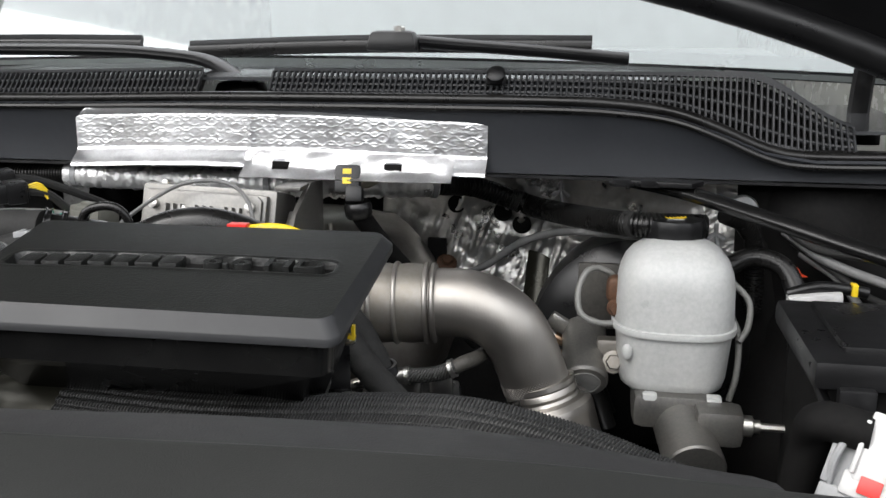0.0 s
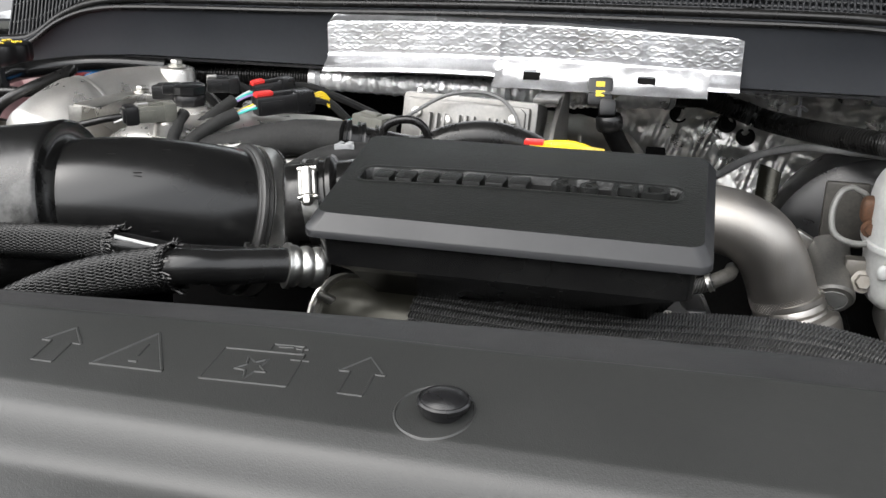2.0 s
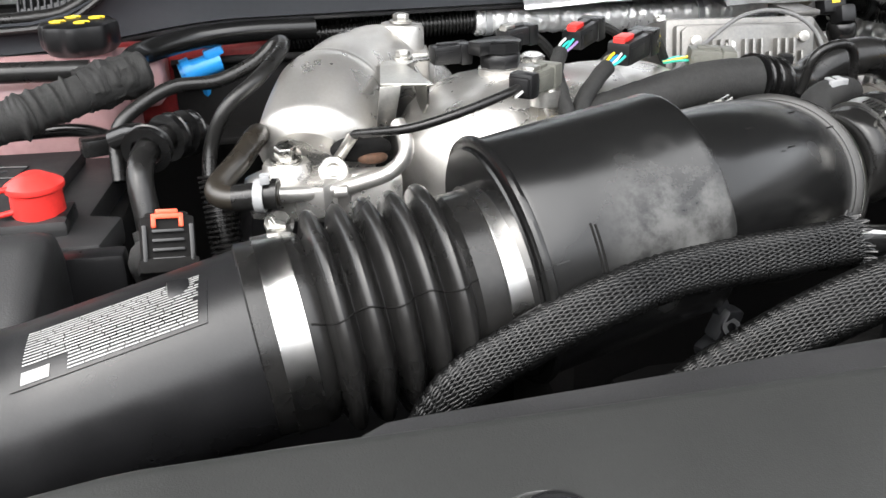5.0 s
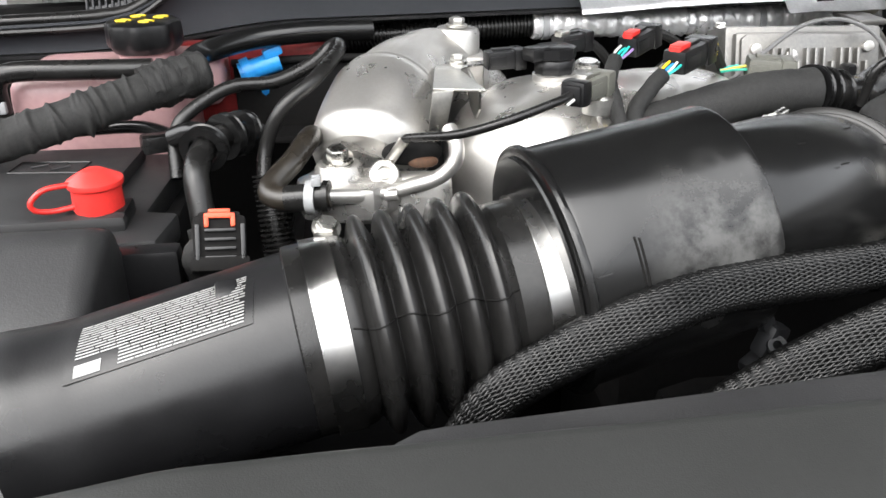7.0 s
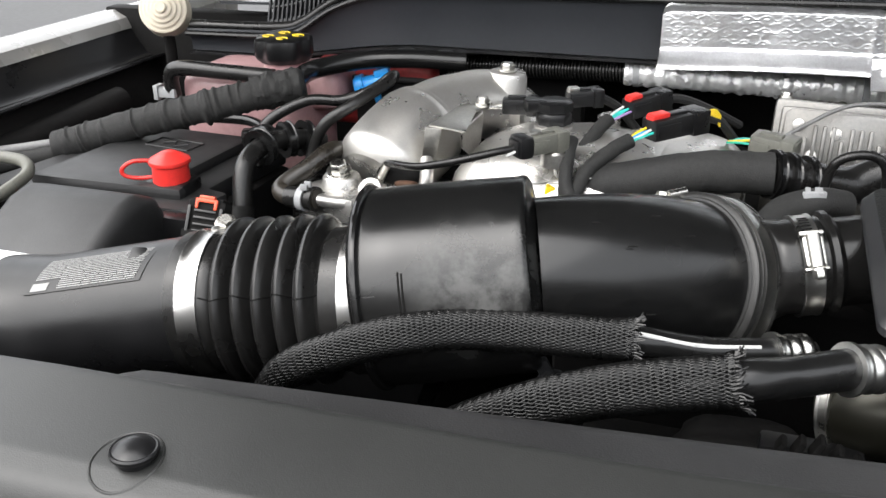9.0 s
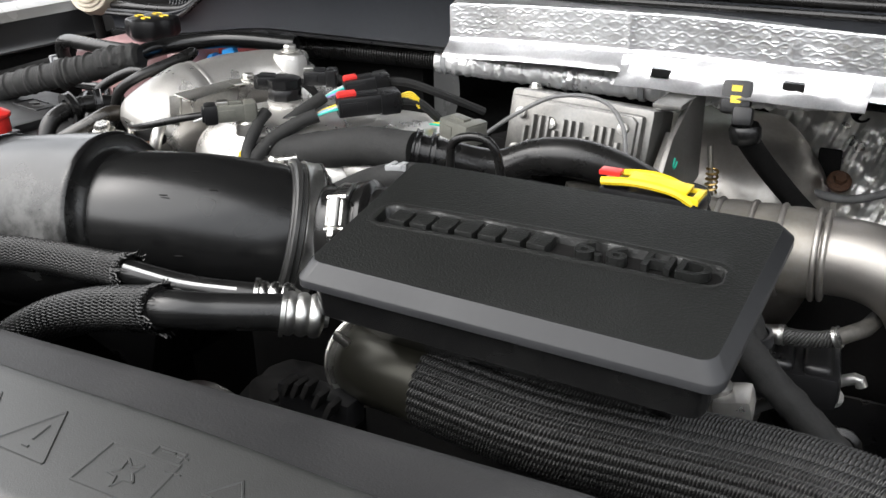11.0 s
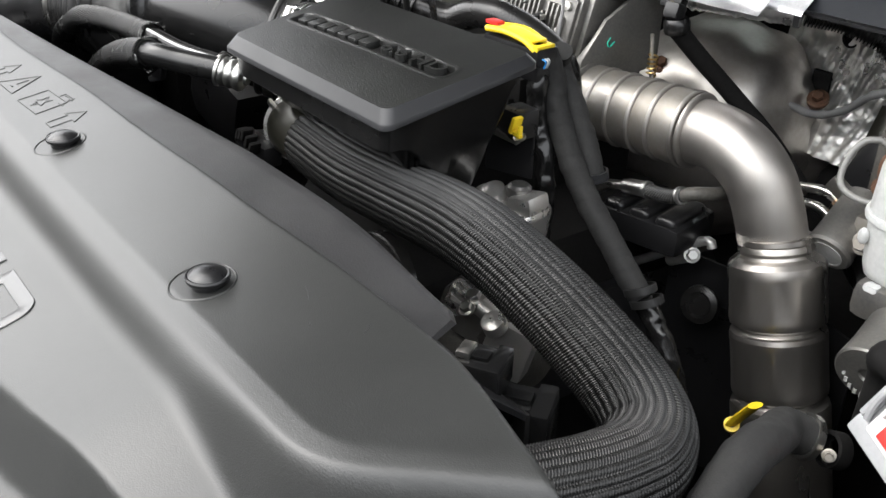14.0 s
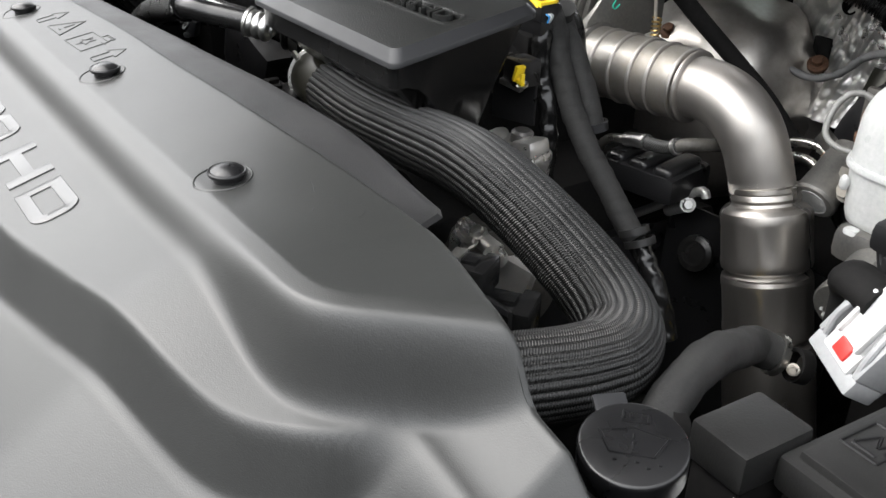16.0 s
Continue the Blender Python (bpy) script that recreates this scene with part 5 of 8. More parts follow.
part("mouth", lathe([(0.046, -0.012), (0.048, -0.010), (0.048, 0.012), (0.044, 0.014)], flex[0], fx, 40), CAST_DARK, cp, "cast flange")

# ---- sleeved hose from the intercooler ----
ih = thing("intercooler_hose", "thick intercooler hose in a ribbed woven black sleeve", "intercooler hose", (-0.05, 0.73, 1.2))
HP = [(-0.288, 0.719, 1.312), (-0.198, 0.715, 1.310), (-0.130, 0.721, 1.310), (-0.050, 0.721, 1.316), (0.011, 0.716, 1.318), (0.074, 0.716, 1.306), (0.127, 0.718, 1.287), (0.171, 0.715, 1.271), (0.206, 0.700, 1.263), (0.225, 0.670, 1.262), (0.228, 0.632, 1.267), (0.226, 0.602, 1.272), (0.221, 0.565, 1.2785), (0.216, 0.536, 1.283)]
fine_line, HPE, run = curve(HP, 900), [Vector(HP[0])], 0.0
for a, b in zip(fine_line, fine_line[1:]):
    run += (b - a).length
    if run > 0.020:
        HPE.append(b.copy())
        run = 0.0
if run > 0.010:
    HPE.append(Vector(HP[-1]))
WALES = 30
STITCHES = 4 * round(sum((b - a).length for a, b in zip(HPE, HPE[1:])) / 0.0024 / 4)


def knit(s, a):
    """Lengthwise wales, each a chain of slanted stitches."""
    row = a * WALES / (2 * math.pi)
    f = row % 1.0
    across = math.sin(math.pi * f) ** 0.6
    stitch = 0.5 + 0.5 * math.sin(2 * math.pi * (s * STITCHES + 0.85 * (f - 0.5)))
    return 1 + across * (0.034 + 0.050 * stitch) + 0.012 * math.sin(s * 23 + 1.3 * math.sin(a))


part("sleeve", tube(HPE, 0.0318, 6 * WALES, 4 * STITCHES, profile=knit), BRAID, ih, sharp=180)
part("metal_end", tube([(-0.362, 0.742, 1.300), (-0.345, 0.732, 1.306), (-0.318, 0.724, 1.311), (-0.284, 0.719, 1.312)], lambda s: 0.0325 + 0.0015 * step(s, 0.9, 0.2), 40, 20), OLIVE_ALU, ih, "tarnished aluminium end tube")
part("spring_clip", join(ring_band(0.034, 0.0372, 0.009, (-0.358, 0.739, 1.302), (1, -0.55, 0.25), 40, lip=0.001), box((-0.364, 0.712, 1.331), (0.016, 0.005, 0.007), 0.0015, (0, 20, 0))), ZINC, ih, "bright retaining clip")
part("far_end", tube([(0.221, 0.575, 1.277), (0.214, 0.520, 1.285)], 0.031, 32, 4), OLIVE_ALU, ih, "aluminium pipe end")
rng = random.Random(4)
fray = [tube([Vector(HP[-1]) + Vector((0.0335 * math.cos(a), 0, 0.0335 * math.sin(a))), Vector(HP[-1]) + Vector((0.0352 * math.cos(a + 0.05), -0.006 - 0.004 * rng.random(), 0.0352 * math.sin(a + 0.05)))], 0.0007, 4, 2) for a in span(0, 6.28, 70)]
part("frayed_edge", join(*fray), NET, ih, "frayed sleeve edge")


# ---- two netted hoses and their crimped fittings ----
def netted(name, label, pts, r, bare, fit_at, fit_dir, hose_r, strands=42, pitch=0.21):
    t = thing(name, label, "hose", pts[0], group="netted hoses")
    line = curve(pts, 90)
    fr2 = frames(line)
    ln = sum((b - a).length for a, b in zip(line, line[1:]))
    part("hose", tube(list(pts) + list(bare), hose_r, 24, 70), SATIN, t)
    out = []
    N = 200
    for sgn in (-1, 1):
        for k in range(strands):
            bm = bmesh.new()
            prev = None
            for i in range(N + 1):
                s = i / N
                q = s * (len(line) - 1)
                j = min(int(q), len(line) - 2)
                p = line[j].lerp(line[j + 1], q - j)
                tt, u, v = fr2[j]
                a = 2 * math.pi * k / strands + sgn * 2 * math.pi * s * ln / pitch
                flare = 1 + 0.12 * step(s, 0.965, 1.0)
                rad2 = r * flare + 0.0004 * sgn * math.cos(s * ln / pitch * strands * 2 * math.pi)
                w = 0.00066
                c0 = (u * math.cos(a) + v * math.sin(a))
                tang = (tt * (pitch / (2 * math.pi * r)) + sgn * (-u * math.sin(a) + v * math.cos(a))).normalized()
                side = tang.cross(c0).normalized() * w
                ring = [bm.verts.new(p + c0 * rad2 - side), bm.verts.new(p + c0 * (rad2 + 0.0008)), bm.verts.new(p + c0 * rad2 + side)]
                if prev:
                    for m in range(2):
                        bm.faces.new((prev[m], prev[m + 1], ring[m + 1], ring[m]))
                prev = ring
            out.append(bm)
    part("net_sleeve", join(*out), NET, t, "braided nylon net sleeve", sharp=180)
    rnd = random.Random(len(label))
    p, (tt, u, v) = line[-1], fr2[-1]
    loose = []
    for k in range(44):
        a = 2 * math.pi * k / 44 + rnd.uniform(-0.05, 0.05)
        c0 = u * math.cos(a) + v * math.sin(a)
        q = p + c0 * r * 1.10
        loose.append(tube([q - tt * 0.004, q + tt * 0.002, q + tt * rnd.uniform(0.003, 0.008) + c0 * rnd.uniform(0.0, 0.004) + c0.cross(tt) * rnd.uniform(-0.003, 0.003)], 0.0006, 4, 4))
    part("frayed_end", join(*loose), NET, t, "frayed loose strands")
    part("under_sleeve", tube(pts, r - 0.0012, 24, 60), MATT, t, "dark weave beneath")
    f = Vector(fit_dir).normalized()
    crimp = []
    for k in range(41):
        crimp.append((hose_r + 0.0006 + 0.0022 * abs(math.sin(math.pi * 3 * k / 40)) ** 0.7, 0.027 * k / 40))
    c = part("crimp", lathe([(hose_r, -0.001)] + crimp + [(0.008, 0.029), (0.007, 0.032)], fit_at, f, 28), FERRULE, t, "crimped aluminium ferrule")
    part("collar", ring_band(hose_r, hose_r + 0.0042, 0.003, fit_at, f, 28), FERRULE, c)
    return t


netted("coolant_hose", "black hose in a loose netted sleeve arching over the fan shroud", [(-0.775, 0.606, 1.26), (-0.757, 0.604, 1.300), (-0.734, 0.603, 1.339), (-0.693, 0.606, 1.363), (-0.653, 0.609, 1.379), (-0.616, 0.622, 1.383), (-0.577, 0.630, 1.384), (-0.539, 0.632, 1.386), (-0.501, 0.636, 1.387)], 0.0128,
       [(-0.461, 0.655, 1.376), (-0.422, 0.676, 1.370), (-0.400, 0.692, 1.366)], (-0.416, 0.680, 1.3685), (0.8, 0.55, -0.13), 0.0098, 34)
netted("coolant_hose", "black hose in a netted sleeve with printed marking", [(-0.690, 0.600, 1.255), (-0.632, 0.601, 1.302), (-0.563, 0.602, 1.345), (-0.499, 0.604, 1.371), (-0.436, 0.608, 1.386)], 0.0156,
       [(-0.405, 0.630, 1.382), (-0.366, 0.664, 1.376)], (-0.372, 0.659, 1.3765), (0.8, 0.62, -0.2), 0.0130, 40, 0.30)

upper, lower = [o for o in scene.collection.objects if o.name.startswith("coolant_hose")]
part("white_stripe", tube([(-0.497, 0.6300, 1.3955), (-0.461, 0.6480, 1.3835), (-0.424, 0.6685, 1.3775)], 0.0016, 8, 20), WHITE, upper, "white stripe")
for k in range(5):
    p = Vector((-0.412, 0.6185, 1.3905)) + Vector((0.006 * k, 0.0048 * k, -0.0016 * k))
    part("print_bar", box(p, (0.0036, 0.0034, 0.0008), 0, (42, 10, 38)), PALE_PRINT, lower)


# ---- cast intake manifold and what sits on it ----
man = thing("intake_manifold", "bare cast aluminium intake manifold with a curved runner", "intake manifold", (-0.65, 0.97, 1.25))
part("plenum", join(blob((-0.600, 0.963, 1.345), (0.125, 0.098, 0.076), 2.5, rough=0.04), blob((-0.52, 0.985, 1.370), (0.075, 0.085, 0.042), 3)), CAST, man)
RUN = [(-0.812, 0.872, 1.325), (-0.799, 0.905, 1.360), (-0.786, 0.945, 1.384), (-0.769, 0.995, 1.403), (-0.747, 1.035, 1.412), (-0.716, 1.070, 1.408), (-0.68, 1.09, 1.37)]
part("barrel", tube([(-0.7955, 0.914, 1.366), (-0.786, 0.945, 1.384), (-0.777, 0.972, 1.3955), (-0.769, 0.995, 1.403)], lambda s: 0.0500 - 0.012 * (1 - min(1, s / 0.22)) ** 2 - 0.0045 * step(s, 0.80, 1.0), 48, 40), CAST, man, "wide cast runner barrel")
part("runner", tube(RUN[2:], lambda s: 0.0430 - 0.006 * step(s, 0.2, 0.6), 48, 40), CAST, man, "curved runner")
ra = Vector(RUN[3]) - Vector(RUN[2])
part("casting_seam", lathe([(0.040, -0.004), (0.0470, -0.003), (0.0478, 0), (0.0470, 0.003), (0.040, 0.004)], Vector(RUN[3]) - ra * 0.10, ra + Vector((0, 0, -0.004)), 48), CAST, man, "raised casting seam")
part("mount_flange", join(prism([(-0.845, 0.855), (-0.79, 0.845), (-0.765, 0.875), (-0.775, 0.90), (-0.83, 0.91), (-0.85, 0.885)], 1.345, 1.372, 0.006), lathe([(0.021, 0), (0.0185, 0.017), (0.0165, 0.020), (0, 0.020)], (-0.816, 0.882, 1.362), (0, 0, 1), 28)), CAST, man)
part("flange_bolt", join(lathe([(0.0125, 0), (0.0125, 0.002), (0.011, 0.003), (0, 0.003)], (-0.816, 0.878, 1.384), (0, -0.25, 1), 30), hexbolt((-0.816, 0.8775, 1.387), (0, -0.25, 1), 0.015)), ZINC, man)
part("port_hole", blob((-0.758, 0.890, 1.385), (0.024, 0.010, 0.010), 2.2, 24, 14), MATT, man, "dark opening under the runner")
part("port_rust", blob((-0.750, 0.8835, 1.379), (0.012, 0.006, 0.005), 2.2, 20, 12), IRON, man, "rusty edge in the opening")
part("probe_seat", lathe([(0.0065, -0.006), (0.0115, -0.005), (0.0115, 0.0), (0.0100, 0.0012), (0.0062, 0.0012), (0.0055, -0.003), (0, -0.003)], (-0.781, 0.8685, 1.376), (0.1, -0.75, 0.65), 28), CAST, man, "cast seat of the probe")
part("rail", tube([(-0.828, 0.842, 1.370), (-0.805, 0.850, 1.366), (-0.782, 0.858, 1.364), (-0.762, 0.864, 1.366), (-0.740, 0.867, 1.371), (-0.727, 0.868, 1.382), (-0.725, 0.872, 1.395), (-0.729, 0.884, 1.405)], 0.0062, 14, 40), CAST, man, "cast coolant rail")
part("valley_wall", box((-0.770, 0.885, 1.350), (0.085, 0.030, 0.040), 0.010, (-10, 0, -6), segs=3), CAST, man)
part("top_boss", join(lathe([(0.023, -0.05), (0.021, 0.010), (0.019, 0.014), (0, 0.014)], (-0.702, 1.066, 1.434), (0.05, 0, 1), 24), prism([(-0.725, 1.045), (-0.68, 1.04), (-0.675, 1.085), (-0.72, 1.09)], 1.39, 1.425, 0.004)), CAST, man)
part("top_bolt", hexbolt((-0.702, 1.066, 1.449), (0.05, 0, 1), 0.013), ZINC, man)
part("port_block", join(box((-0.8085, 0.866, 1.352), (0.026, 0.022, 0.026), 0.007, (-18, 0, -12), segs=3), box((-0.790, 0.860, 1.360), (0.024, 0.012, 0.020), 0.004, (0, 0, -12)), tube([(-0.792, 0.858, 1.362), (-0.772, 0.854, 1.364)], 0.0048, 14, 4)), CAST, man, "cast coolant port block")
for k in range(2):
    part("paint_mark", box((-0.8065 + 0.008 * k, 0.8535 + 0.001 * k, 1.354 - 0.003 * k), (0.0016, 0.0008, 0.008), 0.0002, (-18, 0, -12)), PURPLE, man, "faint purple paint mark")
bent = [prism([(-0.738, 0.915), (-0.697, 0.902), (-0.709, 0.976), (-0.731, 0.982)], 1.4270, 1.4292, 0.0008), prism([(-0.709, 0.976), (-0.731, 0.982), (-0.728, 0.996), (-0.672, 1.012), (-0.668, 1.002), (-0.700, 0.990)], 1.4270, 1.4292, 0.0008),
        prism([(0.902, 1.428), (0.976, 1.428), (0.965, 1.400), (0.930, 1.398), (0.906, 1.412)], -0.703, -0.7008, 0.0006, "x"), prism([(-0.739, 1.428), (-0.722, 1.428), (-0.729, 1.396), (-0.743, 1.396)], 0.908, 0.911, 0.0008, "y")]
part("bracket", join(*bent), ZINC, man, "folded steel bracket")
part("bracket_bolt", hexbolt((-0.709, 1.000, 1.4292), (0, 0, 1), 0.011), ZINC, man)
for x, y, z in ((-0.60, 0.895, 1.405), (-0.52, 0.93, 1.395), (-0.585, 1.03, 1.412)):
    part("boss", lathe([(0.012, -0.015), (0.0115, 0.006), (0.009, 0.008), (0, 0.008)], (x, y, z), (0, -0.1, 1), 20), CAST, man)
part("stamp_ring", lathe([(0.0085, 0), (0.0085, 0.001), (0.0095, 0.001), (0.0095, 0)], (-0.618, 0.858, 1.381), (0, -0.75, 0.65), 24), CAST, man)

engine = thing("engine_block", "dull black engine block and heads under the covers", "engine", (-0.35, 0.95, 0.9))
part("block", box((-0.36, 0.98, 0.98), (0.42, 0.44, 0.42), 0.04), MATT, engine)
for x in (-0.80, -0.19):
    part("rocker_cover", box((x, 1.03, 1.19 if x < -0.5 else 1.03), (0.17, 0.42, 0.12), 0.03, (0, 18 if x < -0.5 else -18, 0)), BLACK, engine)
part("valley", box((-0.43, 1.02, 1.225), (0.34, 0.36, 0.20), 0.03), MATT, engine)
rng = random.Random(11)
for k in range(26):
    x, y, z = rng.uniform(-0.55, -0.24), rng.uniform(0.86, 1.18), rng.uniform(1.29, 1.335)
    part("casting_rib", box((x, y, z), (rng.uniform(0.02, 0.06), rng.uniform(0.012, 0.04), rng.uniform(0.02, 0.05)), 0.004, (0, 0, rng.uniform(-40, 40))), DIM_CAST if k % 3 == 0 else MATT, engine)


def plug(name, label, at, turn, size, body_mat, tab=None, wires=(), tail=None):
    """Electrical connector: housing with ribs and latch, pale or red lock tab, wires out of the back."""
    t = thing(name, label, "connector", at, group="connectors")
    m = pose(*at, *turn)
    sx, sy, sz = size
    body = [box((0, 0, 0), size, 0.003), box((sx * 0.32, 0, 0), (sx * 0.3, sy * 1.14, sz * 1.14), 0.002), box((-sx * 0.1, 0, sz * 0.52), (sx * 0.5, sy * 0.4, sz * 0.22), 0.0015)]
    for k in (-1, 1):
        body.append(box((-sx * 0.25, k * sy * 0.5, 0), (sx * 0.4, 0.002, sz * 0.5), 0.0006))
    part("housing", moved(join(*body), m), body_mat, t)
    if tab:
        part("lock_tab", moved(join(box((-sx * 0.33, 0, sz * 0.6), (sx * 0.28, sy * 0.55, sz * 0.24), 0.0015), box((-sx * 0.46, 0, sz * 0.45), (sx * 0.06, sy * 0.5, sz * 0.4), 0.001)), m), tab, t, "coloured lock tab")
    for k, mt in enumerate(wires):
        o = (k - (len(wires) - 1) / 2) * sy * 0.8 / max(1, len(wires))
        pts = [m @ Vector((-sx * 0.5, o, -0.001 + 0.002 * (k % 2))), m @ Vector((-sx * 0.5 - 0.010, o * 1.1, -0.002)), m @ Vector((-sx * 0.5 - 0.022, o * 0.5, -0.006))]
        part("wire", tube(pts, 0.0012, 6, 8), mt, t)
    if tail:
        part("tail", tube([m @ Vector((sx * 0.4, 0, 0))] + [Vector(p) for p in tail], 0.0045, 8, 16), CLOTH, t, "taped wire tail")
    return t


WIRES = (TEAL, WHITE, BLUE, YELLOW, GREY_CONN)
plug("wire_connector", "black connector with a red lock tab and teal wires", (-0.545, 1.002, 1.442), (0, -6, 46), (0.048, 0.019, 0.018), BLACK, RED, (PURPLE, TEAL, TEAL, WHITE), [(-0.515, 1.035, 1.440), (-0.49, 1.06, 1.425), (-0.46, 1.10, 1.40)])
plug("wire_connector", "long black connector with a red lock tab and coloured wires", (-0.513, 0.961, 1.436), (0, -2, 46), (0.064, 0.021, 0.020), BLACK, RED, WIRES, [(-0.478, 0.998, 1.432), (-0.462, 1.015, 1.41)])
plug("wire_connector", "grey connector with green wires", (-0.425, 0.995, 1.412), (0, 5, -15), (0.042, 0.026, 0.020), GREY_CONN, None, (GREEN, YELLOW, TEAL))
part_y = thing("yellow_wires", "short yellow wires out of the long connector", "wires", (-0.486, 0.990, 1.44))
for k in range(4):
    part("wire", tube([(-0.492, 0.982, 1.441 - 0.003 * k), (-0.482, 0.990, 1.444 - 0.002 * k), (-0.476, 0.996, 1.436 - 0.003 * k)], 0.0012, 6, 8), YELLOW, part_y)
sens = plug("pressure_sensor", "grey-green pressure sensor plug on the manifold", (-0.617, 0.883, 1.433), (0, 0, 47), (0.040, 0.018, 0.017), GREY_CONN, ZINC, (WHITE, WHITE))
part("nose", moved(join(box((-0.025, 0, 0), (0.014, 0.021, 0.020), 0.004), box((-0.031, 0, 0), (0.006, 0.016, 0.014), 0.002)), pose(-0.617, 0.883, 1.433, 0, 0, 47)), BLACK, sens, "black plug nose")
part("foot", lathe([(0.013, -0.018), (0.012, -0.006), (0.010, -0.004), (0, -0.004)], (-0.610, 0.890, 1.428), (0, 0, 1), 20), ZINC, sens)
part("lead", tube([(-0.640, 0.859, 1.432), (-0.655, 0.848, 1.430), (-0.690, 0.840, 1.421), (-0.725, 0.846, 1.411), (-0.756, 0.866, 1.404), (-0.765, 0.874, 1.400), (-0.775, 0.882, 1.384), (-0.783, 0.885, 1.372)], 0.0036, 10, 40), RUBBER, sens, "black sensor lead")
part("probe", join(tube([(-0.764, 0.873, 1.401), (-0.778, 0.883, 1.378)], 0.0042, 10, 4), lathe([(0.010, 0), (0.010, 0.004), (0.005, 0.006), (0, 0.006)], (-0.784, 0.886, 1.366), (0.3, -0.3, 1), 16)), ZINC, sens)
cap = thing("pressure_sender", "black flat-sided pressure sender on the manifold", "sensor", (-0.629, 0.969, 1.42))
part("body", join(lathe([(0.0165, 0), (0.0175, 0.003), (0.0175, 0.011), (0.0160, 0.013), (0.0185, 0.014), (0.0185, 0.022), (0.016, 0.0235), (0, 0.0235)], (-0.629, 0.969, 1.424), (0, 0, 1), 8), box((-0.646, 0.962, 1.443), (0.020, 0.016, 0.012), 0.003, (0, 0, 30))), BLACK, cap)
part("seat", lathe([(0.019, -0.02), (0.019, 0.002), (0.015, 0.003), (0, 0.003)], (-0.629, 0.969, 1.422), (0, 0, 1), 24), CAST, cap, "cast seat")
for at, rz in (((-0.606, 1.003, 1.443), 30), ((-0.668, 0.992, 1.433), 10)):
    plug("sensor_plug", "small black sensor plug with a metal clip", at, (0, 0, rz), (0.036, 0.018, 0.016), BLACK, ZINC if rz == 30 else None, (), [(at[0] + 0.03, at[1] + 0.02, 1.430), (at[0] + 0.05, at[1] + 0.03, 1.405)])

# taped branches of the harness
har = thing("wiring_harness", "cloth-taped wiring harness branching over the manifold", "wiring harness", (-0.58, 0.88, 1.38))
for pts, r in (([(-0.576, 0.969, 1.433), (-0.585, 0.950, 1.424), (-0.596, 0.915, 1.408), (-0.598, 0.885, 1.396), (-0.592, 0.862, 1.380)], 0.0064), ([(-0.549, 0.924, 1.428), (-0.562, 0.910, 1.422), (-0.580, 0.890, 1.408), (-0.588, 0.862, 1.388)], 0.0068),
               ([(-0.598, 0.905, 1.430), (-0.598, 0.890, 1.420), (-0.592, 0.865, 1.395), (-0.560, 0.852, 1.372), (-0.50, 0.86, 1.372)], 0.0060)):
    part("branch", taped(pts, r, None, 14), CLOTH, har)
part("trunk", taped([(-0.66, 0.885, 1.355), (-0.622, 0.893, 1.377), (-0.551, 0.900, 1.396), (-0.481, 0.905, 1.412), (-0.425, 0.910, 1.414)], 0.0178, 9, 28, 0.03), CLOTH, har, "thick taped trunk")
part("yellow_tag", box((-0.612, 0.880, 1.386), (0.010, 0.010, 0.016), 0.002, (0, 20, 20)), YELLOW, har, "yellow tape tag")
part("dash_stitch", tube([(-0.635, 0.880, 1.392), (-0.60, 0.880, 1.400), (-0.575, 0.881, 1.404)], 0.0006, 5, 10), PALE_PRINT, har)
cool = thing("coolant_pipe", "thick black coolant hose with ribbed clamps", "coolant hose", (-0.33, 0.96, 1.38))
part("hose", tube([(-0.43, 0.912, 1.413), (-0.395, 0.930, 1.404), (-0.360, 0.952, 1.396), (-0.325, 0.962, 1.409), (-0.285, 0.968, 1.412), (-0.245, 0.985, 1.396), (-0.215, 1.0, 1.370), (-0.205, 1.005, 1.33)], 0.0175, 24, 60), RUBBER, cool)
for s in (-0.425, -0.413, -0.398):
    part("clamp", ring_band(0.017, 0.0205, 0.006, (s, 0.913 + (s + 0.425) * 0.6, 1.4125 - (s + 0.425) * 0.3), (1, 0.5, -0.2), 28, lip=0.001), SATIN, cool, "black band clamp")
solo("vent_hose", tube([(-0.385, 0.905, 1.400), (-0.378, 0.900, 1.432), (-0.355, 0.902, 1.440), (-0.340, 0.906, 1.430), (-0.335, 0.910, 1.400)], 0.0040, 12, 30), RUBBER, "short looped black vent hose", "hose")
solo("vent_hose", tube([(-0.43, 0.80, 1.405), (-0.415, 0.83, 1.412), (-0.39, 0.845, 1.416), (-0.37, 0.86, 1.41)], 0.012, 16, 24), CLOTH, "taped short hose behind the intake cuff", "hose")
solo("wire_clip", join(box((-0.395, 0.835, 1.424), (0.018, 0.004, 0.008), 0.001, (0, 0, 20)), box((-0.392, 0.840, 1.427), (0.006, 0.012, 0.003), 0.001), box((-0.400, 0.838, 1.427), (0.004, 0.012, 0.003), 0.001)), LIGHT_GREY, "white plastic wire clip on hose", "clip")

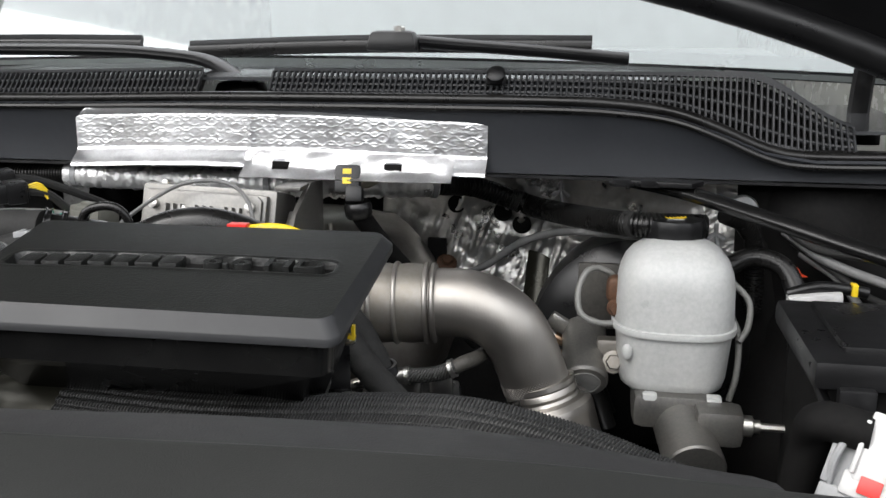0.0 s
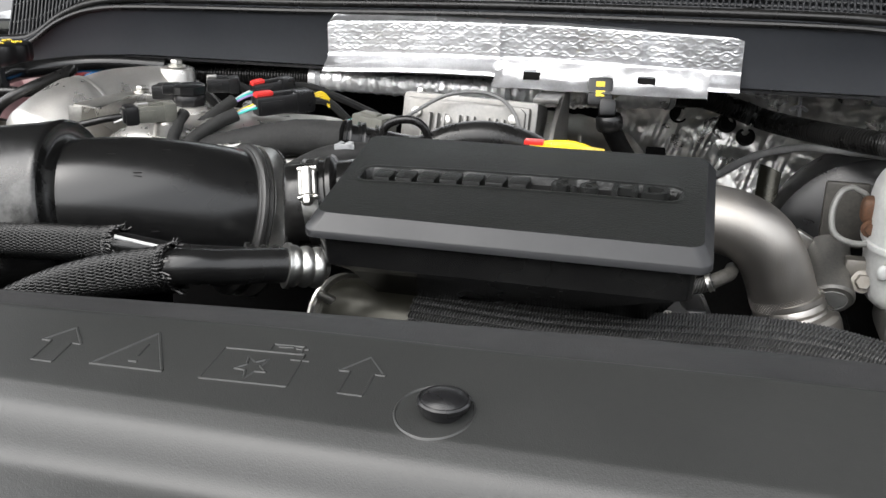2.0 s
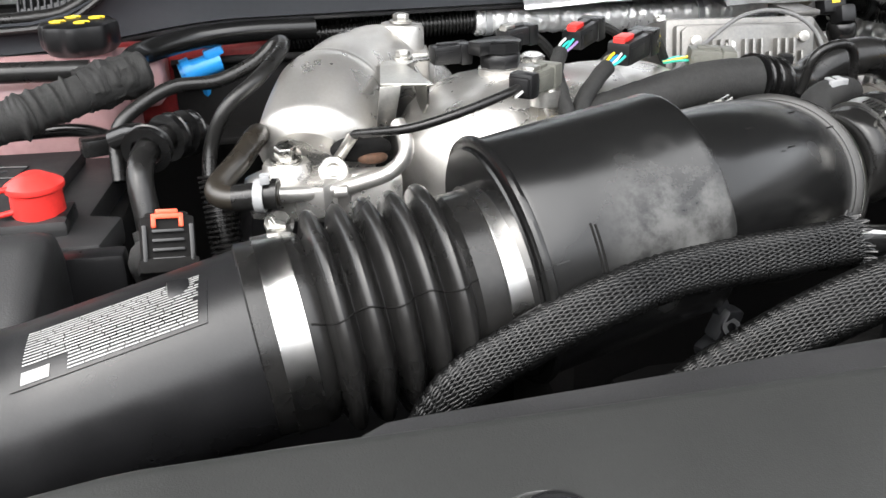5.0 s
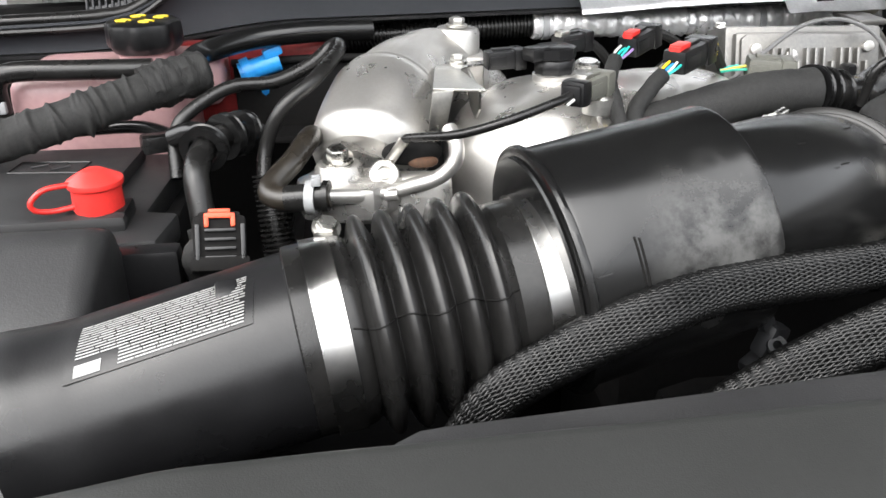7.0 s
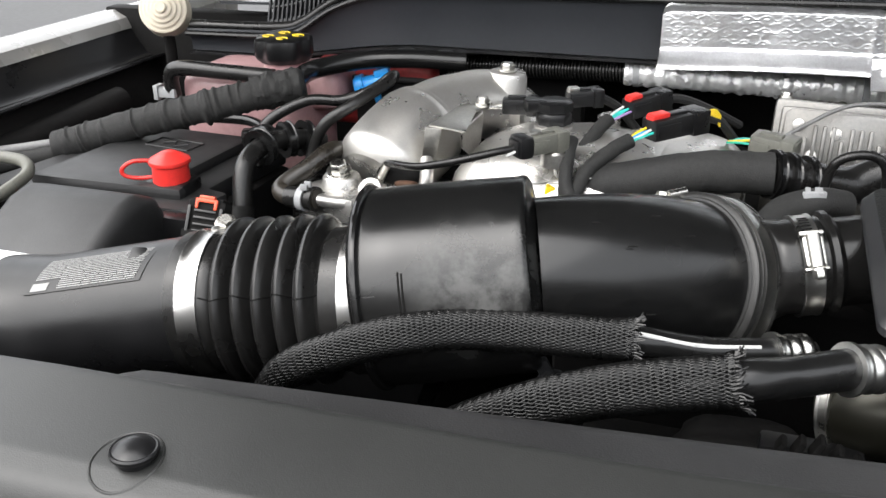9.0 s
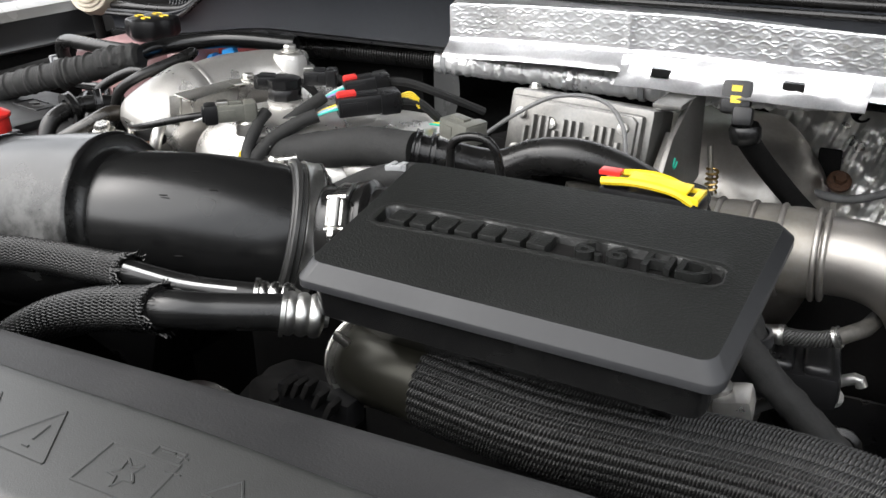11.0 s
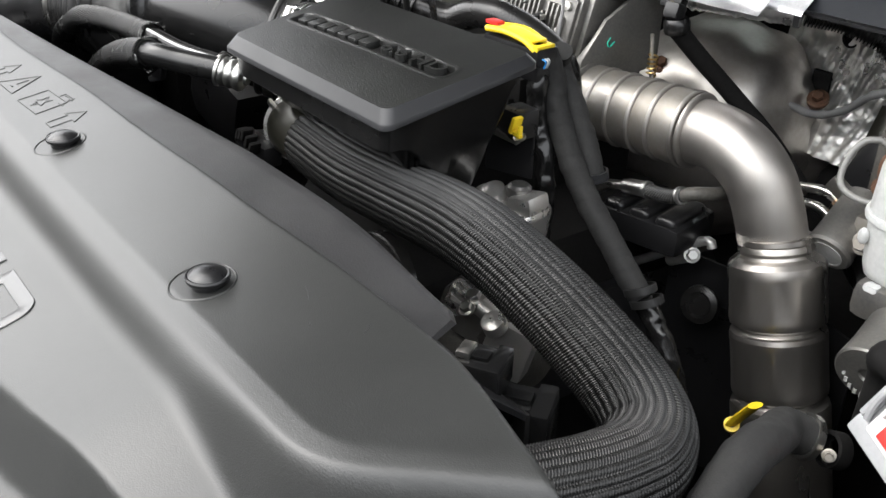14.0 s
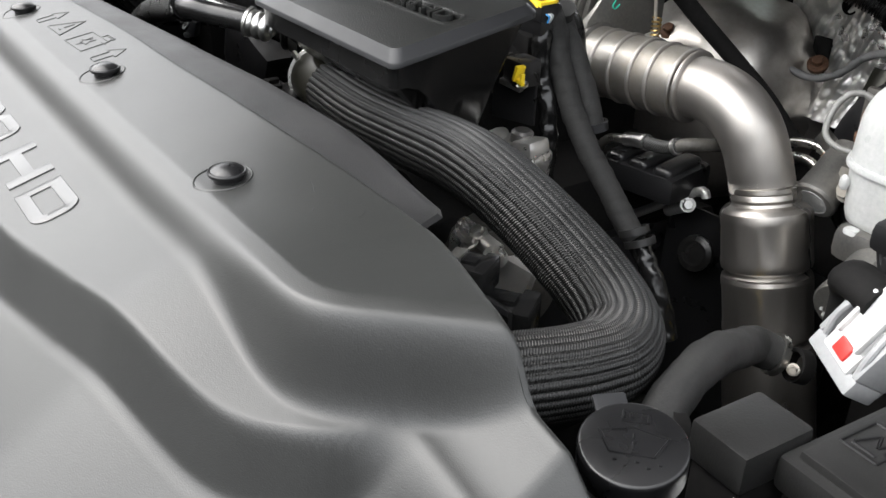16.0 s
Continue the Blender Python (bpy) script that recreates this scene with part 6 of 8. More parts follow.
# ---- finned control module ----
ecu = thing("control_module", "finned cast aluminium control module on a bracket", "control module", (-0.345, 1.1, 1.34))
EM = pose(-0.347, 1.108, 1.384, -14, 1.5, -2)
part("housing", moved(join(box((0, 0.012, 0.0), (0.162, 0.060, 0.084), 0.006), box((0, -0.022, -0.002), (0.148, 0.014, 0.074), 0.005)), EM), CAST_DARK, ecu)
part("face_rim", moved(prism([(-0.070 + dx, dz) for dx, dz in ((0, -0.032), (0.006, -0.036), (0.134, -0.036), (0.14, -0.032), (0.14, 0.028), (0.134, 0.033), (0.006, 0.033), (0, 0.028))], -0.034, -0.027, 0.002, "y"), EM), CAST_DARK, ecu, "raised cast face")
for k in range(13):
    x = -0.048 + k * 0.0086
    part("fin", moved(box((x, -0.0355, -0.006 if k % 4 else -0.012), (0.0038, 0.013, 0.050 if k % 4 else 0.036), 0.0014), EM), CAST_DARK, ecu)
for x, z in ((-0.056, 0.018), (-0.040, -0.012), (-0.058, -0.020), (0.05, -0.014), (-0.02, 0.012), (0.058, 0.020)):
    part("screw_boss", moved(lathe([(0.0058, 0), (0.0055, 0.006), (0.003, 0.0065), (0, 0.0065)], (x, -0.033, z), (0, -1, 0), 18), EM), CAST, ecu)
for x in (-0.072, 0.072):
    part("corner_bolt", moved(hexbolt((x, 0.02, 0.042), (0, 0, 1), 0.010), EM), ZINC, ecu)
part("bracket", join(prism([(1.20, 1.425), (1.155, 1.428), (1.10, 1.400), (1.063, 1.355), (1.060, 1.325), (1.10, 1.315), (1.20, 1.33)], -0.252, -0.246, 0.0015, "x"), box((-0.255, 1.085, 1.365), (0.012, 0.10, 0.006), 0.002, (42, 0, 0)), box((-0.262, 1.15, 1.425), (0.03, 0.06, 0.006), 0.002)), CAST_DARK, ecu, "cast side bracket")
part("chalk_mark", tube([(-0.2450, 1.108, 1.378), (-0.2450, 1.104, 1.372), (-0.2450, 1.108, 1.367), (-0.2450, 1.116, 1.372)], 0.0010, 6, 16), GREEN, ecu, "green paint tick")
solo("overflow_tube", tube([(-0.44, 1.055, 1.385), (-0.40, 1.06, 1.415), (-0.36, 1.07, 1.436), (-0.315, 1.075, 1.437), (-0.285, 1.062, 1.418), (-0.272, 1.045, 1.375)], 0.0022, 8, 50), WIRE_GREY, "thin grey tube looping over the control module", "tube")
plug("module_plug", "black plug on the control module face", (-0.318, 1.055, 1.388), (0, 90, 0), (0.022, 0.014, 0.012), BLACK, ZINC)

ylw = thing("yellow_connector", "large connector with yellow lever lock and red tab", "connector", (-0.21, 0.92, 1.41))
YM = pose(-0.203, 0.924, 1.414, 0, 0, 2)
part("housing", moved(join(box((0, 0, -0.012), (0.085, 0.030, 0.020), 0.004), box((0.01, 0.0, -0.028), (0.06, 0.024, 0.02), 0.003)), YM), BLACK, ylw)
part("lever", moved(join(tube([(-0.040, -0.012, 0.003), (-0.01, -0.013, 0.006), (0.02, -0.013, 0.003), (0.036, -0.012, -0.005)], 0.0036, 8, 16), tube([(-0.040, 0.010, 0.003), (0, 0.010, 0.006), (0.036, 0.010, -0.005)], 0.0036, 8, 16),
                         box((0.006, -0.002, 0.005), (0.050, 0.022, 0.003), 0.001, (0, 5, 0)), box((0.034, -0.012, -0.006), (0.014, 0.005, 0.014), 0.0015), box((0.034, 0.009, -0.006), (0.014, 0.005, 0.014), 0.0015), box((0.038, -0.002, -0.001), (0.006, 0.026, 0.004), 0.001),
                         box((-0.012, -0.012, 0.0065), (0.016, 0.003, 0.003), 0.0008), box((0.014, -0.012, 0.0055), (0.012, 0.003, 0.003), 0.0008)), YM), YELLOW, ylw, "bright yellow lever")
part("latch", moved(join(box((0.037, -0.002, -0.010), (0.010, 0.014, 0.012), 0.002), box((-0.030, -0.002, 0.001), (0.020, 0.016, 0.006), 0.0015)), YM), BLACK, ylw)
part("red_tab", moved(box((-0.034, -0.006, 0.010), (0.018, 0.012, 0.004), 0.001), YM), RED, ylw)
for k in range(3):
    part("wire", tube([YM @ Vector((0.038, -0.008 + 0.004 * k, -0.012)), YM @ Vector((0.047, -0.007 + 0.003 * k, -0.014)), YM @ Vector((0.044, -0.006 + 0.002 * k, -0.022))], 0.0009, 6, 8), (BLUE, WHITE, LIGHT_GREY)[k % 3], ylw)
low = thing("yellow_connector", "small connector with yellow lock below the engine cover", "connector", (-0.124, 0.854, 1.36))
part("lock", join(box((-0.121, 0.852, 1.356), (0.005, 0.012, 0.018), 0.0015, (0, 18, 0)), box((-0.116, 0.850, 1.348), (0.012, 0.005, 0.004), 0.001, (0, 12, 0)), box((-0.112, 0.850, 1.353), (0.003, 0.005, 0.010), 0.001)), YELLOW, low)
part("housing", box((-0.135, 0.868, 1.352), (0.03, 0.03, 0.03), 0.004), BLACK, low)

lm = thing("wiring_loom", "thick taped wiring looms running down beside the engine", "wiring loom", (-0.1, 0.94, 1.25))
for pts, r, mt in (([(-0.175, 0.935, 1.405), (-0.17, 0.945, 1.374), (-0.161, 0.945, 1.343), (-0.133, 0.945, 1.295), (-0.099, 0.945, 1.256), (-0.064, 0.945, 1.226), (-0.032, 0.945, 1.197), (-0.010, 0.945, 1.180)], 0.0135, CLOTH),
                   ([(-0.018, 0.946, 1.186), (0.004, 0.946, 1.166), (0.030, 0.946, 1.135), (0.055, 0.946, 1.085)], 0.0115, SATIN),
                   ([(-0.178, 0.96, 1.4), (-0.186, 0.968, 1.38), (-0.157, 0.968, 1.341), (-0.131, 0.968, 1.301), (-0.119, 0.968, 1.274)], 0.0128, CLOTH),
                   ([(-0.185, 0.938, 1.39), (-0.172, 0.925, 1.376), (-0.168, 0.925, 1.331), (-0.151, 0.925, 1.288), (-0.147, 0.925, 1.226), (-0.157, 0.925, 1.176)], 0.0108, SATIN)):
    part("branch", taped(pts, r, None, 20, 0.09 if mt is CLOTH else 0.22), mt, lm)
for p, q in (((-0.015, 0.945, 1.19), (0.45, 0, -0.85)), ((-0.004, 0.945, 1.181), (0.45, 0, -0.85))):
    part("tie", ring_band(0.0145, 0.0175, 0.008, p, q, 24), INK, lm)
part("band", ring_band(0.014, 0.0168, 0.010, (-0.119, 0.968, 1.276), (0.15, 0.1, -1), 24), COVER_RIM, lm, "dark grey band")


# ---- turbo, dipstick and firewall side ----
turbo = thing("turbo_shield", "dull stamped steel turbocharger heat shield with rusty bolts", "heat shield", (-0.28, 1.4, 1.1))
part("shell", join(blob((-0.285, 1.40, 1.195), (0.150, 0.135, 0.160), 2.3, rough=0.06, seed=3), blob((-0.20, 1.46, 1.19), (0.08, 0.08, 0.110), 2.2, rough=0.05, seed=7)), TURBO, turbo)
for p in ((-0.312, 1.292, 1.300), (-0.225, 1.325, 1.300), (-0.13, 1.40, 1.282)):
    part("bolt", join(hexbolt(p, (0.2, -0.6, 0.75), 0.014), lathe([(0.0145, -0.005), (0.0145, 0.0002), (0.012, 0.0012), (0, 0.0015)], p, (0.2, -0.6, 0.75), 24)), IRON, turbo, "rusty flange bolt")
stud = thing("spring_stud", "steel stud with brass spring", "stud", (-0.222, 1.162, 1.33))
part("rod", tube([(-0.221, 1.163, 1.325), (-0.226, 1.161, 1.380)], 0.0026, 8, 4), ZINC, stud)
part("spring", tube([(-0.2215 + 0.0058 * math.cos(k * 0.9), 1.163 + 0.0058 * math.sin(k * 0.9), 1.328 + 0.00082 * k) for k in range(34)], 0.0013, 6, 140), BRASS, stud)
dip = thing("dipstick", "black oil dipstick handle with yellow marks on its tube", "dipstick", (-0.2, 1.17, 1.42))
part("handle", join(box((-0.207, 1.172, 1.430), (0.030, 0.018, 0.034), 0.005, (-20, 0, 8)), box((-0.196, 1.160, 1.414), (0.020, 0.022, 0.020), 0.005, (-20, 0, 8))), BLACK, dip)
part("marks", moved(join(box((0, -0.0096, 0.008), (0.010, 0.0008, 0.006), 0), box((0, -0.0096, -0.003), (0.010, 0.0008, 0.007), 0)), pose(-0.207, 1.172, 1.430, -20, 0, 8)), YELLOW, dip, "yellow print")
part("collar", lathe([(0.0145, 0), (0.016, 0.004), (0.016, 0.014), (0.0135, 0.018), (0, 0.018)], (-0.192, 1.165, 1.388), (-0.1, -0.1, 1), 24), SATIN, dip)
part("tube", tube([(-0.192, 1.165, 1.392), (-0.178, 1.20, 1.355), (-0.150, 1.25, 1.300), (-0.115, 1.28, 1.255), (-0.07, 1.30, 1.20)], 0.0115, 16, 30), MATT, dip)
cable = thing("sensor_cable", "grey sheathed sensor cable sagging across the firewall", "cable", (-0.1, 1.38, 1.3))
part("sheath", tube([(-0.238, 1.345, 1.316), (-0.215, 1.350, 1.300), (-0.170, 1.370, 1.277), (-0.120, 1.375, 1.268), (-0.070, 1.36, 1.290), (-0.02, 1.33, 1.330), (0.03, 1.30, 1.352), (0.075, 1.24, 1.366), (0.13, 1.20, 1.372)], lambda s: 0.0052 + 0.0004 * math.sin(s * 80), 12, 90), WIRE_GREY, cable)
part("ferrule", tube([(-0.250, 1.343, 1.322), (-0.236, 1.346, 1.315)], 0.0065, 10, 4), ZINC, cable, "metal ferrule")
for p in ((0.03, 1.345, 1.398), (0.215, 1.23, 1.372)):
    c = thing("star_clip", "grey three-armed plastic retaining clip", "clip", p, group="star clips")
    for k in range(3):
        a = radians(90 + 120 * k)
        part("arm", box(Vector(p) + Vector((0.006 * math.cos(a), 0, 0.006 * math.sin(a))), (0.013, 0.005, 0.005), 0.0015, (0, -90 - 120 * k, 0)), LIGHT_GREY, c)
    part("stem", tube([Vector(p), Vector(p) + Vector((0.004, -0.01, -0.03))], 0.0025, 8, 4), LIGHT_GREY, c)


def mat_foil(u, v):
    v = 1.445 - (1.445 - v) * (1 - 0.55 * step(u, 0.17, 0.23))
    q = Vector((u * 22, v * 22, 0.7))
    wr = abs(noise.noise(q * 0.6)) * 0.012 + abs(noise.noise(q * 1.5 + Vector((3, 1, 0)))) * 0.006 + abs(noise.noise(q * 3.6)) * 0.0025 + abs(noise.noise(q * 7.5)) * 0.0012
    wr *= 0.6 + 0.4 * step(u, 0.0, 0.12)
    pleat = noise.noise(Vector(((u + 0.35 * (1.36 - v)) * 75, v * 7, 3)))
    fold = 0.008 * abs(pleat) * step(0.10 - u, 0.0, 0.10) * step(1.375 - v, 0, 0.04)
    return Vector((u, 1.435 - 0.17 * step(u, 0.02, 0.26) - 0.05 * step(1.30 - v, 0, 0.2) - wr - fold + 0.06 * step(-u, 0.10, 0.3), v))


ins = thing("foil_insulation", "crinkled silver foil insulation mat with round holes", "insulation mat", (0.0, 1.4, 1.25))
part("mat", sheet(mat_foil, span(-0.24, 0.285, 250), span(1.20, 1.445, 130), 0.003), FOIL_DULL, ins, sharp=25)
for u, v in ((-0.122, 1.360), (-0.055, 1.352), (-0.20, 1.378), (-0.028, 1.335)):
    p = mat_foil(u, v)
    part("hole", lathe([(0.0125, -0.004), (0.0135, 0.0), (0.0125, 0.003), (0.0095, 0.003), (0.009, 0.001), (0, 0.001)], p, (0, -1, 0), 24), MATT, ins, "dark round hole with rubber rim")
part("dark_slot", box(mat_foil(-0.15, 1.285) + Vector((0, -0.004, 0)), (0.028, 0.008, 0.05), 0.003), MATT, ins)
solo("strap", sheet(lambda u, v: Vector((-0.018 + 0.026 * u + 0.01 * v, 1.335 - 0.05 * (1 - v) + 0.008 * math.sin(u * 3), 1.19 + 0.13 * v - 0.01 * u)), span(0, 1, 6), span(0, 1, 14), 0.002), OLIVE_ALU, "dull olive metal strap hanging by the firewall", "strap")
lines = thing("brake_lines", "bent steel fluid lines with coppery ends by the firewall", "fluid lines", (0.09, 1.18, 1.2))
for pts in ([(-0.011, 1.2, 1.246), (0.011, 1.2, 1.251), (0.03, 1.2, 1.25), (0.047, 1.2, 1.241)], [(-0.0, 1.19, 1.233), (0.02, 1.19, 1.235), (0.038, 1.19, 1.229), (0.049, 1.19, 1.224)]):
    ln = part("line", tube(pts, 0.0058, 12, 20), ZINC, lines)
    part("copper_end", tube([Vector(pts[-2]).lerp(Vector(pts[-1]), 0.3), pts[-1]], 0.0072, 12, 4), COPPERY, ln, "coppery crimped end")
for pts in ([(0.044, 1.205, 1.239), (0.065, 1.205, 1.218), (0.087, 1.205, 1.19), (0.103, 1.205, 1.152)], [(0.046, 1.195, 1.222), (0.066, 1.195, 1.206), (0.089, 1.195, 1.179), (0.104, 1.195, 1.14)]):
    part("braided_hose", tube(pts, 0.0085, 20, 30), BRAID, lines, "black braided hose")
part("nut", join(hexbolt((0.064, 1.19, 1.261), (0.6, -0.7, 0.2), 0.014), tube([(0.041, 1.19, 1.266), (0.064, 1.19, 1.261)], 0.005, 10, 4)), ZINC, lines)
part("bracket", box((0.041, 1.19, 1.266), (0.026, 0.012, 0.018), 0.003, (0, 30, 0)), ZINC, lines, "small zinc bracket")

# ---- brake booster, master cylinder and reservoir ----
boost = thing("brake_booster", "round black brake booster against the firewall", "brake booster", (0.13, 1.30, 1.26))
part("drum", lathe([(0.0, 0.06), (0.06, 0.06), (0.11, 0.05), (0.132, 0.03), (0.135, 0.0), (0.13, -0.06), (0, -0.06)], (0.135, 1.285, 1.225), (0, -1, 0), 48), BLACK, boost)
part("plate", box((0.085, 1.215, 1.295), (0.050, 0.010, 0.080), 0.004), DIM_CAST, boost, "stained metal plate")
bm_ = thing("brake_master_cylinder", "cast aluminium brake master cylinder with a round end cap", "master cylinder", (0.17, 1.08, 1.18))
part("barrel", join(tube([(0.165, 1.22, 1.200), (0.178, 1.12, 1.186), (0.188, 1.055, 1.168)], 0.030, 28, 8), box((0.168, 1.14, 1.200), (0.085, 0.085, 0.040), 0.012), box((0.215, 1.09, 1.196), (0.05, 0.04, 0.04), 0.010)), CAST_DARK, bm_)
part("end_cap", lathe([(0.031, -0.02), (0.032, 0), (0.032, 0.006), (0.030, 0.008), (0.008, 0.008), (0.006, 0.006), (0, 0.006)], (0.189, 1.048, 1.165), (0.13, -0.95, -0.25), 40), CAST_DARK, bm_, "round cap with small stamped marks")
for k in range(5):
    a = radians(200 + 18 * k)
    part("stamp", box(Vector((0.190, 1.0405, 1.163)) + Vector((0.022 * math.cos(a), -0.001, 0.022 * math.sin(a))), (0.0035, 0.001, 0.005), 0), PALE_PRINT, bm_)
part("port", join(lathe([(0.011, 0), (0.011, 0.012), (0.007, 0.014), (0.007, 0.020), (0, 0.02)], (0.236, 1.085, 1.198), (1, 0, 0), 20), tube([(0.25, 1.085, 1.198), (0.32, 1.08, 1.20)], 0.0045, 8, 6)), ZINC, bm_)
part("pin", tube([(0.133, 1.108, 1.210), (0.222, 1.106, 1.210)], 0.004, 8, 4), ZINC, bm_)
for x in (0.138, 0.205):
    part("lug", box((x + 0.006, 1.107, 1.209), (0.016, 0.016, 0.022), 0.003), MILK, bm_)
acc = thing("accumulator", "weathered cylindrical accumulator with an engraved end", "accumulator", (0.075, 1.17, 1.22))
part("can", lathe([(0.02, -0.05), (0.0255, -0.046), (0.0255, 0.020), (0.0265, 0.022), (0.0265, 0.028), (0.024, 0.031), (0, 0.031)], (0.072, 1.160, 1.232), (0.05, -0.80, -0.50), 36), CAST_DARK, acc)
part("ring_mark", lathe([(0.0165, 0.0315), (0.0165, 0.0322), (0.018, 0.0322), (0.018, 0.0315)], (0.072, 1.160, 1.232), (0.05, -0.80, -0.50), 30), PALE_PRINT, acc)
part("bolt", join(hexbolt((0.105, 1.145, 1.238), (0, -0.9, 0.3), 0.016), box((0.115, 1.16, 1.245), (0.06, 0.02, 0.034), 0.006)), STEEL_WORN, acc)

rv = thing("brake_fluid_reservoir", "milky white brake fluid reservoir with a black cap", "fluid reservoir", (0.168, 1.166, 1.21))
RC = Vector((0.168, 1.166, 0))


def sq(pw):
    return lambda a, h: (abs(math.cos(a)) ** pw + abs(math.sin(a)) ** pw) ** (-1 / pw)


shape = sq(2.9)
part("tank", lathe([(0.032, 1.211), (0.049, 1.213), (0.056, 1.219), (0.0590, 1.229), (0.0630, 1.274), (0.0640, 1.281), (0.0645, 1.287), (0.0635, 1.318), (0.0630, 1.332), (0.0605, 1.345), (0.0560, 1.356), (0.049, 1.365), (0.041, 1.371), (0.032, 1.375), (0.025, 1.377), (0.0, 1.378)], RC, (0, 0, 1), 72, shape), MILK, rv, sharp=50)
part("seam_rim", lathe([(0.062, 1.2795), (0.0670, 1.2805), (0.0678, 1.284), (0.0670, 1.2875), (0.062, 1.2885)], RC, (0, 0, 1), 72, shape), MILK, rv, "welded rim")
part("spot", blob((0.118, 1.112, 1.262), (0.006, 0.004, 0.009), 2, 12, 8), MILK, rv)
for dx, dy, w in ((-0.022, -0.018, 0.010), (0.020, -0.022, 0.012), (0.0, -0.034, 0.009), (-0.036, -0.004, 0.008), (0.038, -0.006, 0.009)):
    part("bump", blob((0.168 + dx, 1.158 + dy, 1.3725 - 0.16 * (dx * dx + dy * dy) / 0.04), (w, 0.004, 0.003), 2, 16, 8), MILK, rv)
capb = part("cap", lathe([(0.032, 1.372), (0.0335, 1.376), (0.0335, 1.391), (0.032, 1.396), (0.020, 1.398), (0, 1.398)], RC + Vector((-0.003, 0.022, 0)), (0, 0, 1), 48, shape=lambda a, h: 1 + 0.02 * math.cos(12 * a)), BLACK, rv, "black ribbed cap")
part("cap_mark", lathe([(0.0075, 1.3985), (0.0125, 1.3987), (0.0125, 1.3983), (0.0075, 1.3981)], RC + Vector((-0.003, 0.018, 0)), (0, 0, 1), 30), YELLOW, capb, "yellow ring print")
for k in (-1, 1):
    part("cap_print", box(RC + Vector((-0.003, 0.018 + 0.016 * k, 1.3983)), (0.018, 0.004, 0.0008), 0), PALE_PRINT, capb, "bar of small print")
for pts in ([(0.083, 1.17, 1.340), (0.071, 1.16, 1.337), (0.063, 1.15, 1.318), (0.066, 1.14, 1.295), (0.085, 1.138, 1.285), (0.115, 1.145, 1.284)], [(0.083, 1.17, 1.340), (0.098, 1.175, 1.332), (0.104, 1.18, 1.319)],
            [(0.228, 1.18, 1.330), (0.248, 1.17, 1.310), (0.248, 1.16, 1.283), (0.238, 1.15, 1.268)], [(0.232, 1.17, 1.29), (0.239, 1.16, 1.27), (0.238, 1.15, 1.23), (0.232, 1.15, 1.20)]):
    solo("brake_pipe", tube(pts, 0.0036, 10, 30), PIPE_GREY, "bent grey brake pipe beside the reservoir", "pipe", group="brake pipes")
solo("banjo", join(blob((0.105, 1.162, 1.318), (0.012, 0.012, 0.016), 3), hexbolt((0.105, 1.15, 1.30), (0, -1, 0), 0.013)), IRON, "rusty banjo fitting beside the reservoir", "fitting")

# ---- boxes and connectors by the fender ----
solo("vacuum_hose", tube([(0.215, 1.19, 1.335), (0.25, 1.20, 1.352), (0.285, 1.19, 1.345), (0.30, 1.17, 1.31), (0.30, 1.16, 1.26)], 0.011, 16, 30), RUBBER, "black hose curving behind the reservoir", "hose")
solo("vacuum_hose", corrugated([(0.22, 1.20, 1.40), (0.245, 1.22, 1.385), (0.26, 1.235, 1.35), (0.262, 1.23, 1.28)], 0.009, 0.004), RUBBER, "black corrugated tube by the fender", "corrugated tube")
gr = thing("grommet", "grey rubber grommet in the bulkhead", "grommet", (0.245, 1.25, 1.40))
part("ring", lathe([(0.016, -0.006), (0.018, 0), (0.016, 0.006), (0.009, 0.008), (0.008, 0.0), (0.016, -0.006)], (0.245, 1.245, 1.398), (0, -1, 0.1), 28), LIGHT_GREY, gr)
part("core", lathe([(0.009, 0), (0.008, 0.004), (0, 0.004)], (0.245, 1.245, 1.398), (0, -1, 0.1), 20), MATT, gr)
wall = box((0.45, 1.27, 1.15), (0.42, 0.03, 0.56), 0.004)
solo("wall_back_driver", wall, MATT, "black bulkhead beside the booster", "wall", kind="structure")
rng = random.Random(3)
for k in range(4):
    z = 1.36 - 0.012 * k
    solo("loose_cable", tube([(0.28 + 0.01 * k, 1.23, z + 0.03), (0.32 + 0.01 * k, 1.20, z + 0.005), (0.38, 1.17, z - 0.01 * k), (0.44, 1.12, z - 0.02)], 0.0045 + 0.001 * (k % 2), 10, 24), WIRE_GREY if k % 2 else CLOTH, "loose dark cable by the fender", "cable", group="loose cables")
solo("orange_tag", prism([(0.298, 1.322), (0.322, 1.325), (0.304, 1.339)], 1.232, 1.236, 0.0008, "y"), ORANGE, "orange plastic tag by the bulkhead", "tag")
wc = thing("white_clip", "white plastic cable clip by the fender", "clip", (0.31, 1.15, 1.31))
part("body", join(box((0.312, 1.150, 1.322), (0.056, 0.018, 0.012), 0.004, (0, -8, 0)), box((0.290, 1.150, 1.312), (0.016, 0.016, 0.018), 0.004, (0, 30, 0)), box((0.334, 1.148, 1.316), (0.010, 0.016, 0.024), 0.003)), WHITE, wc)
part("cable", tube([(0.285, 1.155, 1.324), (0.315, 1.152, 1.334), (0.345, 1.15, 1.333), (0.365, 1.15, 1.33)], 0.006, 10, 16), BLACK, wc)
part("tag", box((0.350, 1.147, 1.334), (0.006, 0.013, 0.013), 0.001), YELLOW, wc)
jb = thing("junction_box", "large black electrical junction box beside the fender", "junction box", (0.42, 1.02, 1.1))
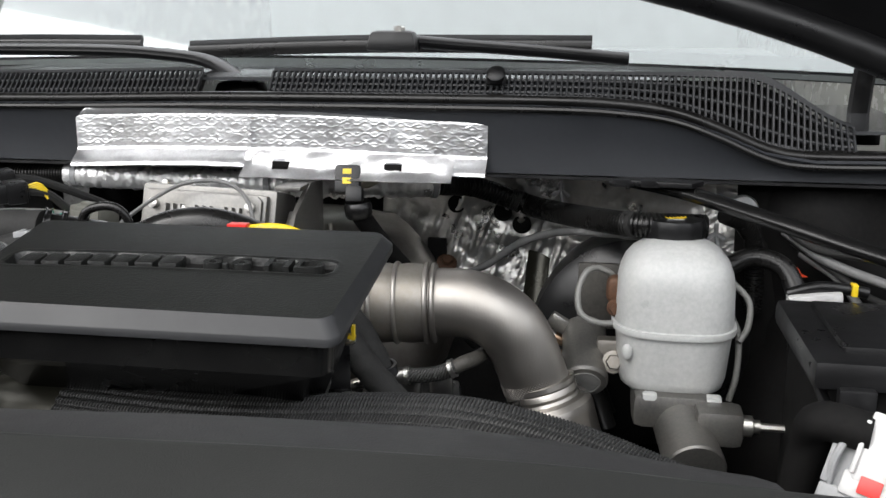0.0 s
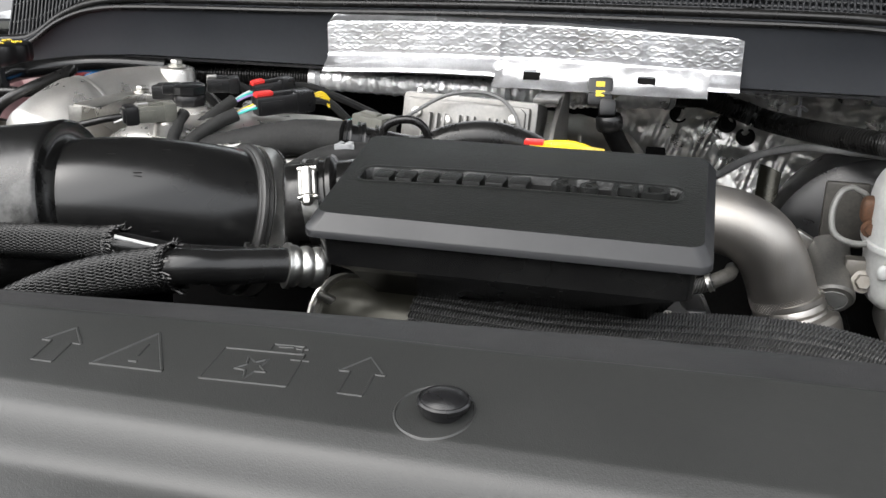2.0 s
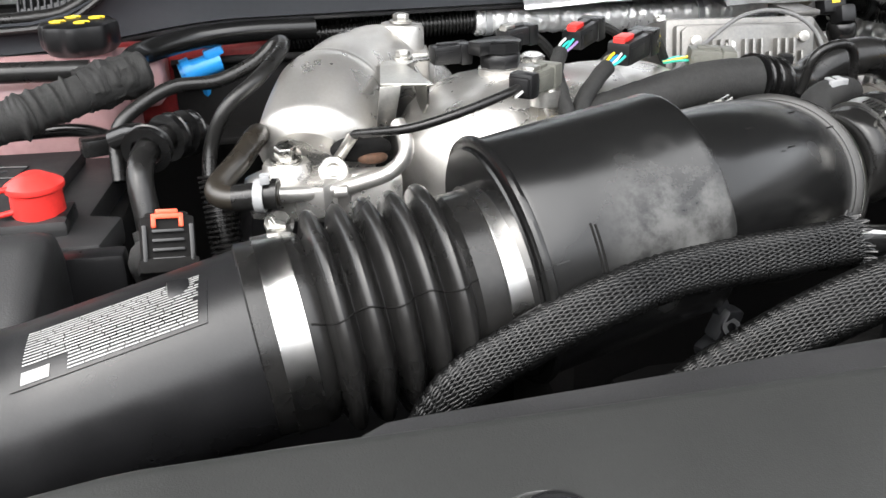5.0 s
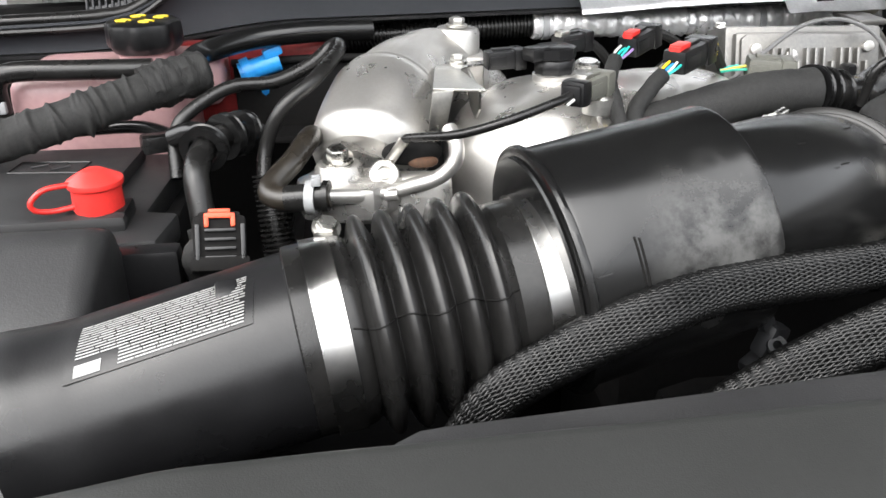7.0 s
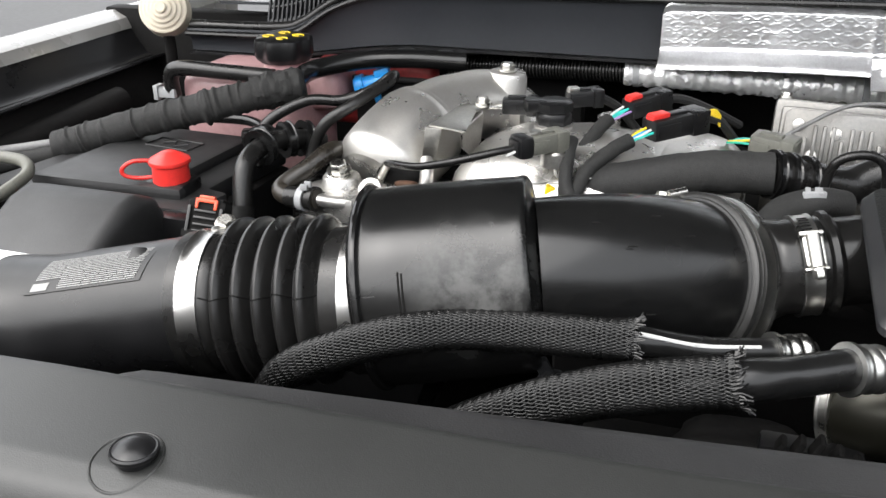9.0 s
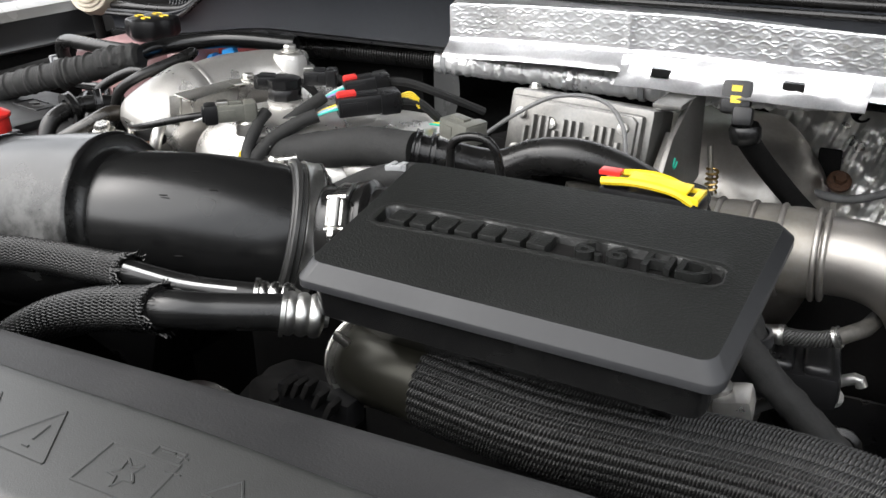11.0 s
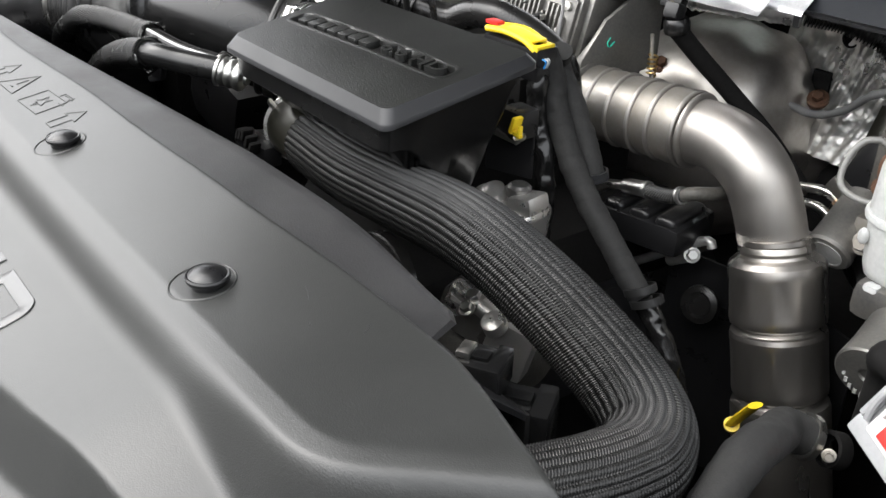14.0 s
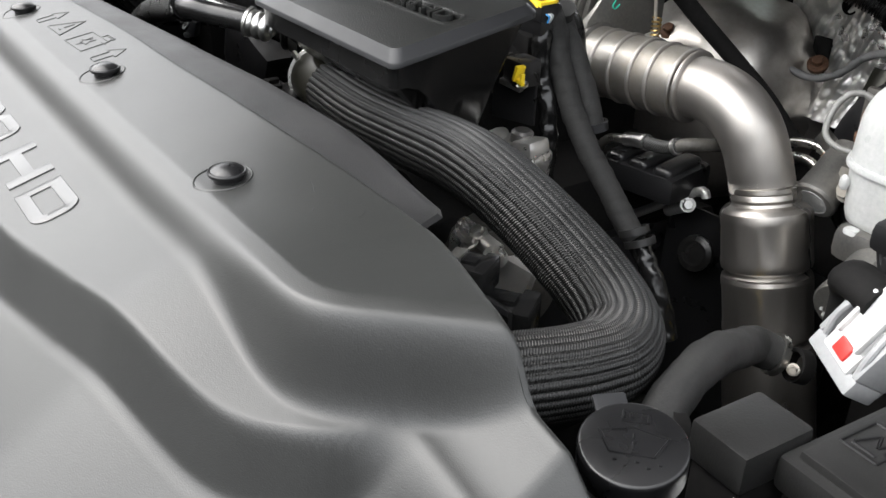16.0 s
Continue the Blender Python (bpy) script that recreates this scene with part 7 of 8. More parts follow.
part("lid", join(box((0.405, 1.010, 1.318), (0.28, 0.20, 0.026), 0.008), box((0.405, 1.015, 1.331), (0.22, 0.15, 0.010), 0.004)), BLACK, jb)
part("case", box((0.410, 1.015, 1.215), (0.26, 0.18, 0.19), 0.008), MATT, jb)
part("hinge_arm", tube([(0.268, 0.930, 1.325), (0.275, 0.925, 1.30), (0.29, 0.918, 1.27), (0.29, 0.915, 1.23)], 0.006, 8, 20, flat=0.6), BLACK, jb)
part("latch", box((0.30, 0.908, 1.285), (0.03, 0.012, 0.05), 0.003), BLACK, jb)
bc = thing("bulkhead_connector", "large white and grey lever connector with a red lock", "connector", (0.30, 0.87, 1.24))
BM = pose(0.310, 0.876, 1.250, 62, 8, -28)
part("shell", moved(join(box((0, 0, -0.002), (0.060, 0.064, 0.030), 0.005), box((0, -0.028, 0.004), (0.066, 0.016, 0.030), 0.003), box((-0.030, 0.005, 0.004), (0.006, 0.050, 0.034), 0.002), box((0.030, 0.005, 0.004), (0.006, 0.050, 0.034), 0.002)), BM), LIGHT_GREY, bc)
part("lever", moved(join(box((0.002, 0.014, 0.018), (0.036, 0.058, 0.010), 0.004, taper=0.85), box((0.002, -0.014, 0.018), (0.040, 0.020, 0.008), 0.003), box((-0.012, 0.016, 0.024), (0.004, 0.044, 0.006), 0.0015), box((0.016, 0.016, 0.024), (0.004, 0.044, 0.006), 0.0015), box((0.002, 0.042, 0.016), (0.028, 0.010, 0.014), 0.003)), BM), WHITE, bc, "white lever")
part("lock", moved(box((0.004, -0.012, 0.0225), (0.017, 0.014, 0.005), 0.001), BM), RED, bc, "red lock slide")
for k in range(4):
    part("slot", moved(box((-0.021 + 0.014 * k, -0.0365, 0.006), (0.008, 0.002, 0.014), 0.001), BM), MATT, bc, "dark slot")
for k in (-1, 1):
    part("arm", moved(tube([(0.026 * k, -0.030, 0.012), (0.027 * k, 0.0, 0.022), (0.022 * k, 0.030, 0.020)], 0.0032, 8, 12), BM), LIGHT_GREY, bc)
part("boot", tube([BM @ Vector((-0.01, 0.03, 0.01)), (0.272, 0.895, 1.285), (0.268, 0.91, 1.262), (0.262, 0.92, 1.20)], 0.020, 16, 20, flat=0.8), MATT, bc, "dull black cable boot")

fb = thing("fuse_box", "black fuse box with a stepped lid and moulded symbols", "fuse box", (0.43, 0.70, 1.2))
part("lid", join(box((0.448, 0.715, 1.272), (0.135, 0.115, 0.026), 0.006, (0, 0, -4)), box((0.448, 0.715, 1.286), (0.118, 0.098, 0.010), 0.004, (0, 0, -4))), BOX_LID, fb)
part("case", box((0.448, 0.715, 1.19), (0.125, 0.105, 0.14), 0.006, (0, 0, -4)), MATT, fb)
for k in range(3):
    part("symbol", moved(join(stroke([(-0.013, -0.017), (0.013, -0.017), (0.013, 0.017), (-0.013, 0.017), (-0.013, -0.017)], 0.0011), stroke([(-0.008, -0.010), (-0.002, 0.008), (0.004, -0.004), (0.008, 0.010)], 0.0011), stroke([(-0.008, -0.012), (0.008, -0.012)], 0.0011)), pose(0.408 + 0.030 * k, 0.715 - 0.002 * k, 1.2912, 0, 0, -4 - 40 * (k % 2))), BLACK, fb)
rb = thing("relay_box", "small square black relay box beside the fuse box", "relay box", (0.355, 0.665, 1.2))
part("lid", box((0.354, 0.667, 1.276), (0.046, 0.062, 0.030), 0.004, (0, 0, -3)), BOX_LID, rb)
part("case", box((0.354, 0.667, 1.20), (0.040, 0.056, 0.13), 0.004, (0, 0, -3)), MATT, rb)
lbl = thing("barcode_label", "white barcode label on the fuse box side", "label", (0.392, 0.618, 1.25))
part("paper", box((0.390, 0.6200, 1.252), (0.034, 0.03, 0.0008), 0, (42, 0, -4)), PAPER, lbl)
for k in range(9):
    part("bar", moved(box((-0.012 + 0.003 * k, -0.004, 0.0008), (0.0008 + 0.0006 * (k % 3), 0.014, 0.0004), 0), pose(0.390, 0.6200, 1.252, 42, 0, -4)), INK, lbl)
ws = thing("washer_filler", "round black washer fluid cap on a white filler neck", "washer filler", (0.358, 0.552, 1.25))
WM = pose(0.3575, 0.553, 1.322, 9, 6, 0)
part("neck", moved(lathe([(0.024, -0.10), (0.026, -0.03), (0.027, -0.012), (0.027, 0.0)], (0, 0, 0), (0, 0, 1), 32), WM), WHITE, ws)
wcap = part("cap", moved(lathe([(0.029, -0.012), (0.0305, -0.010), (0.0305, 0.005), (0.0303, 0.0066), (0.0295, 0.0076), (0.0282, 0.0080), (0, 0.0080)], (0, 0, 0), (0, 0, 1), 72), WM), BLACK, ws, "black snap cap")
part("wash_mark", moved(join(stroke([(-0.012, -0.008), (0.012, -0.008), (0.019, 0.006), (0, 0.011), (-0.019, 0.006), (-0.012, -0.008)], 0.0010), stroke([(0, -0.005), (0, 0.001)], 0.0008), stroke([(0, 0.003), (0, 0.006)], 0.0008), stroke([(-0.007, 0.015), (0.007, 0.015), (0.007, 0.0225), (-0.007, 0.0225), (-0.007, 0.015)], 0.0010), stroke([(-0.003, 0.015), (-0.003, 0.020)], 0.0008), stroke([(0.003, 0.015), (0.003, 0.020)], 0.0008),
                              *[stroke([(-0.010 + 0.006 * k, -0.013 - 0.003 * (k % 2)), (-0.008 + 0.006 * k, -0.0125 - 0.003 * (k % 2))], 0.0009) for k in range(5)]), WM @ pose(0, 0, 0.0082, 0, 0, 42)), BLACK, wcap)
part("strap", moved(box((-0.030, 0.014, -0.005), (0.03, 0.020, 0.004), 0.002, (0, 0, -30)), WM), COVER_RIM, ws)

th = thing("taped_hose", "taped black hose ending in a metal clamp", "hose", (0.24, 0.78, 1.2))
part("hose", taped([(0.285, 0.655, 1.235), (0.270, 0.695, 1.248), (0.252, 0.755, 1.248), (0.235, 0.815, 1.225), (0.222, 0.850, 1.208), (0.232, 0.872, 1.196)], 0.0162, 8, 28, 0.10), CLOTH, th)
part("end_ring", ring_band(0.0165, 0.0195, 0.006, (0.232, 0.872, 1.196), (0.5, 0.75, -0.4), 28), ZINC, th)
for p in ((0.252, 0.880, 1.192), (0.290, 0.672, 1.238)):
    c = thing("loop_clamp", "black rubber loop clamp with a zinc bolt", "clamp", p, group="loop clamps")
    part("loop", ring_band(0.012, 0.0155, 0.012, p, (0.4, 0.8, -0.3), 24), MATT, c)
    part("bolt", join(hexbolt(Vector(p) + Vector((0.004, -0.014, 0.004)), (0.3, -0.8, 0.5), 0.007), tube([Vector(p) + Vector((0.004, -0.014, 0.004)), Vector(p) + Vector((0.008, -0.022, 0.008))], 0.0032, 8, 3)), STEEL_WORN, c)
yc = part("release_clip", tube([(0.109, 0.964, 1.088), (0.122, 0.959, 1.110), (0.135, 0.954, 1.131)], 0.0088, 10, 8, flat=0.40), YELLOW, cp, "yellow plastic release clip")
part("clip_ring", lathe([(0.0035, -0.003), (0.0080, -0.003), (0.0080, 0.003), (0.0035, 0.003), (0.0035, -0.003)], (0.109, 0.964, 1.086), (0.3, -0.6, 0.8), 24), YELLOW, yc)

# ---- below the hoses, between engine and radiator ----
fl = thing("fuel_line", "braided fuel line with bright crimped ends", "fuel line", (-0.12, 1.07, 1.24))
part("steel_end", tube([(-0.196, 1.05, 1.193), (-0.186, 1.05, 1.212), (-0.169, 1.05, 1.227), (-0.138, 1.05, 1.236)], 0.0058, 12, 20), ZINC, fl)
part("ferrule", tube([(-0.142, 1.05, 1.235), (-0.11, 1.05, 1.242)], 0.0092, 16, 4), BRIGHT, fl, "bright ferrule")
part("braid", tube([(-0.111, 1.05, 1.2415), (-0.092, 1.05, 1.243), (-0.074, 1.05, 1.247), (-0.058, 1.05, 1.255)], 0.0082, 20, 30), BRAID_PALE, fl)
for p, q in (((-0.110, 1.05, 1.2418), (1, 0, 0.1)), ((-0.062, 1.05, 1.2527), (0.9, 0, 0.42))):
    part("crimp_ring", ring_band(0.0080, 0.0096, 0.005, p, q, 24, lip=0.0006), FERRULE, fl, "bright crimp ring")
part("rear_end", tube([(-0.060, 1.05, 1.2537), (-0.050, 1.056, 1.258), (-0.042, 1.075, 1.256), (-0.038, 1.11, 1.250)], 0.0078, 16, 16), DIM_CAST, fl, "darkened steel end")
bb = thing("injector_cover", "ribbed black plastic cover low in the bay", "cover", (-0.11, 1.07, 1.16))
part("body", box((-0.112, 1.075, 1.196), (0.11, 0.09, 0.036), 0.010, (0, 0, 10)), BLACK, bb)
for k in range(3):
    part("cell", box((-0.147 + 0.034 * k, 1.066 + 0.006 * k, 1.213), (0.027, 0.075, 0.018), 0.008, (0, 0, 10), segs=3), BLACK, bb)
rod = thing("steel_brace", "bright bent steel rod with a zinc nut", "brace", (-0.1, 1.04, 1.15))
part("rod", tube([(-0.263, 1.09, 1.037), (-0.168, 1.09, 1.104), (-0.095, 1.09, 1.158), (-0.052, 1.09, 1.189), (-0.04, 1.09, 1.192), (-0.038, 1.09, 1.186)], 0.0058, 12, 40), PLATED, rod)
part("nut", join(hexbolt((-0.06, 1.085, 1.169), (0.6, -0.5, 0.4), 0.012), tube([(-0.093, 1.09, 1.147), (-0.06, 1.085, 1.169)], 0.008, 12, 4)), PLATED, rod)
for p in ((-0.172, 1.07, 1.09), (-0.144, 1.07, 1.091)):
    part("bolt", hexbolt(p, (0.3, -0.6, 0.6), 0.011), STEEL_WORN, rod)
flap = thing("splash_shield", "black plastic splash shield with a round rubber plug", "splash shield", (-0.03, 1.12, 1.0))
part("panel", sheet(lambda u, v: Vector((-0.10 + 0.22 * u, 1.10 + 0.06 * u + 0.02 * math.sin(u * 3), 0.85 + 0.31 * v - 0.05 * u * v)), span(0, 1, 12), span(0, 1, 8), 0.004), BLACK, flap)
part("plug", lathe([(0.024, 0), (0.023, 0.006), (0.016, 0.008), (0.013, 0.004), (0, 0.004)], (-0.05, 1.105, 1.100), (0.2, -0.9, 0.3), 28), RUBBER, flap)
alt = thing("alternator", "cast aluminium alternator between hoses", "alternator", (-0.11, 0.80, 1.15))
part("body", join(lathe([(0.02, -0.06), (0.06, -0.05), (0.066, -0.02), (0.066, 0.03), (0.05, 0.05), (0, 0.05)], (-0.12, 0.83, 1.12), (0.1, -0.8, 0.5), 36), box((-0.075, 0.81, 1.165), (0.06, 0.05, 0.05), 0.012)), DIM_CAST, alt)
for k in range(10):
    a = 2 * math.pi * k / 10
    part("vane", box(Vector((-0.115, 0.80, 1.142)) + Vector((0.045 * math.cos(a), 0.02 * math.sin(a), 0.04 * math.sin(a))), (0.010, 0.008, 0.014), 0.002, (0, -math.degrees(a), 0)), CAST, alt)
part("bolt", hexbolt((-0.09, 0.785, 1.195), (0, -0.4, 0.9), 0.014), ZINC, alt)
for at, sz, rz in (((0.128, 0.612, 1.305), (0.036, 0.030, 0.022), 30), ((0.150, 0.632, 1.265), (0.045, 0.035, 0.040), 35), ((0.09, 0.65, 1.23), (0.04, 0.03, 0.03), 20)):
    plug("relay_plug", "black plug near the radiator cover edge", at, (0, 0, rz), sz, SATIN, ZINC if rz == 30 else None)
fan = thing("fan_shroud", "black fan shroud with belt pulleys behind the radiator", "fan shroud", (-0.3, 0.60, 1.2))
part("lip", sheet(lambda u, v: Vector((-0.78 + 0.95 * u, 0.585 + 0.035 * v, 1.318 + 0.012 * math.sin(u * math.pi) - 0.03 * v)), span(0, 1, 40), span(0, 1, 4), 0.004), BLACK, fan)
part("wall", sheet(lambda u, v: Vector((-0.78 + 0.95 * u, 0.62 + 0.01 * v, 1.29 - 0.45 * v)), span(0, 1, 20), span(0, 1, 4), 0.004), MATT, fan)
for x, z, r in ((-0.14, 1.215, 0.052), (-0.30, 1.17, 0.07), (-0.52, 1.16, 0.08)):
    part("pulley", lathe([(r * 0.3, 0.012), (r * 0.85, 0.010), (r, 0.014), (r, 0.002), (r * 0.94, 0), (r, -0.002), (r, -0.014), (0, -0.014)], (x, 0.70, z), (0, -1, 0.1), 40), RUBBER, fan)
cb = thing("clip_bracket", "black ribbed wiring clip below the crimped hoses", "bracket", (-0.33, 0.67, 1.31))
for k in range(5):
    part("rib", box((-0.402 + 0.012 * k, 0.690 - 0.002 * k, 1.298 - 0.004 * abs(k - 2)), (0.005, 0.014, 0.016), 0.002, (0, 25, 0)), MATT, cb)
part("base", box((-0.38, 0.700, 1.278), (0.07, 0.022, 0.024), 0.004), BLACK, cb)
# Grey casting and bolt coloured dull black, in place of shade below the hoses.
gb2 = thing("gear_bracket", "cast bracket and hose stub below the netted hoses", "bracket", (-0.42, 0.70, 1.28))
part("casting", join(blob((-0.425, 0.735, 1.235), (0.05, 0.035, 0.035), 3, rough=0.1), box((-0.46, 0.735, 1.215), (0.05, 0.03, 0.04), 0.008, (0, 20, 20))), MATT, gb2)
part("bolt", hexbolt((-0.43, 0.705, 1.262), (0, -0.6, 0.7), 0.010), MATT, gb2)
hang = thing("loose_clip", "grey push-in cable clip in the dark by the fan", "clip", (-0.52, 0.70, 1.28))
part("tree", join(box((-0.559, 0.66, 1.329), (0.018, 0.012, 0.022), 0.004, (10, 20, 30)), box((-0.5630000000000001, 0.66, 1.341), (0.010, 0.008, 0.016), 0.003, (0, -25, 20)), box((-0.567, 0.66, 1.316), (0.022, 0.010, 0.008), 0.003, (0, -15, 30)), lathe([(0.003, 0), (0.006, 0), (0.006, 0.003), (0.003, 0.003), (0.003, 0)], (-0.559, 0.652, 1.329), (0, -0.8, 0.6), 14)), COVER_RIM, hang)

# ---- castings in the gap beside the engine cover ----
side = thing("pump_casting", "grey cast pump housing with a white label", "pump", (-0.13, 0.87, 1.2))
part("body", join(box((-0.130, 0.866, 1.235), (0.062, 0.050, 0.075), 0.012, (0, 8, 12), segs=3), tube([(-0.165, 0.850, 1.262), (-0.10, 0.846, 1.250)], 0.017, 20, 6), box((-0.105, 0.862, 1.275), (0.030, 0.034, 0.020), 0.006, (0, -12, 10)), lathe([(0.014, 0), (0.0135, 0.010), (0.009, 0.012), (0, 0.012)], (-0.142, 0.848, 1.272), (0, -0.4, 0.9), 20)), CAST, side)
part("neck", lathe([(0.0130, -0.006), (0.0125, 0.004), (0.009, 0.007), (0, 0.007)], (-0.120, 0.862, 1.284), (0.05, 0, 1), 20), CAST_DARK, side)
lb = part("label", box((-0.118, 0.8385, 1.226), (0.026, 0.0008, 0.016), 0, (-8, 10, 12)), PAPER, side, "white barcode label")
for k in range(6):
    part("bar", moved(box((-0.009 + 0.0035 * k, -0.0008, 0), (0.0012, 0.0004, 0.010), 0), pose(-0.118, 0.8385, 1.226, -8, 10, 12)), INK, lb)
for k in range(5):
    part("rib", box((-0.150 + 0.010 * k, 0.832 + 0.001 * k, 1.222), (0.003, 0.006, 0.055), 0.001), CAST_DARK, side)
part("flange", prism([(-0.175, 0.835), (-0.085, 0.83), (-0.08, 0.87), (-0.17, 0.89)], 1.168, 1.182, 0.004), CAST_DARK, side)
part("bolt", hexbolt((-0.095, 0.845, 1.182), (0, 0, 1), 0.012), ZINC, side)
lowc = thing("lower_casting", "dull silver casting low between hose and radiator", "casting", (-0.1, 0.80, 1.15))
part("body", join(box((-0.095, 0.795, 1.165), (0.075, 0.030, 0.045), 0.008, (10, 12, 20)), box((-0.05, 0.800, 1.155), (0.05, 0.026, 0.060), 0.006, (0, 15, 25)), tube([(-0.12, 0.785, 1.195), (-0.06, 0.79, 1.185)], 0.010, 16, 4), lathe([(0.013, 0), (0.012, 0.012), (0.008, 0.014), (0, 0.014)], (-0.055, 0.785, 1.180), (0, -0.5, 0.8), 20)), CAST, lowc)
part("bolt", hexbolt((-0.085, 0.772, 1.19), (0, -0.5, 0.8), 0.011), ZINC, lowc)
pb = thing("bracket_plate", "black stamped bracket plates beside the engine cover", "bracket", (-0.15, 0.86, 1.33))
part("plate", box((-0.150, 0.872, 1.325), (0.055, 0.004, 0.07), 0.001, (0, 0, 20)), BLACK, pb)
for k in range(4):
    part("slat", box((-0.165 + 0.010 * k, 0.862 + 0.002 * k, 1.352), (0.005, 0.012, 0.030), 0.001, (0, 0, 20)), BLACK, pb)
part("terminal", box((-0.138, 0.858, 1.338), (0.028, 0.012, 0.006), 0.001, (0, 12, 20)), ZINC, pb, "bright metal terminal strip")
part("screw", hexbolt((-0.118, 0.856, 1.342), (0, -0.4, 0.9), 0.008), ZINC, pb)


# ---- passenger side: battery, coolant tank, hoses ----
bat = thing("battery", "black cased battery with a moulded cover and a red terminal cap", "battery", (-1.06, 0.93, 1.2))
part("cover", join(prism([(-1.215, 0.812), (-0.948, 0.820), (-0.940, 0.875), (-0.965, 0.882), (-0.955, 1.030), (-1.165, 1.042)], 1.330, 1.352, 0.005), prism([(-1.15, 0.835), (-0.972, 0.840), (-0.975, 0.870), (-0.998, 0.890), (-0.990, 1.018), (-1.13, 1.026)], 1.350, 1.364, 0.006)), LID, bat)
part("case", box((-1.075, 0.93, 1.22), (0.25, 0.20, 0.22), 0.010), MATT, bat)
part("symbol", moved(join(stroke([(-0.03, -0.014), (0.03, -0.014), (0.03, 0.014), (-0.03, 0.014), (-0.03, -0.014)], 0.0009), stroke([(-0.016, 0), (-0.004, 0.008), (0.004, -0.006), (0.016, 0.004)], 0.0009)), pose(-1.06, 0.965, 1.3645, 0, 0, -8)), BLACK, bat)
part("front_clip", box((-0.955, 0.812, 1.325), (0.05, 0.02, 0.05), 0.005), BLACK, bat)
sl = part("label", box((-0.985, 0.8095, 1.340), (0.020, 0.001, 0.022), 0, (0, 0, 2)), PAPER, bat, "small white printed label")
for k in range(4):
    part("print_bar", box((-0.985, 0.8085, 1.346 - 0.004 * k), (0.013, 0.0006, 0.0007), 0, (0, 0, 2)), INK, sl)
part("terminal_cap", join(lathe([(0.0180, 1.357), (0.0188, 1.359), (0.0182, 1.381), (0.0205, 1.3825), (0.0210, 1.3845), (0.0205, 1.3865), (0.0175, 1.3885), (0.0085, 1.3935), (0.0060, 1.3945), (0, 1.3948)], (-0.995, 0.862, 0), (0, 0, 1), 36), tube([(-1.010, 0.853, 1.386), (-1.026, 0.844, 1.386), (-1.0355, 0.839, 1.379), (-1.034, 0.840, 1.372), (-1.024, 0.846, 1.3685), (-1.008, 0.853, 1.3690)], 0.0021, 10, 40)), RED, bat, "red plastic terminal cap with a loop")
part("terminal_foot", box((-0.996, 0.865, 1.358), (0.046, 0.034, 0.014), 0.004), BLACK, bat)
pl = thing("battery_plug", "black ribbed harness plug with an orange lock", "connector", (-0.886, 0.770, 1.36), group="connectors")
PM = pose(-0.895, 0.770, 1.369, -28, 6, 10)
part("housing", moved(join(box((0, 0, 0), (0.034, 0.022, 0.032), 0.003), box((0, 0.002, 0.014), (0.028, 0.022, 0.010), 0.003), box((0, -0.002, -0.016), (0.038, 0.024, 0.010), 0.003)), PM), MATT, pl)
part("lock", moved(join(box((0, -0.0115, 0.0155), (0.020, 0.004, 0.0035), 0.001), box((-0.0085, -0.0115, 0.012), (0.003, 0.004, 0.008), 0.001), box((0.0085, -0.0115, 0.012), (0.003, 0.004, 0.008), 0.001), box((0, -0.0105, 0.0185), (0.014, 0.006, 0.003), 0.001)), PM), ORANGE, pl, "orange lock")
for k in range(4):
    part("rib", moved(box((0, -0.0118, 0.006 - 0.006 * k), (0.020, 0.003, 0.0022), 0.0006), PM), SATIN, pl)
for k in (-1, 1):
    part("guide", moved(box((0.0145 * k, -0.0118, -0.003), (0.003, 0.004, 0.026), 0.0008), PM), SATIN, pl)
part("tail", taped([(-0.898, 0.780, 1.362), (-0.910, 0.792, 1.352), (-0.918, 0.815, 1.335), (-0.915, 0.84, 1.30)], 0.012, None, 18, 0.12), CLOTH, pl, "taped wire tail")

tank = thing("coolant_tank", "pink translucent coolant tank with a black knobbed cap", "coolant tank", (-1.03, 1.13, 1.3))
part("tank", join(box((-1.045, 1.140, 1.350), (0.165, 0.120, 0.135), 0.026, segs=4), box((-0.965, 1.155, 1.395), (0.07, 0.08, 0.05), 0.015, segs=3)), PINK, tank)
part("neck", lathe([(0.027, 1.40), (0.026, 1.430), (0.028, 1.432), (0.028, 1.438)], (-1.001, 1.128, 0), (0, 0, 1), 32), PINK, tank)
tcap = part("cap", lathe([(0.030, 1.428), (0.033, 1.432), (0.035, 1.436), (0.035, 1.451), (0.034, 1.455), (0.031, 1.457), (0.0, 1.4575)], (-1.001, 1.128, 0), (0, 0, 1), 80, shape=lambda a, h: 1 + 0.055 * math.cos(8 * a) * (1 if h > 1.431 else 0)), BLACK, tank, "black knobbed cap")
for k in range(4):
    a = 1.57 * k + 0.4
    part("print", join(*[tube([Vector((-1.001, 1.128, 1.4580)) + Vector((0.018 * math.cos(a) + 0.007 * math.cos(b), 0.018 * math.sin(a) + 0.005 * math.sin(b), 0)) for b in span(0.3, 5.2, 8)], 0.0009, 6, 16)]), YELLOW, tcap, "yellow warning print")
solo("fluid_tank", box((-0.905, 1.192, 1.380), (0.16, 0.03, 0.085), 0.012, segs=3), RED_PAINT, "dark red fluid tank behind the coolant tank", "fluid tank")
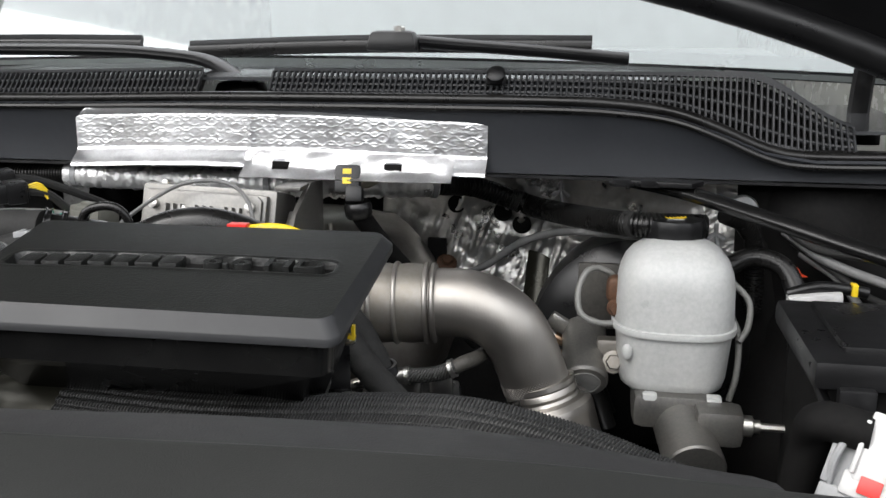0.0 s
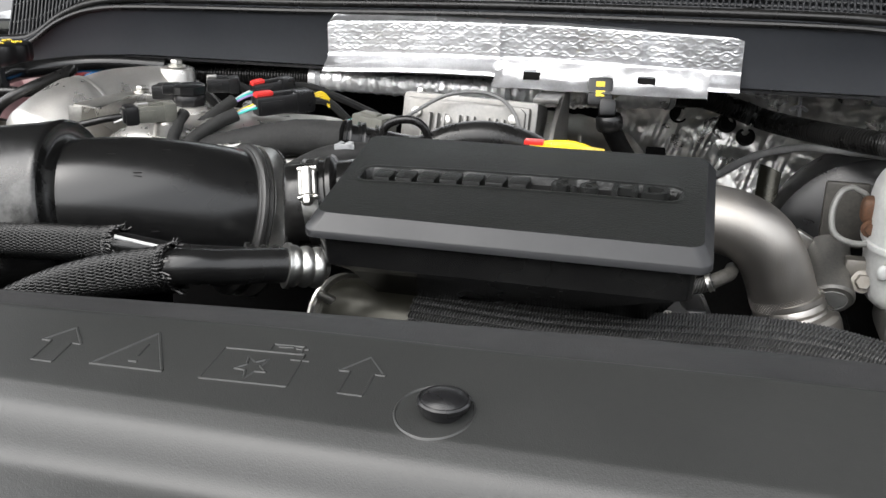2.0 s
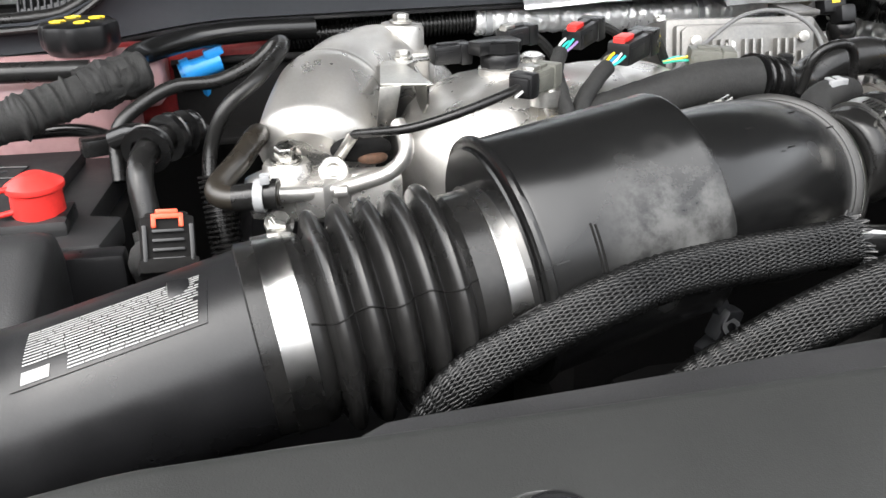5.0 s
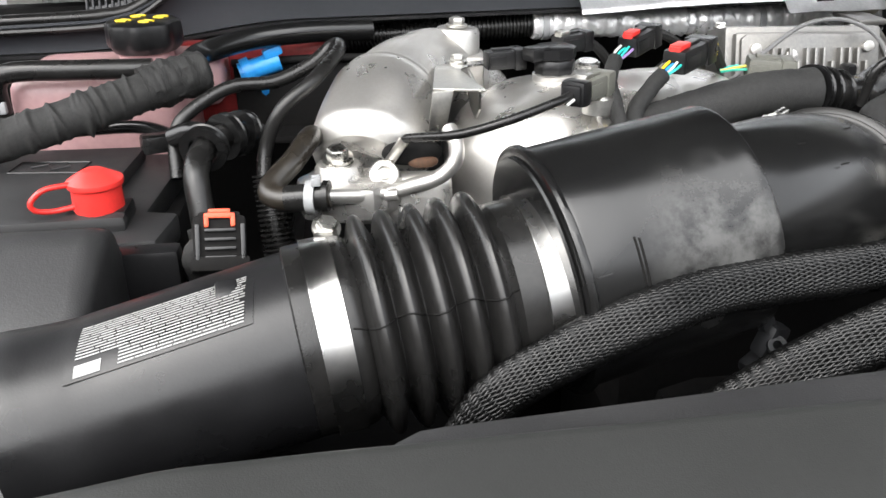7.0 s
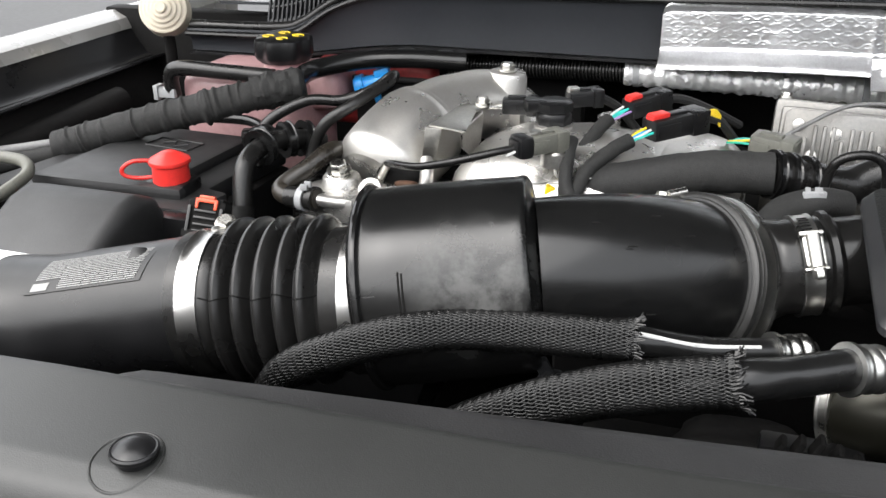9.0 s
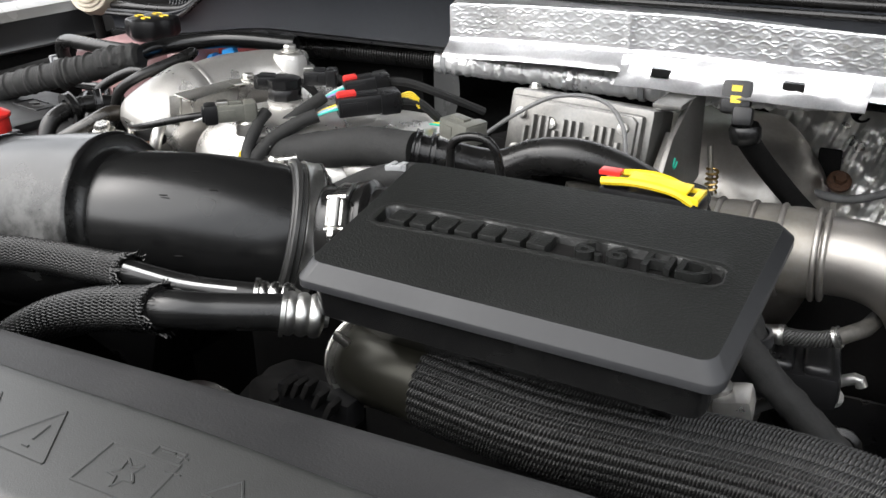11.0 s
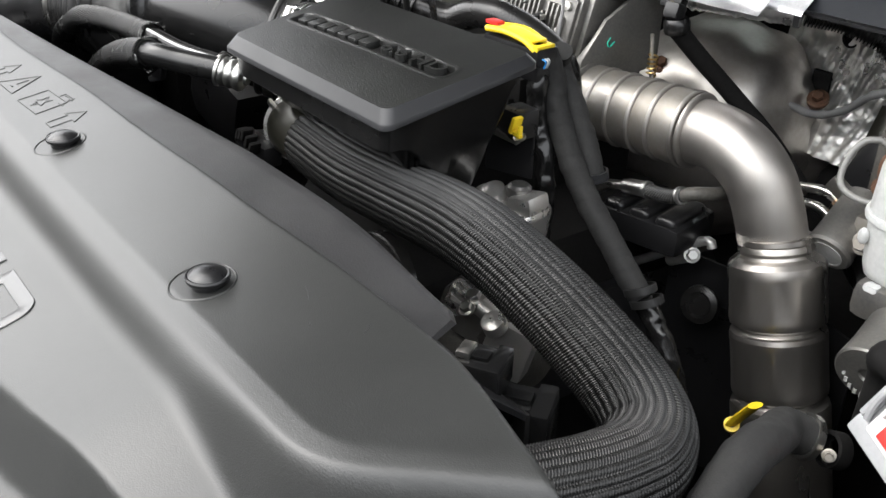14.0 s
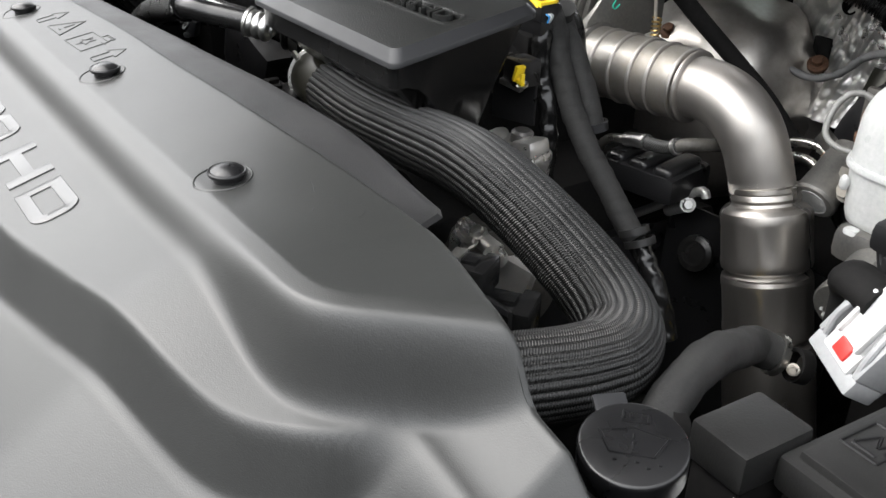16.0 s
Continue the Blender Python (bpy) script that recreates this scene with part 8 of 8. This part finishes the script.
solo("tray_wall", join(box((-0.850, 1.170, 1.362), (0.150, 0.010, 0.080), 0.003), box((-0.850, 1.150, 1.330), (0.150, 0.05, 0.008), 0.003), tube([(-0.925, 1.160, 1.404), (-0.85, 1.158, 1.406), (-0.775, 1.160, 1.404)], 0.004, 10, 12)), MATT, "black plastic tray wall below the cowl", "tray")
ta = thing("taped_loom", "thick loom wrapped in wrinkled black cloth tape", "wiring loom", (-1.1, 0.98, 1.38))
rng = random.Random(21)
CREASES = [(rng.uniform(0.02, 0.8), rng.uniform(0, 6.28), rng.uniform(0.05, 0.16), rng.uniform(0.004, 0.010), rng.uniform(0.004, 0.016)) for k in range(34)]


def wrinkled(s, a):
    q = 1 + 0.05 * noise.noise(Vector((s * 30, math.cos(a) * 1.5, math.sin(a) * 1.5)))
    for s0, ph, amp, wid, skew in CREASES:
        d = (s - s0 - skew * math.cos(a + ph)) / wid
        if abs(d) < 3:
            q += amp * math.exp(-d * d) * (0.55 + 0.45 * math.cos(a - ph))
    return q


part("wrap", tube([(-1.200, 0.940, 1.355), (-1.12, 0.968, 1.380), (-1.045, 0.990, 1.399), (-0.985, 1.015, 1.413), (-0.935, 1.040, 1.423)], lambda s: 0.0168 + 0.0022 * (1 - step(s, 0.0, 0.10)), 36, 320, profile=wrinkled), CLOTH, ta)
part("cuff", tube([(-0.985, 1.018, 1.4145), (-0.955, 1.032, 1.4205), (-0.932, 1.043, 1.4245)], 0.0195, 32, 60, profile=lambda s, a: 1 + 0.16 * noise.noise(Vector((s * 7, math.cos(a) * 2.4, math.sin(a) * 2.4))) + 0.06 * noise.noise(Vector((s * 24, math.cos(a) * 6, math.sin(a) * 6))) - 0.25 * step(s, 0.9, 1.0) ** 2), CLOTH, ta, "grey worn cloth cuff")
part("rod", tube([(-1.37, 0.905, 1.338), (-1.27, 0.920, 1.350), (-1.19, 0.944, 1.362)], 0.0055, 14, 12), WIRE_GREY, ta, "bare grey tube")
part("cable", tube([(-1.37, 0.895, 1.318), (-1.27, 0.912, 1.335), (-1.19, 0.940, 1.351)], 0.0105, 14, 12), CLOTH, ta, "bare black cable end")
part("conduit", tube([(-0.945, 1.045, 1.425), (-0.946, 1.095, 1.427), (-0.905, 1.138, 1.431), (-0.848, 1.152, 1.434), (-0.78, 1.168, 1.431)], 0.0112, 18, 40), SATIN, ta, "smooth black conduit")
solo("overflow_hose", tube([(-1.13, 1.075, 1.385), (-1.128, 1.07, 1.412), (-1.112, 1.068, 1.424), (-1.05, 1.066, 1.424), (-0.985, 1.068, 1.422)], 0.0095, 16, 40), RUBBER, "black hose bent over the coolant tank", "hose")
solo("hose_clip", join(box((-1.135, 1.07, 1.392), (0.026, 0.012, 0.012), 0.002), box((-1.148, 1.07, 1.392), (0.006, 0.016, 0.018), 0.001)), LIGHT_GREY, "pale spring clip on the overflow hose", "clip")
hoses = [("looped rubber hose with printed marking", [(-0.955, 0.960, 1.350), (-0.956, 0.975, 1.376), (-0.948, 0.986, 1.396), (-0.910, 1.003, 1.416), (-0.870, 1.010, 1.418), (-0.838, 1.018, 1.430), (-0.820, 1.024, 1.443), (-0.812, 1.016, 1.447), (-0.814, 0.995, 1.443), (-0.834, 0.955, 1.430), (-0.860, 0.942, 1.411), (-0.876, 0.942, 1.380), (-0.880, 0.930, 1.350)], 0.0060, RUBBER),
         ("brownish black bent pipe", [(-0.835, 0.93, 1.39), (-0.838, 0.905, 1.396), (-0.850, 0.882, 1.386), (-0.868, 0.858, 1.372), (-0.855, 0.846, 1.368), (-0.822, 0.840, 1.371)], 0.0090, BROWN),
         ("black elbow hose beside the battery", [(-0.918, 0.860, 1.300), (-0.922, 0.872, 1.345), (-0.926, 0.890, 1.378), (-0.920, 0.925, 1.390), (-0.905, 0.955, 1.388), (-0.885, 0.985, 1.378)], 0.0100, RUBBER)]
for nm, pts, r, mt in hoses:
    solo("rubber_hose", tube(pts, r, 18, 90), mt, nm, "hose", group="passenger side hoses")
solo("hose_end", join(tube([(-0.855, 0.846, 1.368), (-0.836, 0.842, 1.370), (-0.824, 0.840, 1.371)], 0.0102, 16, 10), ring_band(0.009, 0.0118, 0.004, (-0.825, 0.840, 1.371), (1, -0.2, 0), 20)), RUBBER, "black hose end pushed onto the zinc pipe", "hose end")
vc = thing("quick_coupling", "black tee coupling with ribbed collars", "coupling", (-0.915, 0.94, 1.385))
for p, q in (((-0.922, 0.918, 1.389), (0.2, 1, 0.2)), ((-0.908, 0.948, 1.389), (0.6, 0.8, 0)), ((-0.897, 0.965, 1.386), (0.6, 0.8, -0.2))):
    part("collar", ring_band(0.012, 0.0185, 0.009, p, q, 24, lip=0.001), SATIN, vc)
part("branch", tube([(-0.915, 0.935, 1.388), (-0.935, 0.955, 1.392), (-0.955, 0.965, 1.385)], 0.009, 12, 10), SATIN, vc)
tie = thing("spring_clamp", "pale spring clamp on the bent pipe", "clamp", (-0.826, 0.838, 1.372))
part("band", ring_band(0.0105, 0.0124, 0.007, (-0.836, 0.842, 1.370), (1, -0.2, 0), 24), LIGHT_GREY, tie)
part("ears", join(box((-0.832, 0.834, 1.384), (0.007, 0.003, 0.006), 0.001), box((-0.832, 0.842, 1.384), (0.007, 0.003, 0.006), 0.001)), LIGHT_GREY, tie)
solo("netted_hose_end", tube([(-0.918, 0.858, 1.345), (-0.912, 0.842, 1.31), (-0.905, 0.83, 1.27)], 0.0145, 20, 24, ribs=10, rib_depth=0.02), BRAID, "netted sleeve on the elbow hose", "hose sleeve")
solo("dark_hose", corrugated([(-0.875, 0.93, 1.36), (-0.87, 0.91, 1.30), (-0.86, 0.90, 1.24)], 0.012, 0.004), RUBBER, "black corrugated tube dropping beside the manifold", "corrugated tube")
solo("sensor_box", join(box((-0.965, 1.00, 1.372), (0.05, 0.02, 0.016), 0.004, (0, 0, 20)), tube([(-1.08, 1.045, 1.372), (-1.0, 1.03, 1.378), (-0.955, 1.0, 1.374)], 0.006, 10, 20)), SATIN, "black latch lever beside the coolant tank", "lever")

bump = thing("bonnet_bumper", "cream ribbed rubber bonnet bumper", "bumper", (-1.222, 1.20, 1.45))
rings_ = []
for k in range(5):
    r0 = 0.032 - 0.006 * k
    rings_ += [(r0, 0.004 * k), (r0, 0.004 * k + 0.003), (r0 - 0.002, 0.004 * k + 0.004), (r0 - 0.004, 0.004 * k + 0.0035)]
part("cone", lathe([(0.034, -0.02)] + rings_ + [(0, 0.020)], (-1.222, 1.205, 1.466), (0.35, -0.85, 0.35), 36), CREAM, bump)
part("stem", tube([(-1.222, 1.205, 1.46), (-1.225, 1.215, 1.42), (-1.228, 1.22, 1.38)], 0.008, 10, 10), MATT, bump)
ab = thing("airbox_lid_ring", "grey rounded intake mouth beside the battery", "intake mouth", (-1.15, 0.80, 1.36))
part("rim", tube([(-1.19 + 0.055 * math.copysign(abs(math.cos(a)) ** 0.6, math.cos(a)), 0.795 + 0.045 * math.copysign(abs(math.sin(a)) ** 0.6, math.sin(a)), 1.365 + 0.012 * math.sin(a)) for a in span(0, 2 * math.pi, 20)], 0.0065, 10, 60), GREY_CONN, ab)
part("throat", box((-1.19, 0.795, 1.32), (0.10, 0.08, 0.07), 0.02), MATT, ab)
solo("fender_rod", tube([(-1.34, 0.55, 1.30), (-1.30, 0.85, 1.33), (-1.27, 1.15, 1.35)], 0.02, 14, 20), MATT, "dull black bundle along the inner fender", "cable bundle")

CLIP = Vector((-0.894, 1.150, 1.402))
solo("pipe_clip", join(tube([CLIP + Vector((-0.022, -0.004, -0.006)), CLIP + Vector((0.018, 0.004, 0.004))], 0.0105, 20, 6), ring_band(0.0095, 0.0140, 0.009, CLIP + Vector((-0.014, -0.003, -0.004)), (0.9, 0.2, 0.3), 24), box(CLIP + Vector((0.012, 0, 0.014)), (0.020, 0.012, 0.010), 0.003, (0, -18, 10)), tube([CLIP, CLIP + Vector((0.0, 0.03, -0.05))], 0.005, 8, 6)), BLUE, "bright blue plastic hose clip behind the looped hose", "clip")
